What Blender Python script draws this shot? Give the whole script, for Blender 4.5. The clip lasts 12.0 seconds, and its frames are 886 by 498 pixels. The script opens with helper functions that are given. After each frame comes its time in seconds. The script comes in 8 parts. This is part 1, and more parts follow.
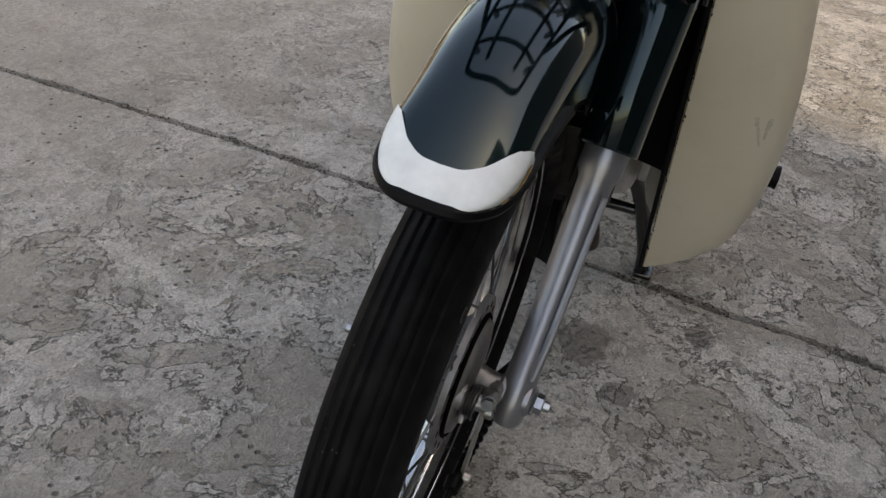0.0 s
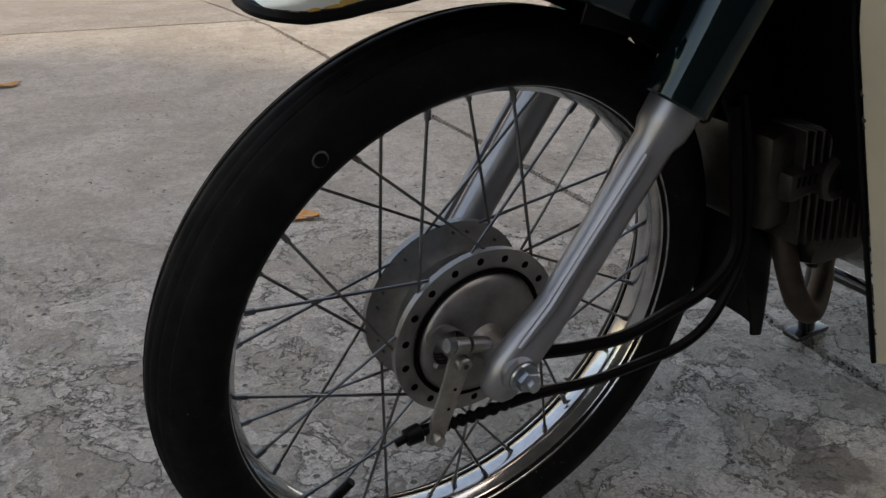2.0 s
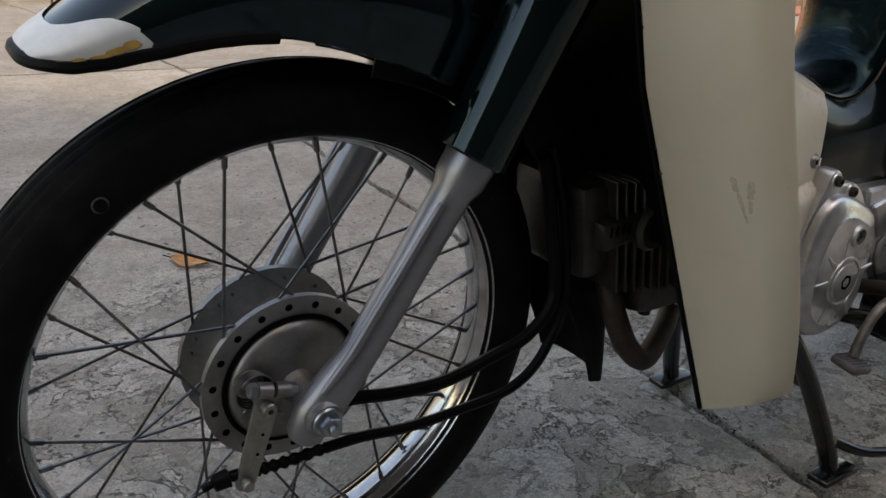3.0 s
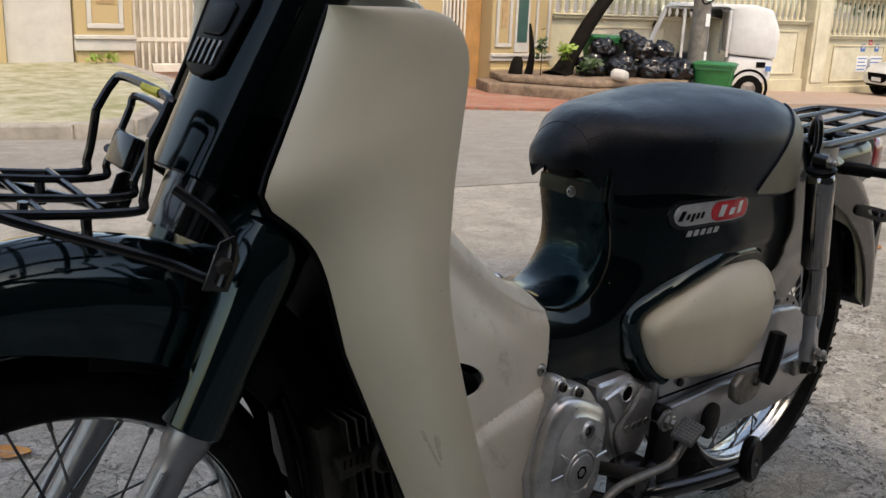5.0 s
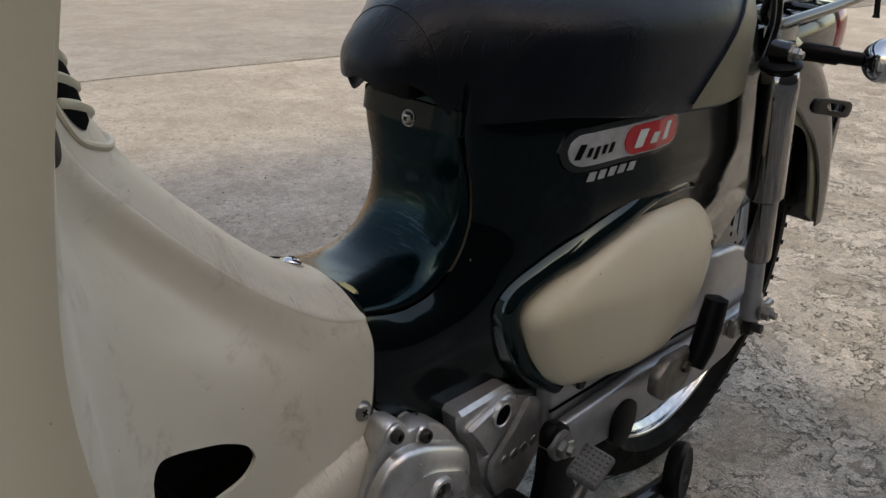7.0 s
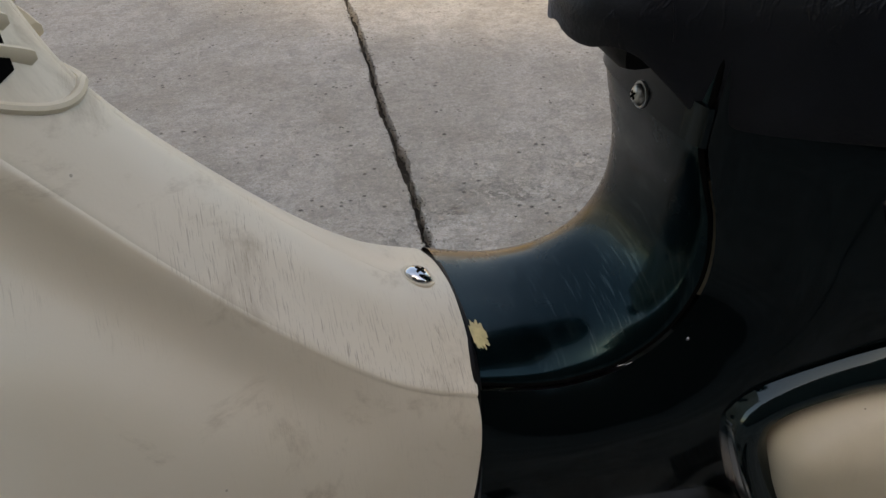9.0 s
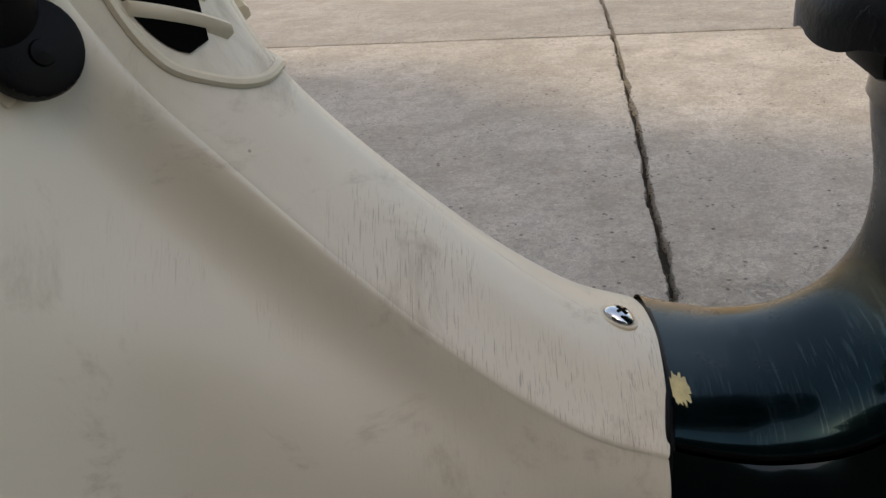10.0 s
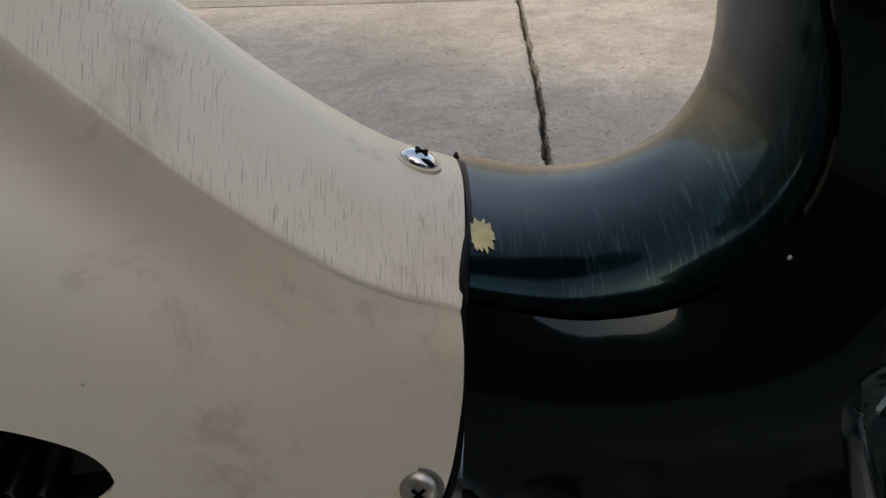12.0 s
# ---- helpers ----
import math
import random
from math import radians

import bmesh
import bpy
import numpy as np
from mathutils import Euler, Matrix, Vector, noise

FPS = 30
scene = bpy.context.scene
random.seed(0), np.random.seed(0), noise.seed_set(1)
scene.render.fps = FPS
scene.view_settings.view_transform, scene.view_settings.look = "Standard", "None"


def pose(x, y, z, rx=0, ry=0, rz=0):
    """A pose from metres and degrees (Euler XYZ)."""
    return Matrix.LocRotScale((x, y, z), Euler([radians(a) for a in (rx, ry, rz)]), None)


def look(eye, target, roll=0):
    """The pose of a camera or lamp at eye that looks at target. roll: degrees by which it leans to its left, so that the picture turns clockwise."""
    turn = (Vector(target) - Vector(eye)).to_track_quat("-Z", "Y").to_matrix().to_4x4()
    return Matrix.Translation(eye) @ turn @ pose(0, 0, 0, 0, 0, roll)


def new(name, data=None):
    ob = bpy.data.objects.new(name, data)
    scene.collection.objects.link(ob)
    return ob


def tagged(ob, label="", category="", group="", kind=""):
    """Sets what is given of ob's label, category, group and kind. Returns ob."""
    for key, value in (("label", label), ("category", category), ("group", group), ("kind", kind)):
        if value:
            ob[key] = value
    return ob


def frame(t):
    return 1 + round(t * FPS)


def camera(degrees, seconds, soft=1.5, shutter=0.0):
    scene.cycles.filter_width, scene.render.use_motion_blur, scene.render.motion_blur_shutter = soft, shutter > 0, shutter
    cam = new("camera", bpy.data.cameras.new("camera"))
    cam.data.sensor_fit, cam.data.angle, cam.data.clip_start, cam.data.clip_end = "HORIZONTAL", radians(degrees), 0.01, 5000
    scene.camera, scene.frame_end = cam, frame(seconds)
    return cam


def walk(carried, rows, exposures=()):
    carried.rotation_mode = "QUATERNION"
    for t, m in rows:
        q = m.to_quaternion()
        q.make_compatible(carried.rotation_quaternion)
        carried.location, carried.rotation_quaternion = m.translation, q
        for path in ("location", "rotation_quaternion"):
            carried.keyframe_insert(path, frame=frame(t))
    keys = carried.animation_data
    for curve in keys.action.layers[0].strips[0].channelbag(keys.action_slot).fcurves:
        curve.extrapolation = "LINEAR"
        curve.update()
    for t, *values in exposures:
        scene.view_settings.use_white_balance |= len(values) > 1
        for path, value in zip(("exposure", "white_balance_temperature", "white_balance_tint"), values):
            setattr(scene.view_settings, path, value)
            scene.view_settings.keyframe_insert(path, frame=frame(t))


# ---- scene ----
from mathutils.bvhtree import BVHTree

# the camera
cam = camera(51.2, 12.0)
PATH = [
    (0, (-0.6267, -0.1355, 0.8458), (0.1824, 0.0671, 0.2942), 7.69),
    (0.3, (-0.621, -0.2501, 0.8222), (0.1402, 0.0818, 0.2649), 3.68),
    (0.5, (-0.5725, -0.2895, 0.8242), (0.1672, 0.0856, 0.2655), 1.46),
    (0.8, (-0.508, -0.3326, 0.8322), (0.1905, 0.1095, 0.2696), 0.46),
    (1, (-0.484, -0.3635, 0.8), (0.1407, 0.1949, 0.2542), 0.46),
    (1.2, (-0.458, -0.4163, 0.755), (0.0998, 0.2158, 0.2173), 0.11),
    (1.5, (-0.4321, -0.4824, 0.7073), (0.0837, 0.2164, 0.2116), 2.99),
    (2, (-0.3778, -0.5675, 0.6618), (0.123, 0.1906, 0.244), 1.97),
    (2.5, (-0.3521, -0.616, 0.642), (0.1468, 0.1615, 0.2593), 2.19),
    (3, (-0.285, -0.648, 0.6713), (0.2651, 0.1023, 0.3045), 3.40),
    (3.5, (-0.2203, -0.7007, 0.7404), (0.3677, 0.0478, 0.4338), 1.42),
    (3.7, (-0.2108, -0.7167, 0.7638), (0.3816, 0.0344, 0.4725), 0.30),
    (5.3, (-0.18, -0.7942, 0.8601), (0.4966, -0.104, 0.6035), 2.87),
    (5.5, (-0.145, -0.7832, 0.8394), (0.5607, -0.1242, 0.5792), 2.73),
    (6, (-0.0542, -0.6899, 0.7865), (0.6672, -0.0623, 0.4939), 3.20),
    (6.5, (0.079, -0.6014, 0.805), (0.7959, -0.0098, 0.4363), 2.93),
    (7, (0.1927, -0.5485, 0.827), (0.8677, 0.0639, 0.4156), 1.87),
    (7.2, (0.2366, -0.5507, 0.8164), (0.8479, 0.1137, 0.3863), 1.36),
    (8.8, (0.4911, -0.4275, 0.822), (0.7544, 0.367, 0.2749), -0.01),
    (9, (0.5146, -0.4256, 0.8098), (0.714, 0.3813, 0.2538), -1.44),
    (9.5, (0.5254, -0.417, 0.7646), (0.5428, 0.4736, 0.3102), 0.15),
    (10, (0.5537, -0.4115, 0.7497), (0.4721, 0.4822, 0.3084), -5.10),
    (10.5, (0.5915, -0.3856, 0.7033), (0.5289, 0.5047, 0.2524), -5.62),
    (11, (0.6003, -0.3708, 0.6685), (0.5623, 0.5144, 0.2048), -4.80),
    (11.5, (0.6089, -0.3637, 0.66), (0.6012, 0.5247, 0.2011), -3.49),
    (12, (0.6085, -0.3688, 0.6531), (0.6093, 0.5205, 0.1958), -3.03),
]
walk(cam, [(t, look(eye, target, roll)) for t, eye, target, roll in PATH], exposures=[(0.0, 1.54, 9400, 13), (1.5, 1.48, 9400, 13), (3.5, 1.42, 9000, 13), (5.5, 1.29, 8400, 11), (6.5, 1.33, 8700, 11), (9.0, 1.50, 9200, 12), (12.0, 1.38, 9000, 12)])

# ---- light: hazy sun from behind the camera, sky over the street ----
SUN_EL, SUN_AZ = 58.0, 200.0
world = bpy.data.worlds.new("sky")
scene.world = world
world.use_nodes = True
wn = world.node_tree
sky = wn.nodes.new("ShaderNodeTexSky")
sky.sky_type = "NISHITA"
sky.sun_disc = False
sky.sun_elevation = radians(SUN_EL)
sky.sun_rotation = radians(SUN_AZ)
sky.dust_density = 1.6
wn.links.new(sky.outputs[0], wn.nodes["Background"].inputs[0])
wn.nodes["Background"].inputs[1].default_value = 0.15
sun_data = bpy.data.lights.new("sun", "SUN")
sun_data.energy = 0.95
sun_data.angle = radians(2.0)
sun_data.color = (1.0, 0.95, 0.87)
sun = new("sun", sun_data)
a, e = radians(SUN_AZ), radians(SUN_EL)
sun_way = Vector((math.sin(a) * math.cos(e), math.cos(a) * math.cos(e), math.sin(e)))
sun.matrix_world = look((0, 0, 0), -sun_way) @ Matrix.Identity(4)

# ---- materials ----
def mat(name, color, rough=0.5, metal=0.0, coat=0.0, var=0.0, scale=20.0, bump=0.0, bscale=200.0, rvar=0.0, spec=0.5, alt=None):
    """A surface with grain at two scales; alt: the colour that the broad stains drift to."""
    m = bpy.data.materials.new(name)
    m.use_nodes = True
    nt = m.node_tree
    p = nt.nodes["Principled BSDF"]
    p.inputs["Roughness"].default_value = rough
    p.inputs["Metallic"].default_value = metal
    p.inputs["Coat Weight"].default_value = coat
    p.inputs["Coat Roughness"].default_value = 0.04
    p.inputs["Specular IOR Level"].default_value = spec
    p.inputs["Base Color"].default_value = (*color, 1)
    co = nt.nodes.new("ShaderNodeTexCoord")
    if var > 0:
        n1 = nt.nodes.new("ShaderNodeTexNoise")
        n1.inputs["Scale"].default_value = scale
        n1.inputs["Detail"].default_value = 8
        n1.inputs["Roughness"].default_value = 0.65
        nt.links.new(co.outputs["Object"], n1.inputs["Vector"])
        r = nt.nodes.new("ShaderNodeValToRGB")
        r.color_ramp.elements[0].position, r.color_ramp.elements[1].position = 0.35, 0.7
        b = alt or tuple(c * (1 - var) for c in color)
        r.color_ramp.elements[0].color = (*b, 1)
        r.color_ramp.elements[1].color = (*[min(1, c * (1 + var * 0.3)) for c in color], 1)
        nt.links.new(n1.outputs[0], r.inputs[0])
        nt.links.new(r.outputs[0], p.inputs["Base Color"])
        if rvar > 0:
            mr = nt.nodes.new("ShaderNodeMapRange")
            mr.inputs["To Min"].default_value = max(0.02, rough - rvar)
            mr.inputs["To Max"].default_value = rough + rvar
            nt.links.new(n1.outputs[0], mr.inputs["Value"])
            nt.links.new(mr.outputs[0], p.inputs["Roughness"])
    if bump > 0:
        n2 = nt.nodes.new("ShaderNodeTexNoise")
        n2.inputs["Scale"].default_value = bscale
        n2.inputs["Detail"].default_value = 5
        nt.links.new(co.outputs["Object"], n2.inputs["Vector"])
        bp = nt.nodes.new("ShaderNodeBump")
        bp.inputs["Strength"].default_value = bump
        bp.inputs["Distance"].default_value = 0.002
        nt.links.new(n2.outputs[0], bp.inputs["Height"])
        nt.links.new(bp.outputs[0], p.inputs["Normal"])
    return m


class Kit:
    """Short names for the nodes of one material."""

    def __init__(self, name, rough, spec=0.5):
        self.m = bpy.data.materials.new(name)
        self.m.use_nodes = True
        self.nt = self.m.node_tree
        self.p = self.nt.nodes["Principled BSDF"]
        self.p.inputs["Roughness"].default_value = rough
        self.p.inputs["Specular IOR Level"].default_value = spec
        self.co = self.nt.nodes.new("ShaderNodeTexCoord").outputs["Object"]

    def place(self, loc=(0, 0, 0), turn=(0, 0, 0), size=(1, 1, 1)):
        mp = self.nt.nodes.new("ShaderNodeMapping")
        mp.inputs["Location"].default_value = loc
        mp.inputs["Rotation"].default_value = [radians(v) for v in turn]
        mp.inputs["Scale"].default_value = size
        self.nt.links.new(self.co, mp.inputs["Vector"])
        return mp.outputs[0]

    def noise(self, scale, detail, rough, dist=0.0, at=None):
        n = self.nt.nodes.new("ShaderNodeTexNoise")
        for key, v in (("Scale", scale), ("Detail", detail), ("Roughness", rough), ("Distortion", dist)):
            n.inputs[key].default_value = v
        self.nt.links.new(at or self.co, n.inputs["Vector"])
        return n.outputs[0]

    def cells(self, scale, at=None, feature="F1"):
        n = self.nt.nodes.new("ShaderNodeTexVoronoi")
        n.feature = feature
        n.inputs["Scale"].default_value = scale
        self.nt.links.new(at or self.co, n.inputs["Vector"])
        return n.outputs[0]

    def ramp(self, src, a, b, ca=0.0, cb=1.0):
        r = self.nt.nodes.new("ShaderNodeMapRange")
        r.interpolation_type = "SMOOTHSTEP"
        for key, v in (("From Min", a), ("From Max", b), ("To Min", ca), ("To Max", cb)):
            r.inputs[key].default_value = v
        self.nt.links.new(src, r.inputs["Value"])
        return r.outputs[0]

    def mix(self, fac, c1, c2, mode="MIX"):
        x = self.nt.nodes.new("ShaderNodeMix")
        x.data_type = "RGBA"
        x.blend_type = mode
        for src, key in ((fac, 0), (c1, 6), (c2, 7)):
            if isinstance(src, (tuple, float)):
                x.inputs[key].default_value = (*src, 1) if isinstance(src, tuple) else src
            else:
                self.nt.links.new(src, x.inputs[key])
        return x.outputs[2]

    def calc(self, op, a, b):
        x = self.nt.nodes.new("ShaderNodeMath")
        x.operation = op
        for k, s in enumerate((a, b)):
            if isinstance(s, float):
                x.inputs[k].default_value = s
            else:
                self.nt.links.new(s, x.inputs[k])
        return x.outputs[0]

    def done(self, color, height=None, strength=0.5, distance=0.002, rough=None):
        self.nt.links.new(color, self.p.inputs["Base Color"])
        if rough is not None:
            self.nt.links.new(rough, self.p.inputs["Roughness"])
        if height is not None:
            b = self.nt.nodes.new("ShaderNodeBump")
            b.inputs["Strength"].default_value = strength
            b.inputs["Distance"].default_value = distance
            self.nt.links.new(height, b.inputs["Height"])
            self.nt.links.new(b.outputs[0], self.p.inputs["Normal"])
        return self.m


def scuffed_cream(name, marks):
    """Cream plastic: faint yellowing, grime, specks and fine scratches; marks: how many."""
    k = Kit(name, 0.36, 0.45)
    fresh = (0.62, 0.57, 0.47) if marks > 0.5 else (0.57, 0.508, 0.388)
    c = k.mix(k.ramp(k.noise(5.0, 4, 0.6), 0.35, 0.7), fresh, tuple(v * t for v, t in zip(fresh, (0.94, 0.93, 0.90))))
    grime = k.noise(16.0, 8, 0.72, 0.6)
    c = k.mix(k.ramp(grime, 0.53, 0.70, 0.0, 0.50 * marks), c, (0.27, 0.215, 0.145))
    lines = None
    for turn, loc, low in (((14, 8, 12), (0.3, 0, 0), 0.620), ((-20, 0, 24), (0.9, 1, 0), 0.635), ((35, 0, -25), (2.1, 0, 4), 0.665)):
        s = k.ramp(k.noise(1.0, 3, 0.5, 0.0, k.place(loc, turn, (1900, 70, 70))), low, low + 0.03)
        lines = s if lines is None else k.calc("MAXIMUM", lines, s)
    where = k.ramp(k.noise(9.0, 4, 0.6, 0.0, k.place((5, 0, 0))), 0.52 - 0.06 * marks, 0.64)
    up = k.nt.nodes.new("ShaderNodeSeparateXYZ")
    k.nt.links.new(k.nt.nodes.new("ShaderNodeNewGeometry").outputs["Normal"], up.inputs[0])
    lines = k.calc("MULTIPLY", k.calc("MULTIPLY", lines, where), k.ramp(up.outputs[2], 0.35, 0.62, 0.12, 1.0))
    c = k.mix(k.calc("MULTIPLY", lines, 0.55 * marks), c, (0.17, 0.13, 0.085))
    speck = k.ramp(k.cells(60.0), 0.055, 0.03)
    speck = k.calc("MULTIPLY", speck, k.ramp(k.noise(11.0, 3, 0.5, 0.0, k.place((3, 3, 0))), 0.56, 0.62))
    c = k.mix(k.calc("MULTIPLY", speck, 0.8), c, (0.06, 0.045, 0.03))
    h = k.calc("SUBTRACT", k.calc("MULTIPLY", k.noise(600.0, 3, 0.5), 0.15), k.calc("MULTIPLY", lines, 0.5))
    return k.done(c, h, 0.25, 0.001, k.ramp(grime, 0.35, 0.75, 0.30, 0.42))


def worn_green(name, coat=0.75, rough=0.14, spec=0.5, bare=False, tone=0.5, metal=0.6, rubs=0.35):
    """Dark green enamel: clouded by dust and hairline rubs; bare: worn brown along the crown."""
    k = Kit(name, rough, spec)
    k.p.inputs["Coat Weight"].default_value = coat
    k.p.inputs["Metallic"].default_value = metal
    k.p.inputs["Coat Roughness"].default_value = 0.05
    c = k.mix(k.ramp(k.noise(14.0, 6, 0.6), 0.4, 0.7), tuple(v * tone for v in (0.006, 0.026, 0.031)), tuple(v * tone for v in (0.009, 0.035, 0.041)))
    rub = k.calc("MULTIPLY", k.ramp(k.noise(1.0, 3, 0.5, 0.0, k.place((0.7, 0, 0), (25, 10, 0), (1100, 40, 40))), 0.57, 0.65), k.ramp(k.noise(12.0, 3, 0.5), 0.40, 0.60))
    c = k.mix(k.calc("MULTIPLY", rub, rubs), c, (0.05, 0.075, 0.075))
    if bare:
        sep = k.nt.nodes.new("ShaderNodeSeparateXYZ")
        k.nt.links.new(k.co, sep.inputs[0])
        across = k.calc("ADD", sep.outputs[1], k.calc("MULTIPLY", k.noise(18.0, 5, 0.6), 0.03))
        c = k.mix(k.ramp(across, 0.022, 0.046, 0.0, 0.9), c, (0.150, 0.098, 0.058))
    return k.done(c, k.noise(500.0, 2, 0.5), 0.02, 0.001, k.ramp(k.noise(22.0, 6, 0.65), 0.35, 0.7, rough, rough + 0.14))


def wrinkled_vinyl(name):
    """Black seat vinyl: leather grain, long shallow wrinkles and a blue-tinted sheen that imitates sky reflection at
    flat angles.
    """
    k = Kit(name, 0.38, 0.20)
    k.p.inputs["Sheen Weight"].default_value = 0.22
    k.p.inputs["Sheen Roughness"].default_value = 0.35
    k.p.inputs["Sheen Tint"].default_value = (0.62, 0.78, 1.0, 1)
    c = k.mix(k.ramp(k.noise(26.0, 6, 0.65), 0.4, 0.7), (0.0030, 0.0040, 0.0060), (0.0055, 0.0070, 0.0100))
    folds = k.noise(1.0, 4, 0.55, 0.25, k.place((0.4, 0, 0), (0, 0, 14), (26, 110, 40)))
    ridge = k.calc("MULTIPLY", k.ramp(folds, 0.50, 0.56), k.ramp(folds, 0.62, 0.56))
    ridge = k.calc("MULTIPLY", ridge, k.ramp(k.noise(8.0, 3, 0.5), 0.45, 0.60))
    h = k.calc("ADD", k.calc("MULTIPLY", k.noise(520.0, 4, 0.6), 0.30), k.calc("ADD", k.calc("MULTIPLY", ridge, 0.28), k.calc("MULTIPLY", k.noise(40.0, 4, 0.6), 0.15)))
    return k.done(c, h, 0.45, 0.0020, k.ramp(k.noise(18.0, 5, 0.6), 0.35, 0.7, 0.30, 0.46))


def dusty_rubber(name):
    k = Kit(name, 0.62, 0.07)
    c = k.mix(k.ramp(k.noise(50.0, 6, 0.65), 0.4, 0.7), (0.004, 0.004, 0.004), (0.008, 0.008, 0.0075))
    dust = k.calc("MULTIPLY", k.ramp(k.cells(170.0), 0.16, 0.07), k.ramp(k.noise(16.0, 4, 0.6), 0.56, 0.66))
    c = k.mix(k.calc("MULTIPLY", dust, 0.55), c, (0.20, 0.19, 0.17))
    return k.done(c, k.noise(500.0, 4, 0.6), 0.25, 0.002, k.ramp(k.noise(40.0, 4, 0.6), 0.3, 0.7, 0.5, 0.72))


M_RUBBER = dusty_rubber("tyre_rubber")
M_SHOCK = mat("streaked_chrome", (0.30, 0.29, 0.285), 0.07, 1.0, var=0.2, scale=6, rvar=0.03)
M_CHROME = mat("chrome", (0.62, 0.62, 0.63), 0.06, 1.0, var=0.08, scale=40, rvar=0.05)
M_RIM = mat("rim_chrome", (0.60, 0.60, 0.59), 0.14, 1.0, var=0.25, scale=60, rvar=0.06)
M_ALU = mat("painted_aluminium", (0.42, 0.42, 0.43), 0.36, 0.75, var=0.2, scale=30, bump=0.05, bscale=900, rvar=0.08)
M_PEDAL = mat("worn_steel", (0.22, 0.20, 0.175), 0.45, 0.7, var=0.5, scale=60, bump=0.2, bscale=300)
M_FORK = mat("satin_fork_paint", (0.27, 0.27, 0.285), 0.34, 0.75, var=0.12, scale=25, bump=0.03, bscale=900)
M_NUT = mat("blue_zinc", (0.40, 0.43, 0.46), 0.28, 1.0, var=0.3, scale=90)
M_CAST = mat("cast_aluminium", (0.66, 0.65, 0.64), 0.30, 0.8, var=0.35, scale=25, bump=0.1, bscale=700, rvar=0.1)
M_HUB = mat("dull_cast_hub", (0.30, 0.295, 0.29), 0.42, 0.8, var=0.35, scale=30, bump=0.1, bscale=700, rvar=0.1)
M_STEEL = mat("spoke_steel", (0.20, 0.20, 0.20), 0.32, 1.0, var=0.4, scale=60, rvar=0.1)
M_ZINC = mat("zinc_plate", (0.36, 0.35, 0.325), 0.35, 0.9, var=0.3, scale=80, rvar=0.1)
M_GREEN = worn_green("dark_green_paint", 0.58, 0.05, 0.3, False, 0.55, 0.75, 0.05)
# same green enamel, toned down so sides with dim reflections read darker
M_FRAME = worn_green("dimmed_green_paint", 0.30, 0.10, 0.22, False, 0.22, 0.8, 0.05)
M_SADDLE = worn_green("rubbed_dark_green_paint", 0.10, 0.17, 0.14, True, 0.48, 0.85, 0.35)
M_BLACKP = mat("black_plastic", (0.003, 0.003, 0.0034), 0.45, var=0.3, scale=40, bump=0.08, bscale=800, spec=0.10)
M_GLOSSB = mat("black_enamel", (0.004, 0.004, 0.0045), 0.20, coat=0.3, var=0.3, scale=40)
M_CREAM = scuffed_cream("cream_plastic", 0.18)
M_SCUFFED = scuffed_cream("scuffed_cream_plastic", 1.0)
M_WHITE = mat("white_tape", (0.72, 0.74, 0.72), 0.4, var=0.12, scale=50)
M_VINYL = wrinkled_vinyl("black_vinyl")
M_TAN = mat("grey_tan_vinyl_and_reflection", (0.20, 0.182, 0.125), 0.5, var=0.15, scale=30, bump=0.2, bscale=700)
M_IRON = mat("sooty_iron", (0.05, 0.045, 0.04), 0.6, 0.6, var=0.5, scale=40, bump=0.2, bscale=300)
M_SILVER = mat("silver_print", (0.52, 0.52, 0.52), 0.38, 0.4, var=0.2, scale=80)
M_RED = mat("red_enamel", (0.56, 0.006, 0.014), 0.25, coat=0.6, var=0.1)
M_LENS = mat("red_lens", (0.45, 0.01, 0.01), 0.12, coat=1.0, var=0.1)
M_HOLE = mat("dark_inside", (0.0015, 0.0015, 0.0015), 0.9, var=0.2, spec=0.05)

# ---- mesh helpers ----
def bm_from(verts, faces):
    bm = bmesh.new()
    vs = [bm.verts.new(v) for v in verts]
    for f in faces:
        try:
            bm.faces.new([vs[i] for i in f])
        except ValueError:
            pass
    bmesh.ops.recalc_face_normals(bm, faces=bm.faces)
    return bm


def skin(rings, closed=True, caps=True, loop=False):
    """A mesh over rings with the same number of points."""
    n = len(rings[0])
    verts = [p for r in rings for p in r]
    faces = []
    m = len(rings)
    for i in range(m if loop else m - 1):
        for j in range(n if closed else n - 1):
            a, b = i * n + j, i * n + (j + 1) % n
            c, d = ((i + 1) % m) * n + (j + 1) % n, ((i + 1) % m) * n + j
            faces.append((a, b, c, d))
    if caps and closed and not loop:
        faces += [tuple(range(n)), tuple(range((m - 1) * n, m * n))]
    return bm_from(verts, faces)


def spline(points, n):
    """Points along a smooth curve through the given ones, n to a stretch."""
    ps = [Vector(p) for p in points]
    out = []
    for i in range(len(ps) - 1):
        p0, p1, p2, p3 = ps[max(i - 1, 0)], ps[i], ps[i + 1], ps[min(i + 2, len(ps) - 1)]
        for k in range(n):
            t = k / n
            out.append(0.5 * ((2 * p1) + (p2 - p0) * t + (2 * p0 - 5 * p1 + 4 * p2 - p3) * t * t + (3 * p1 - p0 - 3 * p2 + p3) * t ** 3))
    return out + [ps[-1]]


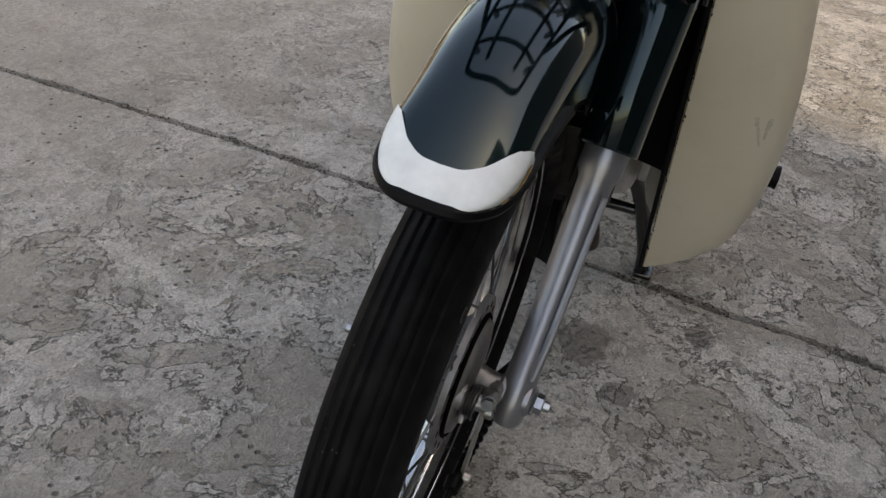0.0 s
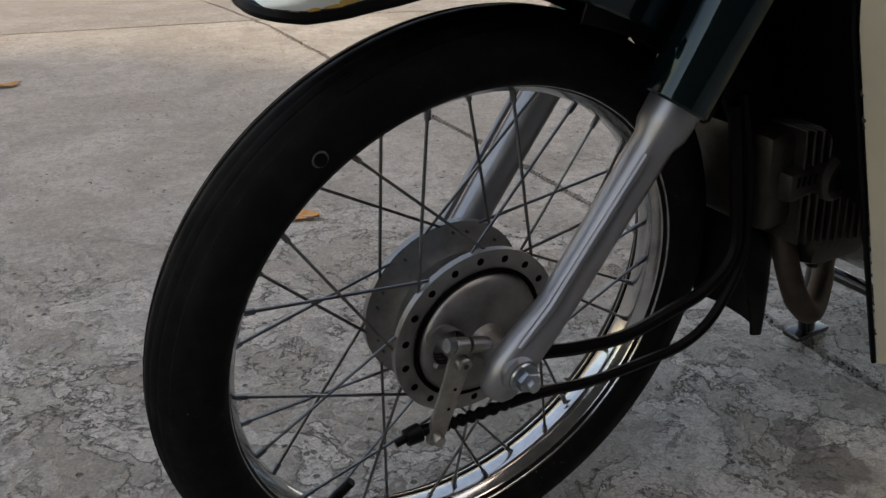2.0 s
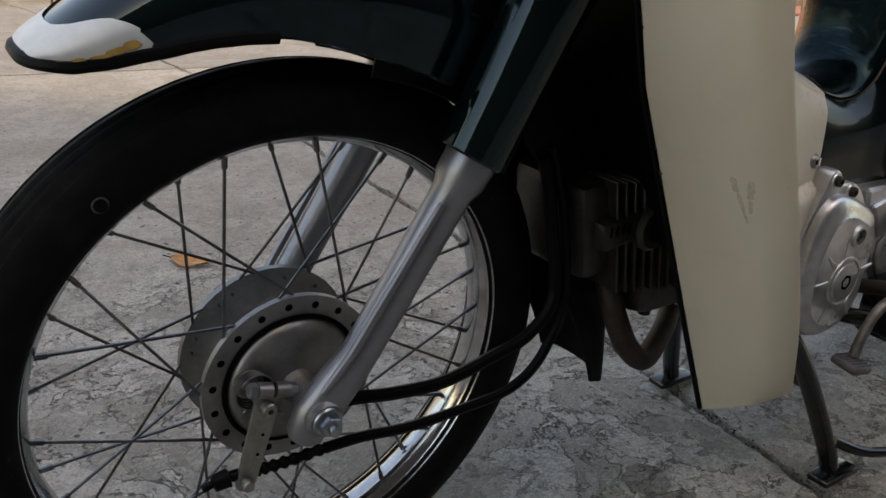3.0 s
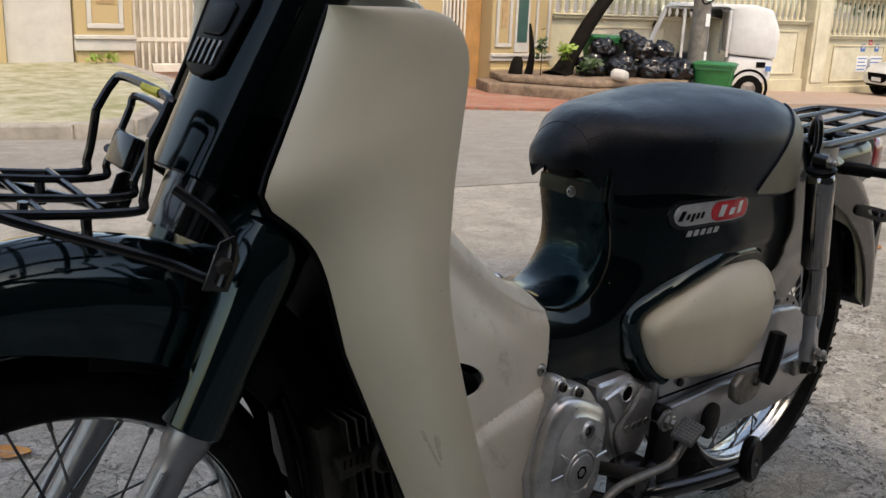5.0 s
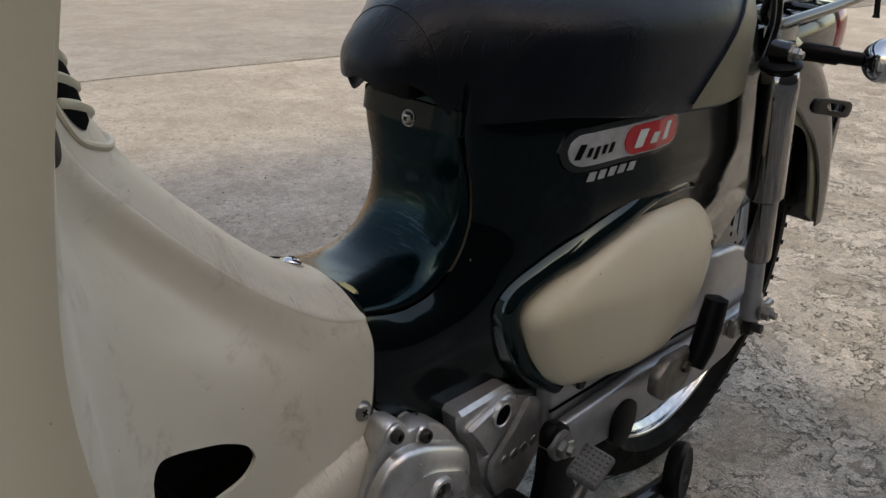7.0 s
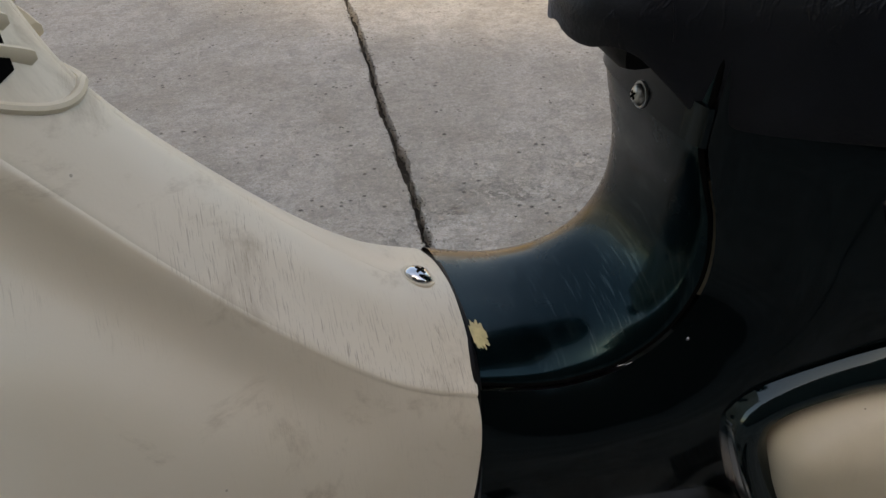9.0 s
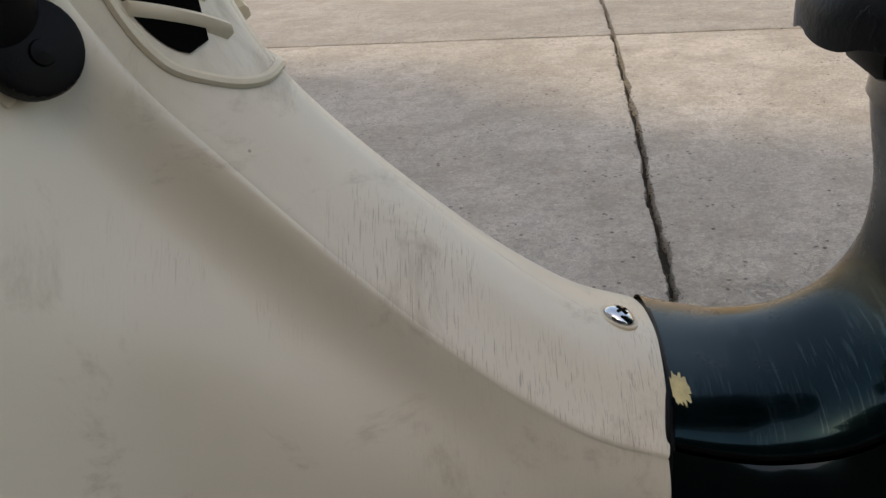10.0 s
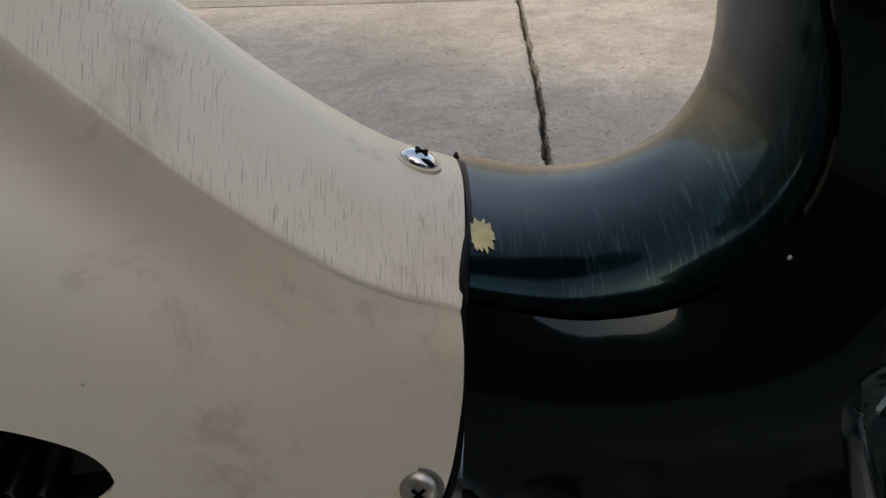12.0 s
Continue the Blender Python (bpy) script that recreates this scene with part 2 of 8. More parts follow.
def even(points, n):
    """n points evenly spaced along a polyline."""
    ps = [Vector(p) for p in points]
    d = [0.0]
    for p, q in zip(ps, ps[1:]):
        d.append(d[-1] + (q - p).length)
    out = []
    for k in range(n):
        s = d[-1] * k / (n - 1)
        i = max(j for j in range(len(d)) if d[j] <= s + 1e-12)
        i = min(i, len(ps) - 2)
        f = (s - d[i]) / max(d[i + 1] - d[i], 1e-9)
        out.append(ps[i].lerp(ps[i + 1], min(f, 1)))
    return out


def tube(points, r, n=10, closed=False, caps=True, flat=1.0):
    """A round bar along points; r: one radius or one a point."""
    ps = [Vector(p) for p in points]
    rs = r if isinstance(r, (list, tuple)) else [r] * len(ps)
    rings, up = [], None
    for i, p in enumerate(ps):
        t = (ps[(i + 1) % len(ps)] - ps[i - 1]) if closed else (ps[min(i + 1, len(ps) - 1)] - ps[max(i - 1, 0)])
        t.normalize()
        if up is None:
            up = Vector((0, 0, 1)) if abs(t.z) < 0.9 else Vector((1, 0, 0))
        up = (up - t * up.dot(t)).normalized()
        side = t.cross(up)
        rings.append([p + rs[i] * (math.cos(q) * side + math.sin(q) * flat * up) for q in (2 * math.pi * k / n for k in range(n))])
    return skin(rings, True, caps and not closed, closed)


def lathe(profile, centre, axis, n=32, span=(0.0, 360.0)):
    """Turns a profile of (along the axis, radius) about an axis."""
    ax = Vector(axis).normalized()
    u = ax.orthogonal().normalized()
    v = ax.cross(u)
    c = Vector(centre)
    full = span[1] - span[0] >= 359.9
    rings = []
    for k in range(n if full else n + 1):
        q = radians(span[0] + (span[1] - span[0]) * k / n)
        rings.append([c + ax * h + max(r, 1e-5) * (math.cos(q) * u + math.sin(q) * v) for h, r in profile])
    return skin(rings, False, False, full)


def slab(outline, to, bevel=0.0, seg=2):
    """An outline (closed, in one plane) given depth by the vector `to`, with rounded edges."""
    to = Vector(to)
    n = len(outline)
    verts = [Vector(p) for p in outline] + [Vector(p) + to for p in outline]
    faces = [tuple(range(n)), tuple(range(n, 2 * n))] + [(i, (i + 1) % n, n + (i + 1) % n, n + i) for i in range(n)]
    bm = bm_from(verts, faces)
    if bevel:
        bmesh.ops.bevel(bm, geom=list(bm.edges), offset=bevel, segments=seg, affect="EDGES", profile=0.5)
    return bm


def block(size, centre=(0, 0, 0), bevel=0.0, seg=2, turn=None):
    bm = bmesh.new()
    bmesh.ops.create_cube(bm, size=1.0)
    bmesh.ops.scale(bm, vec=Vector(size), verts=bm.verts)
    if bevel:
        bmesh.ops.bevel(bm, geom=list(bm.edges), offset=bevel, segments=seg, affect="EDGES", profile=0.5)
    if turn:
        bmesh.ops.transform(bm, matrix=pose(0, 0, 0, *turn), verts=bm.verts)
    bmesh.ops.translate(bm, vec=Vector(centre), verts=bm.verts)
    return bm


def join(*bms):
    out = bmesh.new()
    for b in bms:
        me = bpy.data.meshes.new("t")
        b.to_mesh(me)
        b.free()
        out.from_mesh(me)
        bpy.data.meshes.remove(me)
    return out


def thing(name, place, label, category, group="", kind=""):
    ob = new(name)
    ob.location = place
    ob.empty_display_size = 0.1
    return tagged(ob, label, category, group, kind)


def finish(bm, name, material, sharp=40):
    me = bpy.data.meshes.new(name)
    bm.to_mesh(me)
    bm.free()
    for f in me.polygons:
        f.use_smooth = True
    me.set_sharp_from_angle(angle=radians(sharp))
    me.materials.append(material)
    return me


def part(name, bm, material, parent=None, label="", frame_of=None, sharp=40):
    """One mesh object under a thing or part; its points are given in frame_of (a pose), or in the world."""
    if frame_of is not None:
        bmesh.ops.transform(bm, matrix=frame_of, verts=bm.verts)
    root = parent
    base = Vector((0, 0, 0))
    while root is not None:
        base += root.location
        root = root.parent
    bmesh.ops.translate(bm, vec=-base, verts=bm.verts)
    ob = new(name, finish(bm, name, material, sharp))
    if parent is not None:
        ob.parent = parent
    if label:
        ob["label"] = label
    return ob


def solo(name, bm, material, label, category, kind="", group="", sharp=40):
    ob = new(name, finish(bm, name, material, sharp))
    return tagged(ob, label, category, group, kind)


# frames of the motorcycle: the upright body, and the front fork with its wheel
BODY = Matrix.Translation((0, -0.0188, -0.0018)) @ pose(0, 0, 0, 1.0, 0, 0.5)
HUB = Vector((0.0300, 0.0180, 0.2695))
FRONT = Matrix.Translation(HUB) @ pose(0, 0, 0, 5.3, 0, -1.4) @ Matrix.Translation((0, 0, -0.2740))
WHEEL = FRONT

# ================= the setting =================
def street_height(x, y):
    """The street in its own frame: it falls away to the east."""
    return -0.0345 * max(0.0, x - 1.5) - 0.012 * max(0.0, y - 3.0)


STREET = pose(0, 0, -0.21, 0, 0.42, -0.35)       # the street lies lower than the yard


def ground_height(x, y):
    """The yard is level; past its joint the ground falls away to the street."""
    f = max(0.0, min(1.0, (y - 2.5) / 4.0))
    return street_height(x, y) - (0.21 + 0.0073 * max(0.0, x)) * f


def concrete(name, light, dark, seed, stain, worn_at):
    """Old concrete: a top coat peeled in flakes, with crisp flake edges, pits, damp stains and sand grain; worn_at: from where to where (y) it gets smoother."""
    k = Kit(name, 0.88, 0.22)
    at = k.place((seed, seed * 0.7, 0))
    wet = k.place((seed + 3.1, seed, 0))
    far = k.place((seed + 11, 4, 0))
    broad = k.noise(1.3, 6, 0.62, 0.0, at)
    cloud = k.noise(6.0, 7, 0.62, 0.3, far)
    mid = k.noise(30.0, 7, 0.65, 0.0, at)
    grain = k.noise(240.0, 3, 0.7, 0.0, at)
    sand = k.noise(700.0, 2, 0.6, 0.0, at)
    sep = k.nt.nodes.new("ShaderNodeSeparateXYZ")
    k.nt.links.new(k.co, sep.inputs[0])
    reach = k.calc("ADD", sep.outputs[1], k.calc("MULTIPLY", k.noise(2.2, 4, 0.6, 0.0, wet), 1.1))
    worn = k.ramp(reach, worn_at[1], worn_at[0], 0.10, 1.0)
    # flakes: two sizes of plates; shade at lifted edges painted as thin dark lines
    big = k.noise(6.5, 7, 0.60, 0.35, wet)
    small = k.noise(17.0, 6, 0.60, 0.25, far)
    b1, b2 = k.ramp(big, 0.452, 0.462), k.ramp(big, 0.538, 0.548)
    s1 = k.ramp(small, 0.530, 0.542)
    s2 = k.ramp(small, 0.632, 0.645)
    lifted = k.ramp(k.noise(7.0, 3, 0.5, 0.0, at), 0.42, 0.52)

    def edge(src, v, w):
        return k.calc("SUBTRACT", k.ramp(src, v - 1.8 * w, v - 0.4 * w), k.ramp(src, v - 0.2 * w, v + 0.4 * w))

    rim = k.calc("MAXIMUM", k.calc("MAXIMUM", edge(big, 0.457, 0.008), edge(big, 0.543, 0.008)), k.calc("MULTIPLY", edge(small, 0.536, 0.010), 0.7))
    rim = k.calc("MULTIPLY", k.calc("MULTIPLY", rim, lifted), worn)
    pits = k.calc("MULTIPLY", k.ramp(k.cells(48.0, at), 0.22, 0.12), k.ramp(k.noise(9.0, 3, 0.6, 0.0, wet), 0.50, 0.58))
    c = k.mix(k.ramp(broad, 0.33, 0.68), dark, light)
    c = k.mix(k.ramp(cloud, 0.38, 0.60, 0.55, 0.0), c, tuple(v * w for v, w in zip(dark, (0.78, 0.75, 0.70))))
    c = k.mix(k.calc("MULTIPLY", k.calc("MULTIPLY", b2, worn), 0.55), c, tuple(min(1.0, v * 1.22) for v in light))
    c = k.mix(k.calc("MULTIPLY", k.calc("MULTIPLY", k.calc("SUBTRACT", 1.0, b1), worn), 0.58), c, tuple(v * w for v, w in zip(dark, (0.72, 0.68, 0.62))))
    c = k.mix(k.calc("MULTIPLY", k.calc("MULTIPLY", s1, worn), 0.22), c, tuple(min(1.0, v * 1.25) for v in light))
    c = k.mix(k.calc("MULTIPLY", k.calc("MULTIPLY", s2, worn), 0.75), c, tuple(v * w for v, w in zip(dark, (0.50, 0.46, 0.40))))
    c = k.mix(k.calc("MULTIPLY", rim, 0.85), c, (0.075, 0.064, 0.050))
    fleck = k.noise(95.0, 5, 0.72, 0.0, wet)
    c = k.mix(k.ramp(fleck, 0.38, 0.50, 0.42, 0.0), c, tuple(v * 0.5 for v in dark))
    c = k.mix(k.ramp(fleck, 0.55, 0.66, 0.0, 0.35), c, tuple(min(1.0, v * 1.3) for v in light))
    c = k.mix(k.ramp(mid, 0.36, 0.56, 0.40, 0.0), c, tuple(v * 0.62 for v in dark))
    c = k.mix(k.ramp(k.noise(2.6, 7, 0.7, 0.0, wet), 0.52, 0.72, 0.0, stain), c, tuple(v * w for v, w in zip(dark, (0.52, 0.48, 0.43))))
    c = k.mix(k.calc("MULTIPLY", pits, 0.75), c, (0.055, 0.047, 0.038))
    c = k.mix(k.ramp(grain, 0.40, 0.55, 0.36, 0.0), c, tuple(v * 0.55 for v in dark))
    c = k.mix(k.ramp(sand, 0.60, 0.75, 0.0, 0.30), c, (0.60, 0.57, 0.52))
    # dark oil and damp spots under and beside the machine
    for x, y, sx, sy, r in SPOTS:
        away = k.nt.nodes.new("ShaderNodeVectorMath")
        away.operation = "LENGTH"
        k.nt.links.new(k.place((-x * sx, -y * sy, 0), (0, 0, 0), (sx, sy, 0.0)), away.inputs[0])
        spill = k.calc("ADD", away.outputs["Value"], k.calc("MULTIPLY", k.calc("SUBTRACT", k.noise(15.0, 6, 0.6, 0.3, wet), 0.5), 2.2 * r))
        c = k.mix(k.ramp(spill, r * 1.08, r * 0.92, 0.0, 0.62), c, (0.135, 0.120, 0.105))
    h = k.calc("MULTIPLY", k.calc("ADD", k.calc("MULTIPLY", k.calc("ADD", b1, b2), 0.5), k.calc("MULTIPLY", s1, 0.28)), worn)
    h = k.calc("SUBTRACT", h, k.calc("MULTIPLY", rim, 0.6))
    h = k.calc("SUBTRACT", h, k.calc("MULTIPLY", k.calc("MULTIPLY", s2, worn), 0.4))
    h = k.calc("ADD", h, k.calc("MULTIPLY", mid, 1.0))
    h = k.calc("SUBTRACT", h, k.calc("MULTIPLY", pits, 0.8))
    h = k.calc("ADD", h, k.calc("MULTIPLY", k.calc("ADD", grain, fleck), 0.45))
    return k.done(c, h, 1.0, 0.011)


SPOTS = [(0.480, -0.090, 1.0, 1.2, 0.050), (0.500, -0.030, 1.0, 1.0, 0.032), (0.385, -0.155, 1.0, 1.0, 0.024), (0.575, -0.258, 1.0, 1.3, 0.032)]
M_CONC = concrete("peeled_concrete", (0.56, 0.52, 0.465), (0.42, 0.388, 0.34), 0.0, 0.40, (0.95, 1.75))
M_ROAD = concrete("street_concrete", (0.42, 0.395, 0.36), (0.36, 0.335, 0.305), 7.3, 0.25, (2.2, 3.2))
M_EARTH = mat("packed_earth", (0.24, 0.20, 0.16), 0.95, var=0.4, scale=4, bump=0.6, bscale=60)
M_DIRT = mat("joint_dirt", (0.016, 0.0125, 0.0085), 0.95, var=0.5, scale=60, bump=0.8, bscale=150)

# one sheet of packed earth under all, to the horizon
xs = [-400, -60, -12, -4, 0, 1.5, 3, 6, 10, 16, 24, 40, 80, 400]
ys = [-400, -60, -8, -2, 0, 3, 6, 10, 14, 20, 40, 90, 400]
solo("ground", skin([[Vector((x, y, ground_height(min(x, 40), min(y, 40)) - 0.032)) for y in ys] for x in xs], False), M_EARTH, "packed earth under the concrete slabs", "ground", "structure")


CRACK = [(-6, 0.30), (-2, 0.45), (-0.53, 0.620), (-0.39, 0.645), (-0.30, 0.652), (-0.20, 0.667), (-0.07, 0.683), (0.063, 0.696), (0.197, 0.714), (0.372, 0.748), (0.519, 0.763), (0.671, 0.780), (0.80, 0.788), (0.906, 0.797), (1.045, 0.806), (1.228, 0.815), (1.45, 0.829), (1.60, 0.843), (1.95, 0.860), (2.49, 0.888), (3.1, 0.922), (4.9, 1.0), (60, 2.0)]


def lerp_table(table, v):
    for (a, fa), (b, fb) in zip(table, table[1:]):
        if v <= b:
            return fa + (fb - fa) * (v - a) / (b - a)
    return table[-1][1]


def joint_y(x):
    return 2.52 - 0.15 * (max(-12, min(x, 12)) - 0.9)


def ragged(v, seed, amount):
    return amount * (noise.noise(Vector((v * 9, seed, 0))) + 0.6 * noise.noise(Vector((v * 37, seed, 3))) + 0.5 * noise.noise(Vector((v * 90, seed, 9))) + 0.35 * noise.noise(Vector((v * 210, seed, 4))))


def concrete_slab(name, y0, y1, side, material, gap):
    """A slab on one side of the long crack; its edge at the crack is broken."""
    rows = []
    n = 900
    for k in range(n + 1):
        f = k / n
        f = f * 2.54 if f < 0.25 else 0.635 + (f - 0.25) / 0.75 * 0.365
        rows.append([])
        reach = [0, 0.004, 0.03, 0.15, 0.5, 0.9, 1.6, 2.5, 4, 7, 12, 20, 32] if side > 0 else [0, 0.004, 0.03, 0.15, 0.6, 1.5, 4, 9, 16, 30]
        for i, r in enumerate(reach):
            ya, yb = y0(side * r), y1(side * r)
            y = ya + (yb - ya) * f
            x = lerp_table(CRACK, y) + side * (r + gap + (ragged(y, side * 5.0, 0.0075) if i < 2 else 0))
            rows[-1].append(Vector((x, y, ground_height(x, y) - (0.028 if i == 0 else 0.0))))
    lip0 = [p + Vector((0, 0, -0.028)) for p in rows[0]]
    lip1 = [p + Vector((0, 0, -0.028)) for p in rows[-1]]
    return solo(name, skin([lip0] + rows + [lip1], False), material, "weathered concrete yard slab with peeled top and stains", "slab", "structure", "", 60)


concrete_slab("ground_1", lambda x: -6.0, lambda x: joint_y(x) - 0.011, -1, M_CONC, 0.0052)
concrete_slab("ground_2", lambda x: -6.0, lambda x: joint_y(x) - 0.011, 1, M_CONC, 0.0052)
concrete_slab("road_1", lambda x: joint_y(x) + 0.011, lambda x: 6.0, -1, M_ROAD, 0.004)
concrete_slab("road_2", lambda x: joint_y(x) + 0.011, lambda x: 7.4, 1, M_ROAD, 0.004)

crack_y = [-6 + 0.05 * k for k in range(240)]
solo("crack_dirt", skin([[Vector((lerp_table(CRACK, y) + d, y, ground_height(lerp_table(CRACK, y), y) - 0.026)) for d in (-0.05, 0.05)] for y in crack_y], False), M_DIRT, "dark dirt in the long crack of the concrete", "dirt", "structure")
joint_x = [-10 + 0.25 * k for k in range(140)]
solo("joint_dirt", skin([[Vector((x, joint_y(x) + d, ground_height(x, joint_y(x)) - 0.0245)) for d in (-0.05, 0.05)] for x in joint_x], False), M_DIRT, "dark dirt in the joint between the slabs", "dirt", "structure")

# unseen walls, added to shade the yard and darken reflections; top outline shapes the shadow
M_SHADE_WALL = mat("dark_shade_wall", (0.05, 0.045, 0.04), 0.9, var=0.2, scale=3)
TURN = pose(0.3, -3.52, -0.6, 0, 0, -20)
TALL = [(-4.0, 0.0), (0.1, 0.0), (0.1, 8.82), (-0.97, 8.82), (-1.4, 8.95), (-1.9, 9.38), (-2.1, 9.48), (-2.5, 9.38), (-4.0, 9.38)]
LOW_WALL = [(0.104, 0.0), (15.0, 0.0), (15.0, 5.3), (0.104, 5.3)]
for name, outline in (("shade_wall_1", TALL), ("shade_wall_2", LOW_WALL)):
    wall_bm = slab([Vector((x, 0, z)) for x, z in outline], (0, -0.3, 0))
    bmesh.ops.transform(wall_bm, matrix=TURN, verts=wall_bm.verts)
    solo(name, wall_bm, M_SHADE_WALL, "unseen plain wall added behind the yard to shade it", "wall", "structure")

# ================= the motorcycle =================
bike = thing("motorcycle", (0.6, 0, 0), "dark green and cream step-through motorcycle parked on its centre stand", "motorcycle")
R_W = 0.2740
AX = Vector((0, 0, R_W))
FD = Vector((math.sin(radians(29)), 0, math.cos(radians(29))))
FN = Vector((math.cos(radians(29)), 0, -math.sin(radians(29))))


def tyre_profile(R, w, h):
    pts = [(-w * 0.5, R - h - 0.014), (-w * 0.72, R - h - 0.010)]
    for k in range(41):
        q = math.pi * k / 40
        y = -w * math.cos(q)
        r = R - h + h * math.sin(q) ** 0.8
        if abs(y) < w * 0.82:
            groove = (y / w * 4.0) % 1.0
            if 0.35 < groove < 0.65:
                r -= 0.0025
        pts.append((y, r))
    return pts + [(w * 0.72, R - h - 0.010), (w * 0.5, R - h - 0.014)]


def rim_profile(k=1.0):
    half = [(0.0, 0.2085), (0.006, 0.2085), (0.011, 0.2105), (0.0155, 0.2155), (0.0185, 0.2175), (0.0225, 0.2180), (0.0245, 0.2195), (0.0250, 0.2250), (0.0240, 0.2265), (0.0225, 0.2260), (0.0215, 0.2205), (0.016, 0.2195), (0.010, 0.2145), (0.0, 0.2125)]
    left = [(-y, r) for y, r in half]
    return half + left[::-1]


wheel_rim = rim_profile()


def spoke_mesh(flange_r, rim_r, dy, turn):
    """One spoke with its nipple, from the hub flange to the rim, in the wheel's plane from angle 0."""
    a = Vector((flange_r * math.cos(turn), dy, flange_r * math.sin(turn)))
    b = Vector((rim_r, dy * 0.12, 0))
    d = (b - a).normalized()
    side = Vector((0, 1 if dy > 0 else -1, 0))
    bm = tube([a - side * 0.007, a, a + d * 0.004, b], 0.0014, 6)
    return join(bm, tube([b - d * 0.016, b - d * 0.006, b - d * 0.005, b + d * 0.004], [0.0026, 0.0026, 0.0034, 0.0034], 6))


def build_wheel(name, centre, frame_of, R, w, h, hub_y, tyre_label, parent, flange=0.088):
    hub = part(name, lathe([(-0.058, 0.0), (-0.058, 0.009), (hub_y[0] - 0.003, 0.018), (hub_y[0] - 0.003, flange - 0.024), (hub_y[0] - 0.003, flange), (hub_y[0] + 0.003, flange), (hub_y[0] + 0.006, flange - 0.016), (hub_y[0] + 0.012, flange - 0.026), *[(hub_y[0] + 0.014 + (hub_y[1] - hub_y[0] - 0.028) * j / 12, flange - 0.028 + (0.006 if j % 4 == 2 else 0.0)) for j in range(13)], (hub_y[1] - 0.012, flange - 0.026), (hub_y[1] - 0.006, flange - 0.016), (hub_y[1] - 0.003, flange), (hub_y[1] + 0.003, flange), (hub_y[1] + 0.003, 0.02), (0.058, 0.009), (0.058, 0.0)], centre, (0, 1, 0), 48), M_HUB, parent, "", frame_of)
    part("tyre", lathe(tyre_profile(R, w, h), centre, (0, 1, 0), 120), M_RUBBER, hub, tyre_label, frame_of, 50)
    part("rim", lathe(wheel_rim + wheel_rim[:1], centre, (0, 1, 0), 120), M_RIM, hub, "chromed steel rim", frame_of, 50)
    base = parent.location
    for s, dy in ((0, hub_y[0]), (1, hub_y[1])):
        for d in (-1, 1):
            me = finish(spoke_mesh(flange - 0.009, 0.2145, dy, d * radians(44)), "spoke", M_STEEL)
            for k in range(9):
                ang = radians(k * 40 + s * 10 + (20 if d > 0 else 0) + 4)
                sp = new("spoke", me)
                sp.parent = hub
                sp.matrix_basis = Matrix.Translation(-base) @ frame_of @ Matrix.Translation(centre) @ Matrix.Rotation(-ang, 4, "Y")
    # holes of the flange as dark sockets
    for k in range(18):
        q = radians(k * 20 + 14)
        c = Vector(centre) + Vector(((flange - 0.009) * math.cos(q), hub_y[0] - 0.0034, (flange - 0.009) * math.sin(q)))
        part("hole", lathe([(0.0, 0.0), (0.0, 0.0032), (0.0006, 0.0036), (0.0006, 0.0)], c, (0, 1, 0), 10), M_HOLE, hub, "", frame_of)
    return hub


wheel = build_wheel("front_wheel", AX, WHEEL, R_W, 0.036, 0.044, (-0.024, 0.030), "black ribbed front tyre with worn grooves", bike, 0.0800)
part("axle", tube([(0, -0.080, R_W), (0, 0.064, R_W)], 0.006, 12), M_ZINC, wheel, "", WHEEL)

# brake panel with its arm, pin, spring and cable stay
plate = part("brake_panel", lathe([(-0.052, 0.010), (-0.052, 0.0125), (-0.040, 0.0165), (-0.038, 0.022), (-0.0365, 0.044), (-0.0345, 0.0545), (-0.030, 0.0585), (-0.022, 0.0590)], AX, (0, 1, 0), 48), M_HUB, bike, "smooth grey brake panel", WHEEL)
part("seal_ring", lathe([(-0.0285, 0.0592), (-0.0312, 0.0612), (-0.0285, 0.0635), (-0.0260, 0.0612), (-0.0285, 0.0592)], AX, (0, 1, 0), 48), M_HOLE, plate, "", WHEEL)
part("spacer", lathe([(-0.036, 0.0), (-0.036, 0.0160), (-0.052, 0.0135), (-0.066, 0.0125), (-0.066, 0.0)], AX, (0, 1, 0), 24), M_HUB, plate, "grey axle spacer", WHEEL)
part("cast_rib", slab([(-0.052, -0.0375, 0.262), (-0.020, -0.0375, 0.246), (-0.012, -0.0375, 0.250), (-0.044, -0.0375, 0.272)], (0, -0.007, 0), 0.0025), M_HUB, plate, "", WHEEL)
pin = Vector((-0.0420, -0.040, 0.2860))
part("cam_boss", lathe([(0.012, 0.0135), (0.002, 0.0130), (0.000, 0.011), (-0.004, 0.0085), (-0.020, 0.0070), (-0.021, 0.0)], pin, (0, 1, 0), 24), M_HUB, plate, "", WHEEL)
for k in range(4):
    part("return_spring", lathe([(0.0, 0.0125 + 0.0008 * k), (-0.0011, 0.0137 + 0.0008 * k), (0.0, 0.0150 + 0.0008 * k), (0.0011, 0.0137 + 0.0008 * k), (0.0, 0.0125 + 0.0008 * k)], pin + Vector((-0.002, -0.0015 - 0.0030 * k, 0.001)), (0, 1, 0), 20), M_STEEL, plate, "", WHEEL)
arm_a, arm_b = Vector((-0.0370, -0.0600, 0.2760)), Vector((-0.0539, -0.0600, 0.2030))
dirv = (arm_b - arm_a).normalized()
sidev = Vector((dirv.z, 0, -dirv.x))
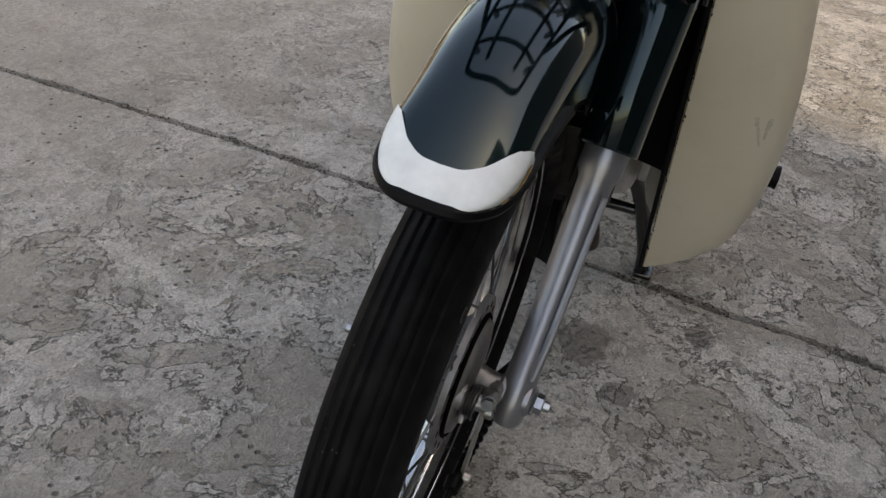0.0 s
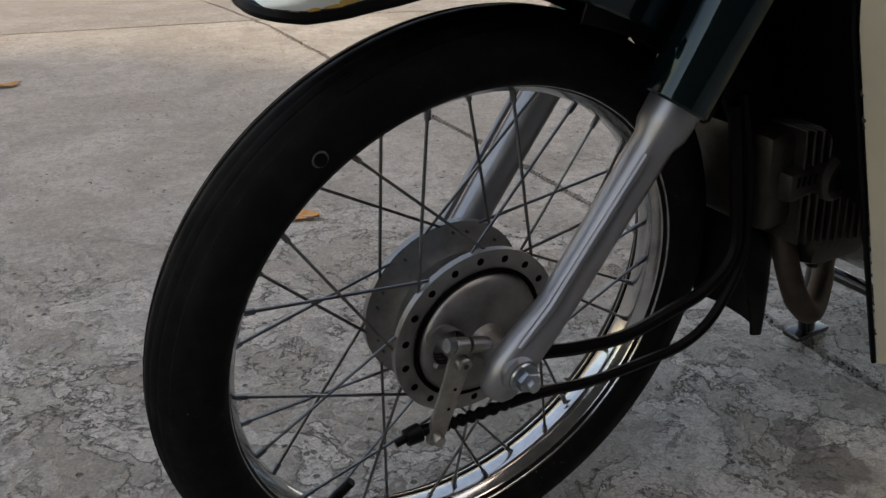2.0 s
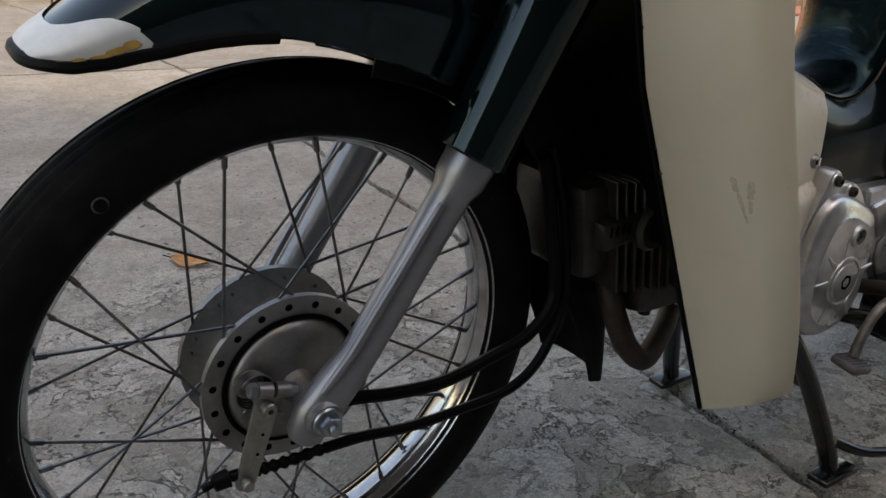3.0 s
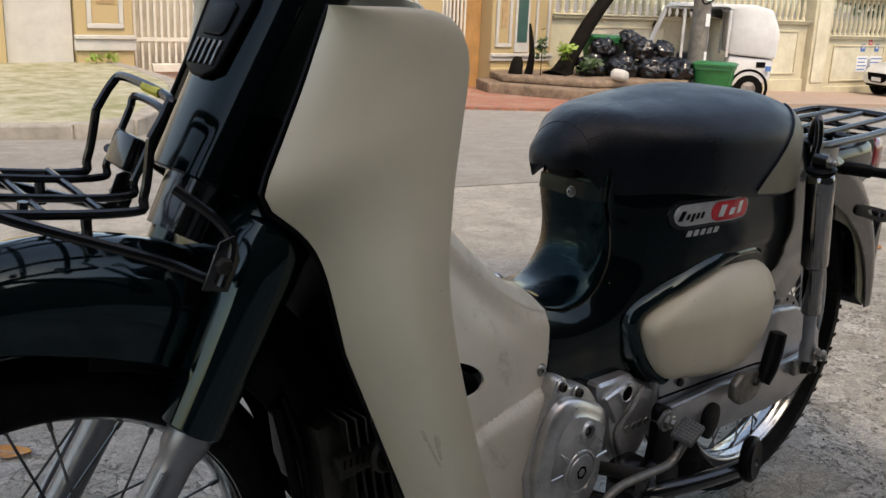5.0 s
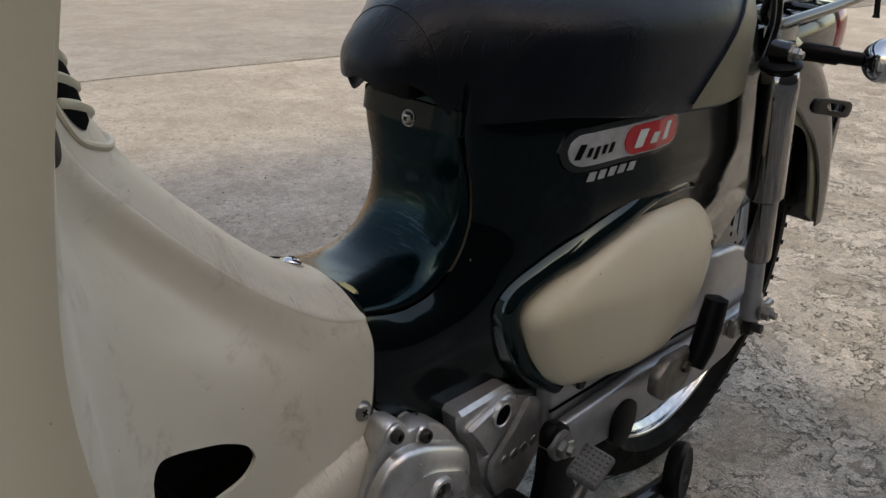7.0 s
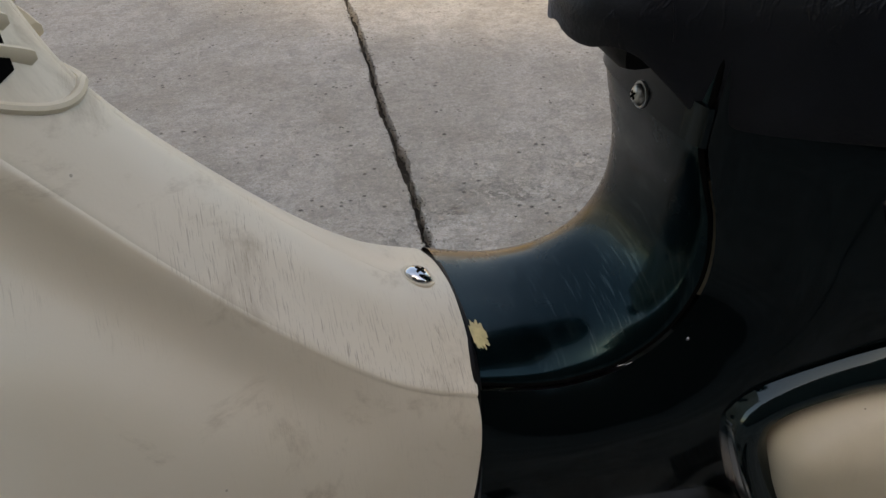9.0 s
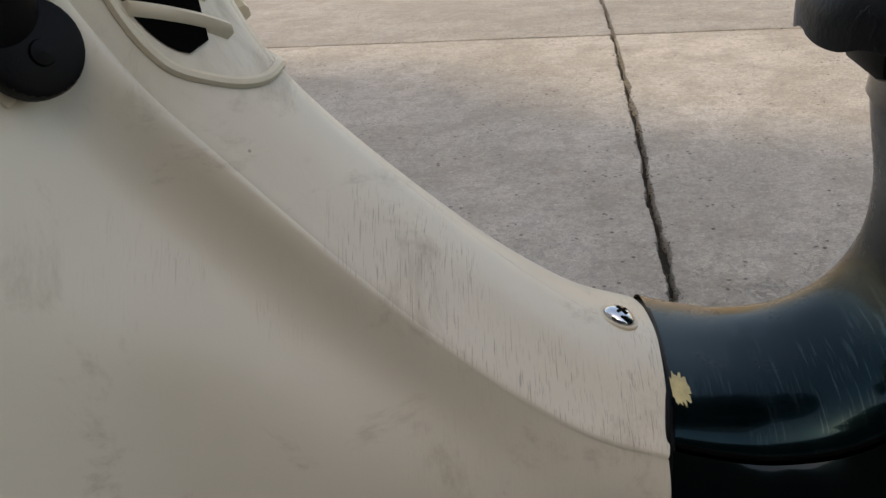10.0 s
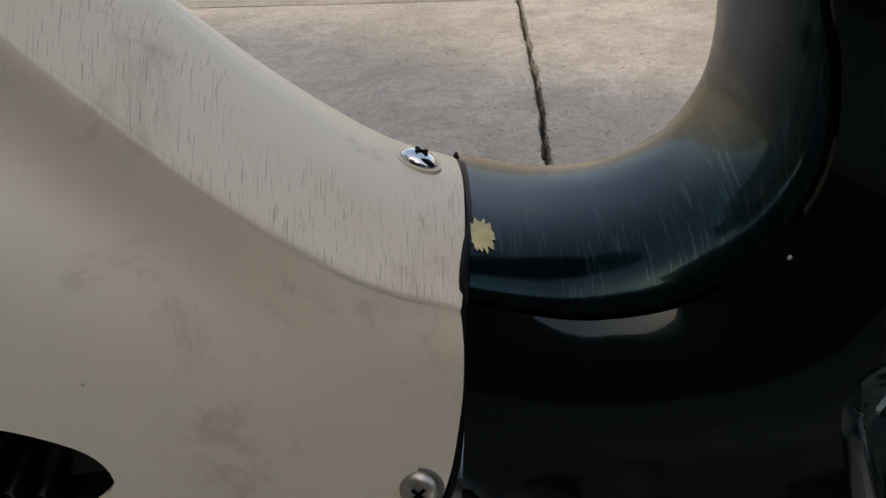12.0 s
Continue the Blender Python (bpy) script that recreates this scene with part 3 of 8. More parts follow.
outline = [arm_a - dirv * 0.012 + sidev * 0.0125, arm_a - dirv * 0.012 - sidev * 0.0125, arm_a + dirv * 0.012 - sidev * 0.0110]
for k in range(9):
    q = math.pi + math.pi * k / 8
    outline.append(arm_b + 0.0092 * (math.cos(q) * sidev - math.sin(q) * dirv))
outline.append(arm_a + dirv * 0.012 + sidev * 0.0110)
arm = part("brake_arm", slab(outline, (0, 0.0035, 0), 0.0010), M_ZINC, bike, "zinc-plated brake arm", WHEEL)
clamp = [arm_a - dirv * 0.017 + sidev * 0.021 + Vector((0, -0.001, 0)), arm_a - dirv * 0.017 - sidev * 0.021 + Vector((0, -0.001, 0))]
part("clamp_sleeve", tube([clamp[0].lerp(clamp[1], 0.16), clamp[0].lerp(clamp[1], 0.46)], 0.0068, 16), M_ZINC, arm, "", WHEEL)
part("clamp_sleeve", tube([clamp[0].lerp(clamp[1], 0.54), clamp[0].lerp(clamp[1], 0.84)], 0.0068, 16), M_ZINC, arm, "", WHEEL)
part("clamp_bolt", tube([clamp[0], clamp[0].lerp(clamp[1], 0.15)], 0.0062, 6), M_NUT, arm, "", WHEEL, 20)
part("clamp_nut", tube([clamp[0].lerp(clamp[1], 0.85), clamp[1]], 0.0058, 6), M_NUT, arm, "", WHEEL, 20)
part("pivot", lathe([(-0.0075, 0.0), (-0.0075, 0.0055), (-0.0060, 0.0070), (0.004, 0.0072)], arm_a, (0, 1, 0), 20), M_ZINC, arm, "", WHEEL)
part("pivot_dimple", lathe([(-0.0079, 0.0), (-0.0079, 0.0024), (-0.0076, 0.0024)], arm_a, (0, 1, 0), 12), M_IRON, arm, "", WHEEL)
part("arm_bolt", lathe([(-0.0070, 0.0), (-0.0070, 0.0048), (-0.0030, 0.0062), (0.010, 0.0062)], arm_b, (0, 1, 0), 18), M_ZINC, arm, "", WHEEL)
for f in (0.36, 0.62):
    part("arm_hole", lathe([(-0.0004, 0.0), (-0.0004, 0.0016), (0.0, 0.0016)], arm_a.lerp(arm_b, f) + sidev * -0.003, (0, 1, 0), 10), M_HOLE, arm, "", WHEEL)
part("adjuster", tube([(-0.0905, -0.055, 0.2060), (-0.082, -0.055, 0.2085), (-0.081, -0.055, 0.2087), (-0.068, -0.055, 0.2105), (-0.067, -0.055, 0.2107), (-0.046, -0.055, 0.2110)], [0.0035, 0.0035, 0.0075, 0.0085, 0.005, 0.005], 10), M_BLACKP, arm, "", WHEEL)
boot = spline([(-0.042, -0.055, 0.2085), (-0.015, -0.057, 0.2105), (0.020, -0.060, 0.2150)], 14)
part("rubber_boot", tube(boot, [0.0058 if k % 4 < 2 else 0.0042 for k in range(len(boot))], 10), M_BLACKP, bike, "", FRONT)
part("brake_cable", tube(spline([(0.018, -0.060, 0.2150), (0.052, -0.070, 0.2240), (0.097, -0.074, 0.2225), (0.156, -0.075, 0.2255), (0.200, -0.077, 0.2320), (0.228, -0.078, 0.2480), (0.248, -0.076, 0.2750), (0.262, -0.072, 0.320), (0.255, -0.060, 0.40), (0.235, -0.05, 0.47)], 8), 0.0050, 8), M_BLACKP, bike, "", FRONT)
part("speedometer_cable", tube(spline([(0.012, -0.046, 0.252), (0.045, -0.062, 0.262), (0.080, -0.070, 0.2620), (0.130, -0.072, 0.2610), (0.180, -0.073, 0.2740), (0.222, -0.074, 0.2900), (0.248, -0.072, 0.3250), (0.243, -0.06, 0.39), (0.228, -0.05, 0.46)], 8), 0.0062, 8), M_BLACKP, bike, "", FRONT)
vq = radians(235)
vdir = Vector((math.cos(vq), 0, math.sin(vq)))
part("valve_stem", tube([AX + vdir * 0.209, AX + vdir * 0.198 , AX + vdir * 0.180 + Vector((0, -0.004, 0))], [0.0065, 0.005, 0.0045], 10), M_BLACKP, wheel, "", WHEEL)
# raised ring and a short mark on the sidewall
q0 = radians(129)
part("sidewall_mark", lathe([(-0.0007, 0.0048), (-0.0013, 0.0056), (-0.0007, 0.0064), (-0.0001, 0.0056), (-0.0007, 0.0048)], AX + Vector((0.2430 * math.cos(q0), -0.0345, 0.2430 * math.sin(q0))), (0, 1, 0), 20), mat("rubber_edge", (0.05, 0.05, 0.05), 0.6), wheel, "", WHEEL)

# fork legs: cast lower leg with its rib and axle lug, painted cover above
for sy in (-1, 1):
    foot = Vector((0, -0.008 + 0.070 * sy, R_W))
    off = FN * 0.009
    rings = []
    for s, rx, ry in ((-0.030, 0.012, 0.010), (-0.024, 0.017, 0.014), (0.0, 0.021, 0.016), (0.03, 0.020, 0.0155), (0.06, 0.0165, 0.0150), (0.12, 0.0165, 0.0155), (0.20, 0.0172, 0.0165), (0.212, 0.0175, 0.017), (0.222, 0.0215, 0.021), (0.245, 0.0225, 0.022), (0.252, 0.0215, 0.021)):
        c = foot + FD * s + off * min(1, max(0, s) / 0.06)
        rings.append([c + rx * math.cos(q) * FN + ry * math.sin(q) * Vector((0, 1, 0)) for q in (2 * math.pi * k / 28 for k in range(28))])
    leg = part("fork_leg", skin(rings), M_FORK, bike, "silver painted aluminium fork leg", FRONT)
    part("rib", tube([foot + FD * 0.02 - FN * 0.012 + Vector((0, sy * 0.010, 0)), foot + FD * 0.06 - FN * 0.008 + Vector((0, sy * 0.0125, 0)), foot + FD * 0.20 - FN * 0.006 + Vector((0, sy * 0.0142, 0))], [0.003, 0.004, 0.003], 8), M_FORK, leg, "", FRONT)
    part("axle_lug", lathe([(-0.017, 0.0), (-0.017, 0.014), (-0.014, 0.017), (0.014, 0.017), (0.017, 0.014), (0.017, 0.0)], foot, (0, 1, 0), 24), M_FORK, leg, "", FRONT)
    part("axle_nut", lathe([(0, 0.0), (0, 0.0125), (0.0015, 0.0135), (0.003, 0.0125), (0.003, 0.0)], foot + Vector((0, sy * 0.0185 - 0.0015, 0)), (0, 1, 0), 24), M_NUT, leg, "", FRONT)
    part("hexagon", lathe([(0.0, 0.0), (0.0, 0.0098), (0.008, 0.0098), (0.009, 0.0085), (0.009, 0.0)], foot + Vector((0, sy * 0.019, 0)), (0, sy, 0), 6), M_NUT, leg, "", FRONT, 20)
    part("axle_end", tube([foot + Vector((0, sy * 0.026, 0)), foot + Vector((0, sy * 0.034, 0))], 0.0052, 12), M_NUT, leg, "", FRONT)
    rings = []
    for s, rx, ry, dx in ((0.242, 0.0285, 0.027, 0.008), (0.244, 0.0305, 0.029, 0.008), (0.30, 0.0315, 0.029, 0.004), (0.36, 0.034, 0.030, -0.001), (0.395, 0.038, 0.034, -0.003), (0.420, 0.038, 0.036, -0.004), (0.436, 0.033, 0.032, -0.003), (0.443, 0.020, 0.02, 0.0)):
        c = foot + FD * s + FN * dx
        c.y = -0.008 + (c.y + 0.008) * (1.0 - max(0, s - 0.36) * 1.6)
        rings.append([c + rx * (abs(math.cos(q)) ** 1.0 * (1 if math.cos(q) > 0 else -1)) * FN + ry * (abs(math.sin(q)) ** 1.0 * (1 if math.sin(q) > 0 else -1)) * Vector((0, 1, 0)) for q in (2 * math.pi * k / 32 for k in range(32))])
    part("fork_cover", skin(rings), M_GREEN, bike, "glossy dark green fork cover", FRONT)
# bridge between the covers
rings = []
for s, hw, hd in ((0.37, 0.070, 0.030), (0.40, 0.086, 0.040), (0.428, 0.084, 0.044), (0.446, 0.070, 0.040), (0.454, 0.048, 0.03)):
    c = Vector((0, -0.008, R_W)) + FD * s + FN * 0.004
    rings.append([c + hd * (abs(math.cos(q)) ** 0.6 * (1 if math.cos(q) > 0 else -1)) * FN + hw * (abs(math.sin(q)) ** 0.6 * (1 if math.sin(q) > 0 else -1)) * Vector((0, 1, 0)) for q in (2 * math.pi * k / 40 for k in range(40))])
part("fork_bridge", skin(rings), M_GREEN, bike, "glossy dark green fork bridge", FRONT)

# front mudguard: painted front part, black rear part with its flap
def guard(a0, a1, n, r_top, skirt, half, drop=0.0):
    """A U over the wheel from angle a0 to a1 (degrees); skirt(a): how far the sides come down; half(a): half width."""
    rings = []
    for k in range(n + 1):
        a = a0 + (a1 - a0) * k / n
        rd = Vector((math.cos(radians(a)), 0, math.sin(radians(a))))
        sk, hw, rt = skirt(a), half(a), r_top(a)
        ring = []
        for j in range(29):
            u = -1 + 2 * j / 28
            v = abs(u)
            if v < 0.62:
                q = v / 0.62 * math.pi / 2
                yy, rr = hw * math.sin(q), rt - 0.6 * sk * (1 - math.cos(q))
            else:
                yy, rr = hw * (1 + 0.02 * (v - 0.62)), rt - 0.6 * sk - 0.4 * sk * (v - 0.62) / 0.38
            ring.append(AX + rd * rr + Vector((0, yy * (1 if u > 0 else -1) + swing(a), 0)))
        rings.append(ring)
    outer = rings
    inner = []
    for k, ring in enumerate(rings):
        a = radians(a0 + (a1 - a0) * k / n)
        rd = Vector((math.cos(a), 0, math.sin(a)))
        inner.append([p - rd * 0.002 - Vector((0, 0.002 * (1 if j > 14 else -1), 0)) for j, p in enumerate(ring)])
    full = [o + i[::-1] for o, i in zip(outer, inner)]
    return skin(full, True, True)


tip_a = 123.5
CROWN = [(60, 0.384), (72, 0.3835), (80, 0.382), (87, 0.379), (93, 0.375), (100, 0.369), (106, 0.3625), (112, 0.357), (118, 0.352), (122, 0.3495), (123.5, 0.3470)]
RIM_R = [(60, 0.284), (75, 0.287), (85, 0.2935), (94, 0.3040), (105, 0.3120), (110, 0.3155), (116, 0.3235), (120, 0.3315), (122.5, 0.3405), (123.5, 0.3450)]


def swing(a):
    """How far the guard stands off the wheel's plane."""
    return 0.001


g_top = lambda a: lerp_table(CROWN, a)
g_half = lambda a: 0.005 + (0.042 + 0.008 * max(0.0, min(1.0, (108 - a) / 25))) * max(0.0, 1 - (1 - max(0.0, min(1.0, (tip_a - a) / 13.0))) ** 3) ** 0.42
g_skirt = lambda a: max(0.002, g_top(a) - lerp_table(RIM_R, a))
mud = part("front_mudguard", guard(tip_a - 1.5, 66, 44, g_top, g_skirt, g_half), M_GREEN, bike, "glossy dark green front mudguard with white tip", FRONT)
# white tip: a band along the rim, narrow at the front and ending in a corner on each side
def guard_point(a, v, sy, lift=0.0):
    """A place on the guard: v from the crown (0) to the rim (1)."""
    rd = Vector((math.cos(radians(a)), 0, math.sin(radians(a))))
    sk, hw, rt = g_skirt(a), g_half(a), g_top(a)
    if v < 0.62:
        q = v / 0.62 * math.pi / 2
        yy, rr = hw * math.sin(q), rt - 0.6 * sk * (1 - math.cos(q))
    else:
        yy, rr = hw * (1 + 0.02 * (v - 0.62)), rt - 0.6 * sk - 0.4 * sk * (v - 0.62) / 0.38
    return AX + rd * (rr + lift) + Vector((0, (yy + lift * min(1.0, v * 3)) * sy + swing(a), 0))


RIM_A = [tip_a - 13.5 * (k / 60) ** 2.2 for k in range(61)]
RIM_P = [guard_point(a, 1.0, 1) for a in RIM_A]
RIM_S = [0.0]
for p, q in zip(RIM_P, RIM_P[1:]):
    RIM_S.append(RIM_S[-1] + (q - p).length)
BAND_W = 0.0275
BAND_S = lerp_table(list(zip([-a for a in RIM_A], RIM_S)), -111.0)


def band_field(p):
    """Above 0 on the white band: as wide everywhere, with a slanting, rounded corner at its end."""
    d, i = min(((p - q).length, i) for i, q in enumerate(RIM_P))
    e1, e2 = BAND_W - d, 0.85 * (BAND_S - RIM_S[i]) - 0.42 * d
    h = max(0.0, 0.016 - abs(e1 - e2)) / 0.016
    return min(e1, e2) - h * h * 0.004


def clipped(grid, field):
    """The part of a grid of points where the field is above 0, with a clean edge."""
    verts, faces = [], []
    vals = [[field(p) for p in row] for row in grid]
    for i in range(len(grid) - 1):
        for j in range(len(grid[0]) - 1):
            for tri in (((i, j), (i + 1, j), (i + 1, j + 1)), ((i, j), (i + 1, j + 1), (i, j + 1))):
                out = []
                for (a, b), (c, d) in zip(tri, tri[1:] + tri[:1]):
                    f, g, p, q = vals[a][b], vals[c][d], grid[a][b], grid[c][d]
                    if f >= 0:
                        out.append(p)
                    if (f >= 0) != (g >= 0):
                        out.append(p + (q - p) * (f / (f - g)))
                if len(out) > 2:
                    faces.append(tuple(range(len(verts), len(verts) + len(out))))
                    verts += out
    bm = bm_from(verts, faces)
    bmesh.ops.remove_doubles(bm, verts=bm.verts, dist=0.00002)
    return bm


for sy in (-1, 1):
    rows = [[guard_point(tip_a - 14.0 * (k / 56) ** 2.0, j / 30, 1, 0.0012) for j in range(31)] for k in range(57)]
    bm = clipped(rows, band_field)
    for v in bm.verts:
        v.co.y = swing(0) + (v.co.y - swing(0)) * sy
    bmesh.ops.recalc_face_normals(bm, faces=bm.faces)
    part("white_tip", bm, M_WHITE, mud, "white painted tip with yellowed glue stains", FRONT)
edge_pts = [guard_point(a, 1.0, -1) for a in (96, 100, 104, 107)] + [Vector((p.x, 2 * swing(0) - p.y, p.z)) for p in RIM_P[:0:-1]] + RIM_P[:] + [guard_point(a, 1.0, 1) for a in (107, 104, 100, 96)]
part("rubber_edging", tube(even(edge_pts, 130), 0.0050, 8), M_BLACKP, mud, "black rubber edging", FRONT)
M_GLUE = mat("yellowed_glue", (0.55, 0.36, 0.10), 0.5, var=0.4, scale=120, alt=(0.45, 0.22, 0.05))
M_GLUE2 = mat("glue_rim", (0.30, 0.25, 0.16), 0.6, var=0.3, scale=90)


def tip_point(v, f, lift=0.0022):
    """A place on the white tip: v along the rim (-1 to 1), f from the rim up."""
    a = -lerp_table([(u, -w) for u, w in zip(RIM_S, RIM_A)], abs(v) * BAND_S)
    line = [guard_point(a, j / 12, 1) for j in range(13)]
    length = sum((q - p).length for p, q in zip(line, line[1:]))
    return guard_point(a, max(0.0, 1 - f * BAND_W / max(length, 0.001)), -1 if v < 0 else 1, lift)


def blob(v, f, dv, df, seed, material, lift, name="glue_stain"):
    ring = []
    for k in range(18):
        q = 2 * math.pi * k / 18
        w = 1 + 0.28 * noise.noise(Vector((math.cos(q) * 1.4, math.sin(q) * 1.4, seed)))
        ring.append(tip_point(v + dv * w * math.cos(q), min(1, max(0, f + df * w * math.sin(q))), lift))
    centre = tip_point(v, f, lift + 0.0002)
    bm = bm_from([centre] + ring, [(0, 1 + k, 1 + (k + 1) % 18) for k in range(18)])
    part(name, bm, material, mud, "", FRONT)


for v, f, dv, df, s in ((-0.86, 0.46, 0.055, 0.20, 1.0), (-0.77, 0.36, 0.07, 0.16, 1.6), (-0.66, 0.24, 0.07, 0.11, 7.0), (-0.52, 0.22, 0.045, 0.12, 2.0), (-0.40, 0.22, 0.035, 0.05, 5.0), (-0.27, 0.24, 0.016, 0.06, 3.0), (-0.15, 0.30, 0.025, 0.05, 4.0), (0.02, 0.36, 0.02, 0.03, 6.0), (0.08, 0.38, 0.012, 0.025, 6.5)):
    blob(v, f, dv, df, s, M_GLUE if v < -0.45 else M_GLUE2, 0.0024)
    if dv > 0.05:
        blob(v, f, dv * 1.10, df * 1.14, s, M_GLUE2, 0.0018, "glue_rim")

half_b = lambda a: 0.054 - 0.010 * max(0, min(1, (66 - a) / 50))
part("mudguard_rear", guard(68, -15, 44, lambda a: lerp_table([(-16, 0.402), (-8, 0.389), (-2, 0.381), (10, 0.3745), (21, 0.372), (40, 0.376), (60, 0.3835), (90, 0.3835)], a), lambda a: 0.088 - 0.055 * max(0, min(1, (6 - a) / 21)), half_b), M_BLACKP, bike, "matt black rear half of the front mudguard", FRONT)
part("inner_guard", guard(80.3, 50, 20, lambda a: 0.330, lambda a: 0.0555, lambda a: 0.048), M_BLACKP, bike, "", FRONT)

# front carrier of black bars
def bar(points, r=0.0042, name="bar", parent=None, frame_of=FRONT, m=None, n=8):
    return part(name, tube(points, r, n), m or M_GLOSSB, parent or carrier, "", frame_of)


carrier = part("front_carrier", tube(spline([(0.098, -0.058, 0.745), (0.090, -0.062, 0.700), (0.075, -0.062, 0.687), (-0.055, -0.062, 0.703), (-0.083, -0.050, 0.712), (-0.088, 0.0, 0.714), (-0.083, 0.050, 0.712), (-0.055, 0.062, 0.703), (0.075, 0.062, 0.687), (0.090, 0.062, 0.700), (0.098, 0.058, 0.745)], 6), 0.0042, 8), M_GLOSSB, bike, "black enamelled steel luggage carrier", FRONT)
for y in (-0.030, 0.030):
    bar(spline([(0.118, y * 1.0, 0.752), (0.096, y, 0.705), (0.082, y, 0.690), (-0.05, y, 0.706), (-0.068, y * 0.9, 0.709)], 6), 0.0036)
bar(spline([(0.098, -0.058, 0.745), (0.112, -0.056, 0.768), (0.118, -0.042, 0.776), (0.118, 0.042, 0.776), (0.112, 0.056, 0.768), (0.098, 0.058, 0.745)], 6))
bar(spline([(0.118, -0.030, 0.752), (0.121, -0.026, 0.762), (0.121, 0.026, 0.762), (0.118, 0.030, 0.752)], 6), 0.0036)
part("yellow_tape", tube([(0.118, -0.034, 0.776), (0.118, -0.002, 0.776)], 0.0047, 8), mat("yellow_tape", (0.55, 0.48, 0.03), 0.5, var=0.3, scale=80), carrier, "worn yellow tape", FRONT)
for x in (-0.045, 0.01, 0.055):
    bar([(x, -0.062, 0.7005 - 0.12 * (x + 0.045) * 0.8), (x, 0.062, 0.7005 - 0.12 * (x + 0.045) * 0.8)], 0.0034)
for x, y in ((-0.06, -0.05), (0.0, -0.05), (-0.06, 0.05), (0.0, 0.05)):
    bar([(x, y, 0.702), (x - 0.001, y, 0.684)], 0.0042)
for sy in (-1, 1):
    bar(spline([(-0.022, sy * 0.062, 0.698), (-0.005, sy * 0.068, 0.690), (0.09, sy * 0.085, 0.652), (0.128, sy * 0.100, 0.634), (0.137, sy * 0.108, 0.642)], 6), 0.0046)
    bar(spline([(0.134, sy * 0.112, 0.630), (0.146, sy * 0.108, 0.660), (0.140, sy * 0.095, 0.680), (0.112, sy * 0.070, 0.705)], 6), 0.0046)
    part("bracket", slab([(0.118, sy * 0.106, 0.628), (0.142, sy * 0.106, 0.622), (0.153, sy * 0.106, 0.650), (0.148, sy * 0.106, 0.672), (0.134, sy * 0.106, 0.668)], (0, sy * 0.003, 0), 0.001), M_GLOSSB, carrier, "", FRONT)
    part("bolt", lathe([(0, 0.0), (0, 0.0075), (0.006, 0.0075), (0.007, 0.006), (0.007, 0.0)], (0.136, sy * 0.109, 0.648), (0, sy, 0), 6), M_IRON, carrier, "", FRONT, 20)
    bar([(0.045, sy * 0.055, 0.690), (0.046, sy * 0.055, 0.664)], 0.0046)
part("bracket", slab([(0.088, -0.02, 0.71), (0.088, 0.02, 0.71), (0.100, 0.02, 0.738), (0.100, -0.02, 0.738)], (0.012, 0, -0.006), 0.003), M_GLOSSB, carrier, "", FRONT)

# ---- body: column cover, black apron, leg shield ----
def column_ring(s, hd, hw, p=0.75, c0=Vector((0.193, 0, 0.683))):
    c = c0 + FD * s
    return [c + hd * (abs(math.cos(q)) ** p * (1 if math.cos(q) > 0 else -1)) * FN + hw * (abs(math.sin(q)) ** p * (1 if math.sin(q) > 0 else -1)) * Vector((0, 1, 0)) for q in (2 * math.pi * k / 40 for k in range(40))]


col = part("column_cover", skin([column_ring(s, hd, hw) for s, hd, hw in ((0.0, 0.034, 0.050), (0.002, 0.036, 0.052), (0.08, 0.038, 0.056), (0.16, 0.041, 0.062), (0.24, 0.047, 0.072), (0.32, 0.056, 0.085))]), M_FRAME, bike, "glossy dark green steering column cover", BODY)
part("steering_stem", skin([column_ring(s, hd, hw) for s, hd, hw in ((-0.05, 0.022, 0.03), (0.0, 0.024, 0.034))]), M_GLOSSB, bike, "", BODY)
# emblem: a raised shield with fins
ec = Vector((0.193, 0, 0.683)) + FD * 0.135 - FN * 0.039
badge = part("emblem", slab([ec + FD * u + Vector((0, w, 0)) for u, w in ((-0.05, -0.010), (-0.042, -0.027), (0.02, -0.036), (0.045, -0.034), (0.052, -0.02), (0.052, 0.02), (0.045, 0.034), (0.02, 0.036), (-0.042, 0.027), (-0.05, 0.010))], -FN * 0.007, 0.0025), M_BLACKP, bike, "black emblem plate with fins", BODY)
for k in range(5):
    for lo, hi in ((-0.040, -0.016), (0.024, 0.044)):
        w = -0.020 + 0.010 * k
        part("fin", block((0.003, 0.0035, hi - lo), ec + FD * (lo + hi) / 2 - FN * 0.008 + Vector((0, w, 0)), 0.0008, 1, (0, 28, 0)), M_STEEL, badge, "", BODY)
part("badge_plate", slab([ec + FD * u - FN * 0.007 + Vector((0, w, 0)) for u, w in ((-0.012, -0.014), (-0.008, -0.020), (0.016, -0.022), (0.020, -0.016), (0.020, 0.016), (0.016, 0.022), (-0.008, 0.020), (-0.012, 0.014))], -FN * 0.003, 0.001), M_BLACKP, badge, "", BODY)

SH_F = [(0.268, 0.845), (0.240, 0.781), (0.200, 0.700), (0.197, 0.687), (0.204, 0.677), (0.236, 0.652), (0.253, 0.630), (0.264, 0.600), (0.282, 0.531), (0.328, 0.423), (0.381, 0.299), (0.424, 0.200), (0.4290, 0.189)]
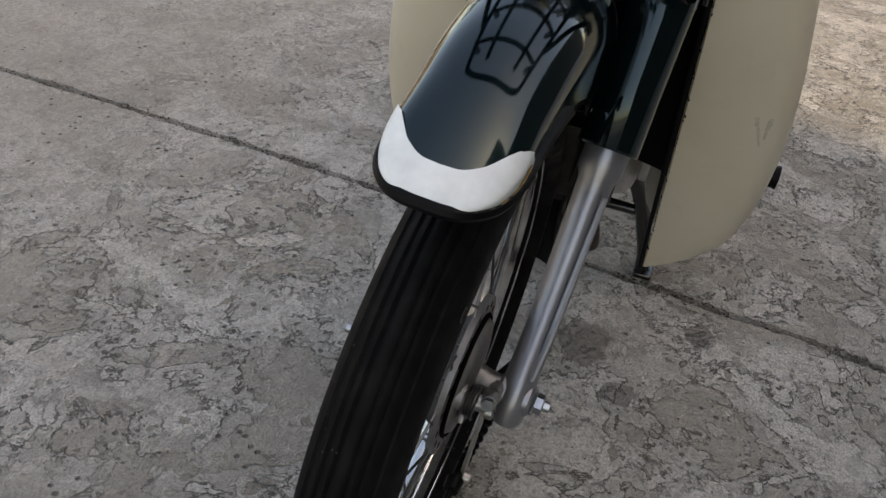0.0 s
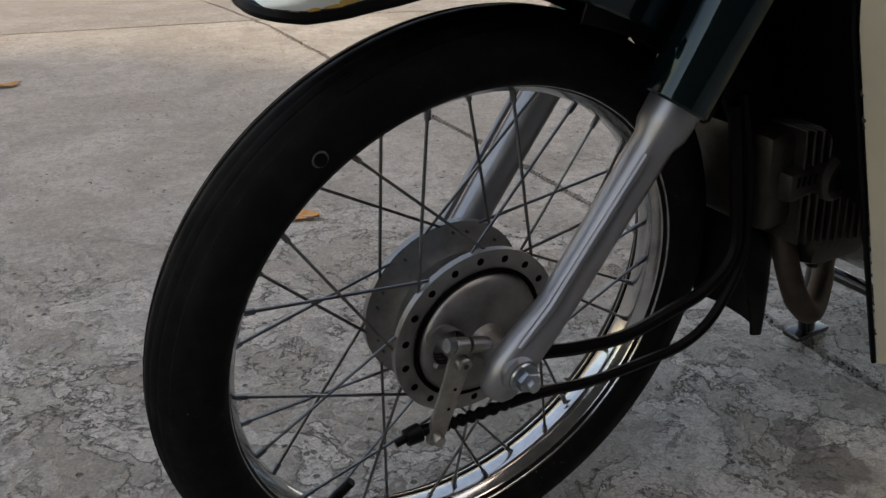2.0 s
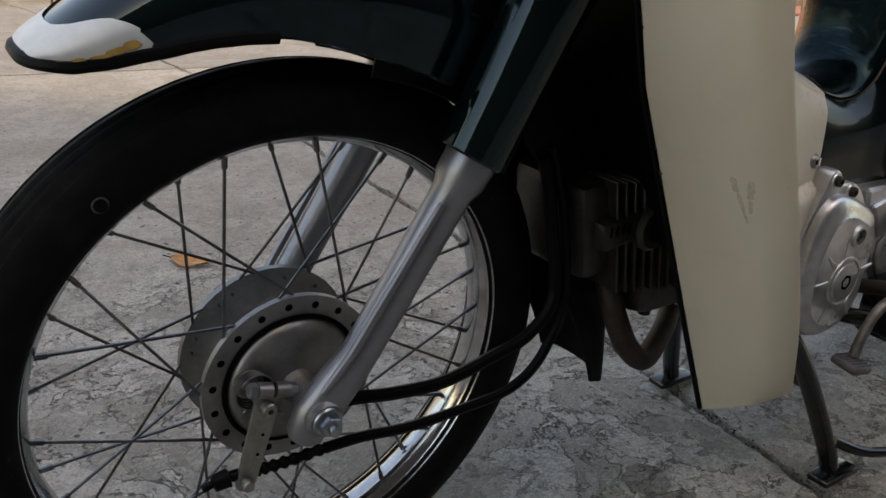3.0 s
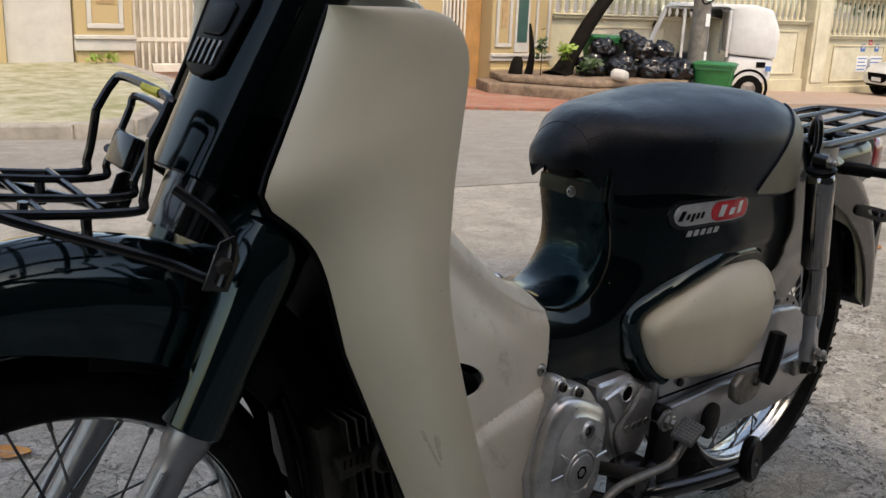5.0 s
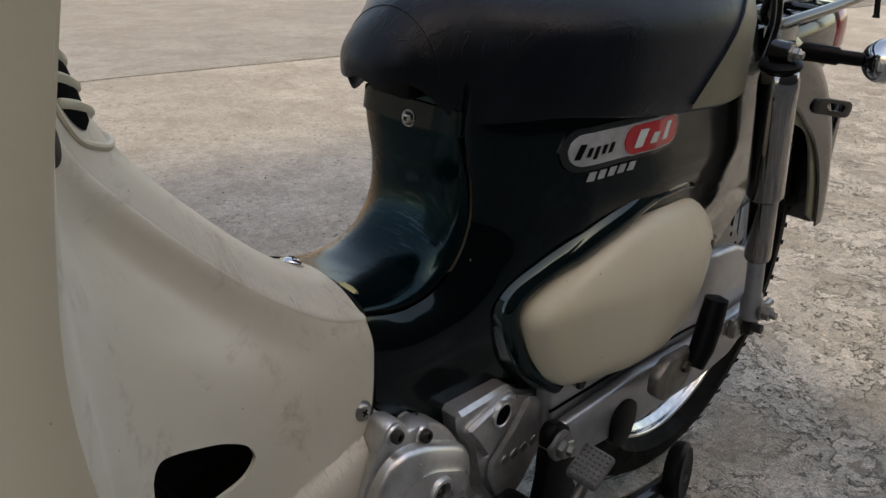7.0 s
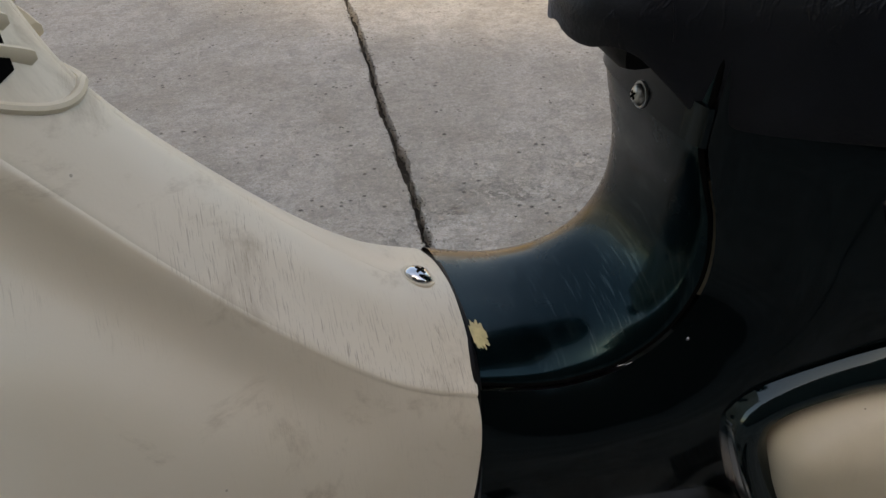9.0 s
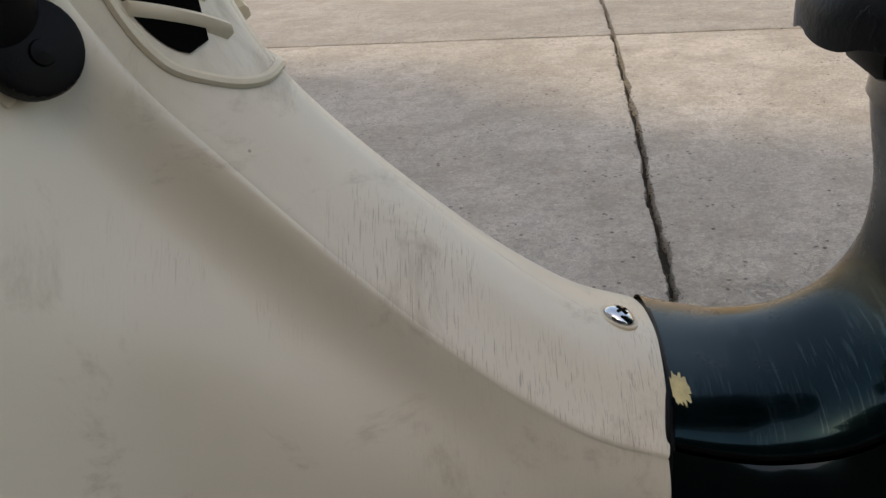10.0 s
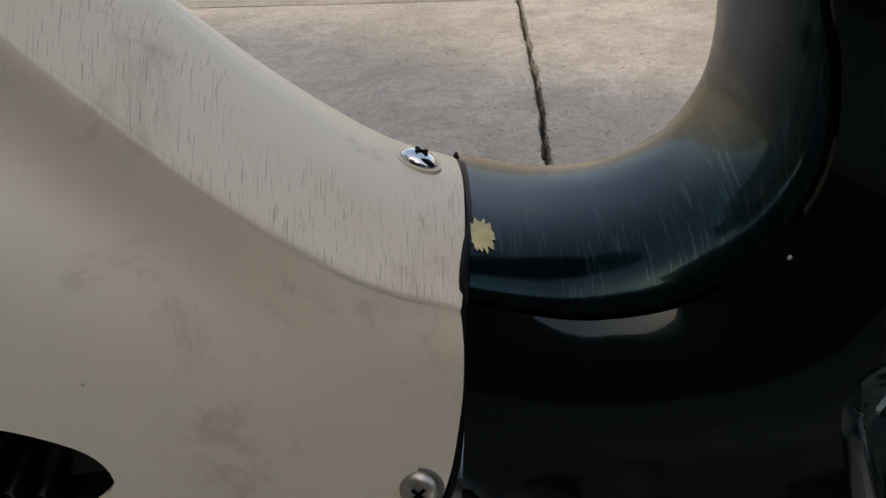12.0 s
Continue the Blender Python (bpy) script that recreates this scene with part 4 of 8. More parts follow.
SH_R = [(0.270, 0.135, 0.846), (0.322, 0.160, 0.845), (0.343, 0.173, 0.833), (0.3515, 0.180, 0.803), (0.3400, 0.187, 0.750), (0.3280, 0.194, 0.700), (0.3185, 0.203, 0.628), (0.3215, 0.213, 0.567), (0.3320, 0.223, 0.505), (0.3540, 0.230, 0.425), (0.388, 0.2275, 0.336), (0.420, 0.2155, 0.268), (0.4365, 0.208, 0.250), (0.4400, 0.196, 0.2375)]


def shield_edges(sy, n):
    f = even([Vector((x, sy * (0.108 + 0.016 * (0.687 - z) / 0.5), z)) for x, z in SH_F], n)
    r = even(spline([(x, sy * y, z) for x, y, z in SH_R], 6), n)
    return f, r


for sy in (-1, 1):
    f, r = shield_edges(sy, 48)
    prof = ((0.0, 0.0), (0.02, -0.004), (0.12, -0.008), (0.3, -0.013), (0.5, -0.016), (0.7, -0.018), (0.83, -0.017), (0.90, -0.013), (0.96, -0.006), (1.0, 0.0))
    front_side = [[p.lerp(q, t) + Vector((d, 0, 0)) for t, d in prof] for p, q in zip(f, r)]
    back_side = [[p + Vector((0.0035, 0, 0)) for p in row] for row in front_side]
    part("leg_shield", skin([a + b[::-1] for a, b in zip(front_side, back_side)]), M_CREAM, bike, "cream leg shield wing with scuffs and chipped edge", BODY)
    if sy < 0:
        shield_left = front_side
M_SCUFF = mat("scuff_mark", (0.31, 0.265, 0.20), 0.6, var=0.5, scale=220, alt=(0.50, 0.45, 0.34))
M_CHIP = mat("chipped_edge", (0.02, 0.018, 0.016), 0.7, var=0.3)


def on_shield(z, t, lift=0.0006):
    """A place on the front of the left wing: at height z, t from the inner edge to the outer one."""
    col = [[row[k].lerp(row[k + 1], (t - prof[k][0]) / (prof[k + 1][0] - prof[k][0])) for k in range(len(prof) - 1) if prof[k][0] <= t <= prof[k + 1][0]][0] for row in shield_left]
    for p, q in zip(col, col[1:]):
        if p.z >= z >= q.z:
            return p.lerp(q, (p.z - z) / max(p.z - q.z, 1e-6)) + Vector((-lift, -lift * 0.6, 0))
    return col[-1]


rnd = random.Random(12)
for z0, t0, z1, t1, wd in ((0.474, 0.66, 0.462, 0.675, 0.0034), (0.462, 0.69, 0.446, 0.72, 0.0024), (0.474, 0.79, 0.458, 0.775, 0.0038), (0.458, 0.775, 0.446, 0.77, 0.0022), (0.446, 0.72, 0.436, 0.745, 0.0016)):
    strip = []
    for k in range(9):
        f = k / 8
        c = on_shield(z0 + (z1 - z0) * f, t0 + (t1 - t0) * f)
        w_ = wd * (0.35 + 0.65 * math.sin(math.pi * (0.1 + 0.8 * f))) * rnd.uniform(0.7, 1.2)
        strip.append([c + Vector((-0.35 * w_, 0.9 * w_, 0)) * s for s in (-1, 0, 1)])
    part("scuff", skin(strip, False), M_SCUFF, bike, "grey scuff marks", BODY)
for _ in range(26):
    z = rnd.uniform(0.22, 0.60)
    c = on_shield(z, rnd.uniform(0.004, 0.018), 0.0008)
    r_ = rnd.uniform(0.0008, 0.0022)
    ring = [c + Vector((-0.2 * r_ * math.cos(q), r_ * math.cos(q) * rnd.uniform(0.6, 1.1), 1.8 * r_ * math.sin(q))) for q in (k * math.pi / 4 for k in range(8))]
    part("edge_chip", bm_from([c] + ring, [(0, 1 + k, 1 + (k + 1) % 8) for k in range(8)]), M_CHIP, bike, "", BODY)
# black apron between the two wings
fl, _ = shield_edges(-1, 40)
fr_, _ = shield_edges(1, 40)
apron = []
for p, q in zip(fl, fr_):
    row = [p + Vector((0.001, 0, 0))]
    for t in (0.04, 0.15, 0.3, 0.5, 0.7, 0.85, 0.96):
        row.append(p.lerp(q, t) + Vector((0.030 * math.sin(math.pi * t) ** 0.6 + 0.004, 0, 0)))
    row.append(q + Vector((0.001, 0, 0)))
    apron.append(row)
part("apron", skin(apron[6:30], False), M_BLACKP, bike, "black plastic apron between the wings", BODY)
lip = [p + Vector((-0.002, 0.004, 0)) for p in fl]
part("shield_edge", tube(lip, 0.0028, 8), M_BLACKP, bike, "black rubber edge of the leg shield", BODY)
part("shield_edge", tube([p + Vector((-0.002, -0.004, 0)) for p in fr_], 0.0028, 8), M_BLACKP, bike, "black rubber edge of the leg shield", BODY)

# inner cover: from the wing round to the tunnel, left half then mirrored
def crease(top, ridge, sides, dip=0.001):
    """A section of the inner cover: a flat crown, a soft crease, then the side."""
    t, r, s0 = Vector(top), Vector(ridge), Vector(sides[0])
    crown = []
    for f in (0.14, 0.45, 0.72, 0.93):
        g = f ** 1.9
        crown.append(Vector((t.x + (r.x - t.x) * g, r.y * f, t.z + (r.z - t.z) * g)))
    return [t] + crown + [r.lerp(s0, 0.01), r.lerp(s0, 0.07), r.lerp(s0, 0.45) + Vector((-0.8 * dip, 1.7 * dip, 0))] + [Vector(p) for p in sides]


KS = [
    crease((0.617, 0, 0.5045), (0.613, -0.065, 0.488), [(0.611, -0.076, 0.450), (0.604, -0.081, 0.420), (0.588, -0.086, 0.390), (0.572, -0.090, 0.335), (0.562, -0.090, 0.290), (0.556, -0.088, 0.25)], -0.0015),
    crease((0.582, 0, 0.5220), (0.570, -0.062, 0.506), [(0.564, -0.077, 0.455), (0.557, -0.085, 0.410), (0.548, -0.093, 0.370), (0.540, -0.093, 0.320), (0.536, -0.092, 0.28), (0.532, -0.09, 0.25)], -0.0005),
    crease((0.528, 0, 0.567), (0.508, -0.051, 0.553), [(0.494, -0.078, 0.490), (0.485, -0.090, 0.440), (0.478, -0.096, 0.390), (0.476, -0.098, 0.340), (0.477, -0.100, 0.29), (0.478, -0.1, 0.25)], 0.0025),
    crease((0.463, 0, 0.635), (0.436, -0.041, 0.627), [(0.418, -0.085, 0.555), (0.408, -0.108, 0.490), (0.404, -0.120, 0.430), (0.410, -0.126, 0.360), (0.422, -0.130, 0.30), (0.432, -0.132, 0.25)], 0.005),
    crease((0.434, 0, 0.686), (0.402, -0.044, 0.674), [(0.376, -0.105, 0.600), (0.364, -0.142, 0.530), (0.362, -0.158, 0.470), (0.374, -0.168, 0.390), (0.396, -0.172, 0.32), (0.418, -0.174, 0.25)], 0.006),
    crease((0.408, 0, 0.770), (0.370, -0.060, 0.755), [(0.350, -0.130, 0.680), (0.340, -0.172, 0.600), (0.340, -0.192, 0.520), (0.354, -0.203, 0.430), (0.386, -0.205, 0.34), (0.425, -0.203, 0.25)], 0.005),
    crease((0.395, 0, 0.850), (0.356, -0.110, 0.847), [(0.3495, -0.177, 0.795), (0.3265, -0.192, 0.690), (0.3195, -0.205, 0.600), (0.334, -0.221, 0.497), (0.378, -0.2255, 0.365), (0.442, -0.201, 0.24)]),
]


def patch_rows(curves, nu, nv):
    dense = [spline(c, nv) for c in curves]
    cols = [spline([r[j] for r in dense], nu) for j in range(len(dense[0]))]
    return [[cols[j][i] for j in range(len(cols))] for i in range(len(cols[0]))]


grid = patch_rows(KS, 9, 10)
for row in grid:
    for p in row:
        if 0.43 < p.x < 0.63:
            f = max(0.0, min(1.0, (0.3775 + 0.155 * (p.x - 0.445) - p.z) / 0.007)) * min(1.0, (p.x - 0.43) / 0.03)
            p.y -= 0.0095 * f * f * (3 - 2 * f)


def solid_sheet(grid, thick):
    """A sheet with thickness: each row of points offset inward."""
    ni, nj = len(grid), len(grid[0])
    verts = [p for r in grid for p in r]
    back = []
    for i in range(ni):
        for j in range(nj):
            u = grid[min(i + 1, ni - 1)][j] - grid[max(i - 1, 0)][j]
            v = grid[i][min(j + 1, nj - 1)] - grid[i][max(j - 1, 0)]
            nn = u.cross(v)
            nn = nn.normalized() if nn.length > 1e-9 else Vector((0, -1, 0))
            back.append(grid[i][j] - nn * thick)
    k = ni * nj
    faces = []
    for i in range(ni - 1):
        for j in range(nj - 1):
            a = i * nj + j
            faces += [(a, a + 1, a + nj + 1, a + nj), (k + a, k + a + nj, k + a + nj + 1, k + a + 1)]
    rim = [i * nj for i in range(ni)] + [(ni - 1) * nj + j for j in range(1, nj)] + [i * nj + nj - 1 for i in range(ni - 2, -1, -1)] + list(range(nj - 2, 0, -1))
    for a, b in zip(rim, rim[1:] + rim[:1]):
        faces.append((a, b, k + b, k + a))
    return verts + back, faces


def cut(ob, cutter_bm, m):
    """Takes a solid away from a part."""
    cutter = new("cutter", finish(cutter_bm, "cutter", m))
    cutter.parent = ob.parent
    mod = ob.modifiers.new("cut", "BOOLEAN")
    mod.operation, mod.object, mod.solver = "DIFFERENCE", cutter, "EXACT"
    bpy.context.view_layer.update()
    me = bpy.data.meshes.new_from_object(ob.evaluated_get(bpy.context.evaluated_depsgraph_get()))
    ob.modifiers.remove(mod)
    old = ob.data
    ob.data = me
    bpy.data.meshes.remove(old)
    cm = cutter.data
    bpy.data.objects.remove(cutter)
    bpy.data.meshes.remove(cm)
    for f in ob.data.polygons:
        f.use_smooth = True
    ob.data.set_sharp_from_angle(angle=radians(40))


def mirrored(rows):
    return [[Vector((p.x, -p.y, p.z)) for p in r] for r in rows]


HOLE = [(x, z + 0.003) for x, z in [(0.397, 0.474), (0.399, 0.483), (0.408, 0.4875), (0.425, 0.481), (0.441, 0.4735), (0.462, 0.4635), (0.481, 0.451), (0.488, 0.440), (0.486, 0.434), (0.474, 0.4285), (0.450, 0.430), (0.4135, 0.437), (0.407, 0.443), (0.401, 0.458)]]


def to_local(bm):
    bmesh.ops.transform(bm, matrix=BODY, verts=bm.verts)
    bmesh.ops.translate(bm, vec=-bike.location, verts=bm.verts)
    return bm


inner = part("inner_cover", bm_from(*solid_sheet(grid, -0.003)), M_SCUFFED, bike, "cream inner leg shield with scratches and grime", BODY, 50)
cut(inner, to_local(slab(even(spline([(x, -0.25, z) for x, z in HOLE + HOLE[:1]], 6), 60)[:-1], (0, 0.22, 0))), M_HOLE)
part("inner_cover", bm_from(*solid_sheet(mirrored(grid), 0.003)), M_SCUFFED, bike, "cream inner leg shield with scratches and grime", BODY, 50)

# vent grille at the head of the tunnel, screws, bag hook
def screw(at, axis, r, parent, frame_of=BODY, m=None, name="screw"):
    ax = Vector(axis).normalized()
    ob = part(name, lathe([(-0.003, r * 0.9), (0.0, r), (0.0015, r * 0.96), (0.0032, r * 0.7), (0.0040, r * 0.35), (0.0041, 0.0)], at, ax, 24), m or M_CHROME, parent, "chromed cross-head screw", frame_of)
    u = ax.orthogonal().normalized()
    v = ax.cross(u)
    for d in (u, v):
        o = d.cross(ax)
        pts = [Vector(at) + ax * 0.0039 + d * r * 0.42 * a + o * r * 0.09 * b for a, b in ((-1, -1), (1, -1), (1, 1), (-1, 1))]
        part("slot", slab(pts, ax * 0.0006), M_HOLE, ob, "", frame_of)
    part("washer_ring", lathe([(-0.001, r * 1.28), (0.0004, r * 1.22), (0.0004, r * 1.02), (-0.001, r * 1.0)], at, ax, 28), M_CREAM if m is None else M_HUB, ob, "", frame_of)
    return ob


screw((0.6008, 0.005, 0.5155), (0.36, 0.0, 0.93), 0.0080, inner)
screw((0.5945, -0.0836, 0.4215), (-0.06, -0.98, 0.15), 0.0075, inner, BODY, M_ZINC)

# vent: a raised frame with three slanted slats over dark openings
vent_mid = Vector((0.4385, 0, 0.6870))
vu = Vector((-0.46, 0, 0.888)).normalized()      # up along the tunnel
vn = Vector((0.888, 0, 0.46)).normalized()       # outwards
tunnel = BVHTree.FromPolygons([p for r in grid for p in r], [(a, a + 1, a + 1 + len(grid[0]), a + len(grid[0])) for a in (i * len(grid[0]) + j for i in range(len(grid) - 1) for j in range(len(grid[0]) - 1))])


def vent_pt(u, w, h):
    """A place on the tunnel's head: u up along it, w to the side, h above its surface."""
    o = vent_mid + vu * (u + 0.008) + Vector((0, -max(abs(w), 0.0008), 0)) + vn * 0.1
    hit = tunnel.ray_cast(o, -vn)[0] or o - vn * 0.1
    return Vector((hit.x, w, hit.z)) + vn * (h + 0.0034)


half_rim = ((-0.046, 0.0), (-0.046, -0.012), (-0.040, -0.023), (-0.024, -0.034), (-0.010, -0.038), (0.006, -0.040), (0.03, -0.041), (0.080, -0.043), (0.088, -0.034), (0.090, 0.0))
rim_uw = list(half_rim) + [(u, -w) for u, w in half_rim[-2::-1]]
rim_line = even(spline([(u, w, 0) for u, w in rim_uw], 6), 110)[:-1]
vent = part("vent", tube([vent_pt(p.x, p.y, 0.0004) for p in rim_line], 0.0026, 8, closed=True), M_CREAM, inner, "cream vent grille with slats", BODY)


def across(u, side):
    """The two ends of the opening at a height u."""
    f = min(1.0, max(0.0, (u + 0.022) / 0.03))
    return [side * (0.0240 - 0.0090 * f + (0.0030 + 0.0210 * f ** 0.6) * k / 6) for k in range(7)]


for sy in (-1, 1):
    part("vent_opening", skin([[vent_pt(-0.020 + 0.1 * k / 30, w, 0.0022) for w in across(-0.020 + 0.1 * k / 30, sy)] for k in range(31)], False), M_HOLE, vent, "dark vent opening", BODY)
    for u in (0.010, 0.027, 0.044, 0.061, 0.078):
        rings = []
        for k, w in enumerate(across(u, sy)):
            uu = u - 0.028 * (1 - k / 6)
            rings.append([vent_pt(uu + du, w, h) for du, h in ((0.0, 0.0), (-0.0008, 0.0042), (-0.0026, 0.0050), (-0.0058, 0.0038), (-0.0066, 0.0))])
        part("slat", skin(rings), M_CREAM, vent, "", BODY)

# bag hook: black moulded finger with its screw, on a flat pad
hook_c = Vector((0.379, -0.062, 0.681))
hn = Vector((0.72, -0.62, 0.30)).normalized()
ht = (Vector((-0.55, -0.1, 0.83)) - hn * hn.dot(Vector((-0.55, -0.1, 0.83)))).normalized()
hs = hn.cross(ht)
def hp(u, w, h):
    return hook_c + ht * u + hs * w + hn * h


hook = part("bag_hook", slab([hp(0.0185 * math.sin(q), 0.0185 * math.cos(q), 0.0) for q in (2 * math.pi * k / 32 for k in range(32))], hn * 0.012, 0.003), M_BLACKP, bike, "black plastic bag hook", BODY)
rings = []
for u, wd, h, th in ((0.004, 0.010, 0.008, 0.004), (0.012, 0.013, 0.012, 0.006), (0.028, 0.013, 0.020, 0.006), (0.046, 0.012, 0.027, 0.0055), (0.060, 0.010, 0.030, 0.005), (0.067, 0.005, 0.031, 0.003)):
    rings.append([hp(u, wd * math.cos(q), h + th * math.sin(q)) for q in (2 * math.pi * k / 20 for k in range(20))])
part("hook_finger", skin(rings), M_BLACKP, hook, "", BODY)
part("hook_screw", lathe([(0.0, 0.0052), (0.002, 0.0046), (0.003, 0.0)], hp(-0.003, 0.0, 0.0115), hn, 16), M_BLACKP, hook, "", BODY)
part("hook_pad", slab([hp(-0.010, -0.020, -0.004), hp(0.050, -0.022, -0.004), hp(0.050, 0.022, -0.004), hp(-0.010, 0.020, -0.004)], hn * 0.0050, 0.0015), M_CREAM, hook, "", BODY)

# ---- central frame in dark green: a saddle cover along the top line, and the sides below and behind it ----
TOP = spline([(0.619, 0, 0.5035), (0.640, 0, 0.4988), (0.661, 0, 0.4968), (0.687, 0, 0.5000), (0.709, 0, 0.5125), (0.7225, 0, 0.534), (0.7265, 0, 0.560), (0.7240, 0, 0.584), (0.7215, 0, 0.607), (0.724, 0, 0.630), (0.728, 0, 0.655)], 6)
SEAM_D = [0.0132, 0.0154, 0.0178, 0.0188, 0.0182, 0.0164, 0.0120, 0.0085, 0.0060, 0.0060, 0.0060]


def seam_depth(i):
    k = min(int(i / 6), 9)
    return SEAM_D[k] + (SEAM_D[k + 1] - SEAM_D[k]) * (i / 6 - k)


WT = {0.34: [(0.60, 0.085), (0.72, 0.086), (0.85, 0.088), (1.0, 0.088), (1.12, 0.08), (1.3, 0.07)],
      0.42: [(0.60, 0.082), (0.70, 0.083), (0.78, 0.090), (0.86, 0.104), (1.0, 0.110), (1.15, 0.100), (1.3, 0.08)],
      0.49: [(0.60, 0.072), (0.70, 0.078), (0.76, 0.088), (0.84, 0.112), (0.95, 0.126), (1.08, 0.124), (1.20, 0.105), (1.3, 0.09)],
      0.54: [(0.60, 0.066), (0.72, 0.070), (0.76, 0.084), (0.83, 0.116), (0.93, 0.132), (1.08, 0.130), (1.22, 0.105), (1.3, 0.09)],
      0.60: [(0.60, 0.06), (0.735, 0.058), (0.77, 0.086), (0.82, 0.113), (0.90, 0.131), (1.08, 0.127), (1.24, 0.105), (1.3, 0.09)],
      0.66: [(0.60, 0.06), (0.735, 0.055), (0.77, 0.080), (0.82, 0.102), (0.90, 0.118), (1.08, 0.116), (1.24, 0.105), (1.3, 0.09)]}


def body_half(x, z):
    keys = sorted(WT)
    z = max(keys[0], min(keys[-1], z))
    for a, b in zip(keys, keys[1:]):
        if z <= b:
            f = (z - a) / (b - a)
            f = f * f * (3 - 2 * f)
            return lerp_table(WT[a], x) * (1 - f) + lerp_table(WT[b], x) * f
    return 0.1


def top_normal(i):
    t = TOP[min(i + 1, len(TOP) - 1)] - TOP[max(i - 1, 0)]
    return Vector((-t.z, 0, t.x)).normalized() * -1.0


def saddle_width(s):
    return 0.0625 - 0.009 * s


OUTER = even([(0.604, 0, 0.335), (0.78, 0, 0.335), (1.10, 0, 0.350), (1.26, 0, 0.46), (1.27, 0, 0.655)], len(TOP))
saddle_l, side_l = [], []
for i, p in enumerate(TOP):
    s = i / (len(TOP) - 1)
    nrm = top_normal(i)
    W = saddle_width(s)
    saddle_l.append([p + nrm * seam_depth(i) * (1 - math.cos(q)) ** 1.25 + Vector((0, -W * math.sin(q), 0)) for q in (math.pi / 2 * k / 14 for k in range(15))])
    q0 = p + nrm * (seam_depth(i) + 0.0015)
    row = []
    for k in range(33):
        t = (k / 32) ** 1.6
        c = q0.lerp(OUTER[i], t)
        d = (c - q0).length
        f = 1 - (1 - min(1.0, d / (0.036 + 0.035 * s))) ** 2.3
        row.append(Vector((c.x, -((W + 0.0025) * (1 - f) + body_half(c.x, c.z) * f), c.z)))
    side_l.append(row)
saddle = [[Vector((p.x, -p.y, p.z)) for p in r[::-1]] + r[1:] for r in saddle_l]
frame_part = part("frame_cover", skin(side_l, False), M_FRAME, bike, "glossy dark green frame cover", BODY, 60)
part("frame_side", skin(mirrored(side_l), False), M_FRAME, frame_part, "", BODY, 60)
saddle_part = part("saddle_cover", skin(saddle, False), M_SADDLE, bike, "glossy dark green tunnel cover, rubbed brown along the edge", BODY, 60)
part("cover_joint", tube([r[-1] + Vector((0, 0.0012, 0)) for r in saddle_l], 0.0018, 8), M_HOLE, frame_part, "", BODY)


def on_body(x, z, lift=0.0):
    """A place on the left side of the frame, clear of the saddle cover."""
    return Vector((x, -(body_half(x, z) + lift), z))


def on_saddle(i, q, lift=0.0):
    """A place on the saddle cover: i along, q degrees down from the crown to the left."""
    i0 = min(int(i), len(TOP) - 2)
    k = max(0.0, min(13.999, q / 90 * 14))
    k0 = int(k)
    a = saddle_l[i0][k0].lerp(saddle_l[i0 + 1][k0], i - i0)
    b = saddle_l[i0][k0 + 1].lerp(saddle_l[i0 + 1][k0 + 1], i - i0)
    c = a.lerp(b, k - k0)
    out = -top_normal(i0) * math.cos(radians(q)) + Vector((0, -math.sin(radians(q)), 0))
    return c + out * lift


seam_line = spline([(0.6185, 0.060, 0.490), (0.619, 0.03, 0.5010), (0.619, 0, 0.5030), (0.6185, -0.030, 0.5010), (0.6155, -0.055, 0.4955), (0.6145, -0.064, 0.487), (0.6125, -0.074, 0.460), (0.611, -0.0765, 0.450), (0.606, -0.081, 0.420), (0.594, -0.085, 0.395)], 6)
part("tunnel_gasket", tube(seam_line, 0.0022, 8), M_BLACKP, frame_part, "black rubber gasket", BODY)
M_WORN = mat("bare_primer", (0.50, 0.42, 0.20), 0.6, var=0.3, scale=200)
ring = []
for k in range(48):
    q = 2 * math.pi * k / 48
    w = 1 + 0.45 * noise.noise(Vector((math.cos(q) * 6, math.sin(q) * 6, 2.0)))
    ring.append(on_saddle(max(0.2, 1.5 + 1.5 * w * math.cos(q)), 36 + 11 * w * math.sin(q), 0.0006))
part("paint_chip", bm_from([on_saddle(1.4, 36, 0.0008)] + ring, [(0, 1 + k, 1 + (k + 1) % 48) for k in range(48)]), M_WORN, saddle_part, "yellowish bare patch in the paint", BODY)
part("chip", lathe([(0, 0.0010), (0.0004, 0.0007), (0.0004, 0.0)], Vector((0.7242, -0.0755, 0.5062)), (0.1, -1, 0.1), 7), M_ALU, frame_part, "", BODY)

# collar of the post below the seat, with its screw
collar = [[(on_saddle(i, q, 0.0032)) for q in range(0, 91, 6)] for i in (48.0, 48.2, 53.5, 53.7)]
collar[0] = [on_saddle(48.0, q, 0.0) for q in range(0, 91, 6)]
collar[3] = [on_saddle(53.7, q, 0.0) for q in range(0, 91, 6)]
full = [[Vector((p.x, -p.y, p.z)) for p in r[::-1]] + r[1:] for r in collar]
part("post_collar", skin(full, False), M_FRAME, saddle_part, "glossy dark green collar", BODY)
screw(on_saddle(49.5, 5, 0.0036), (-0.99, -0.04, 0.1), 0.0058, saddle_part, BODY, M_ZINC)

# name badge: white and red lozenge in a black surround, plain bars for lettering
LZ, LS = 0.5920, 0.03


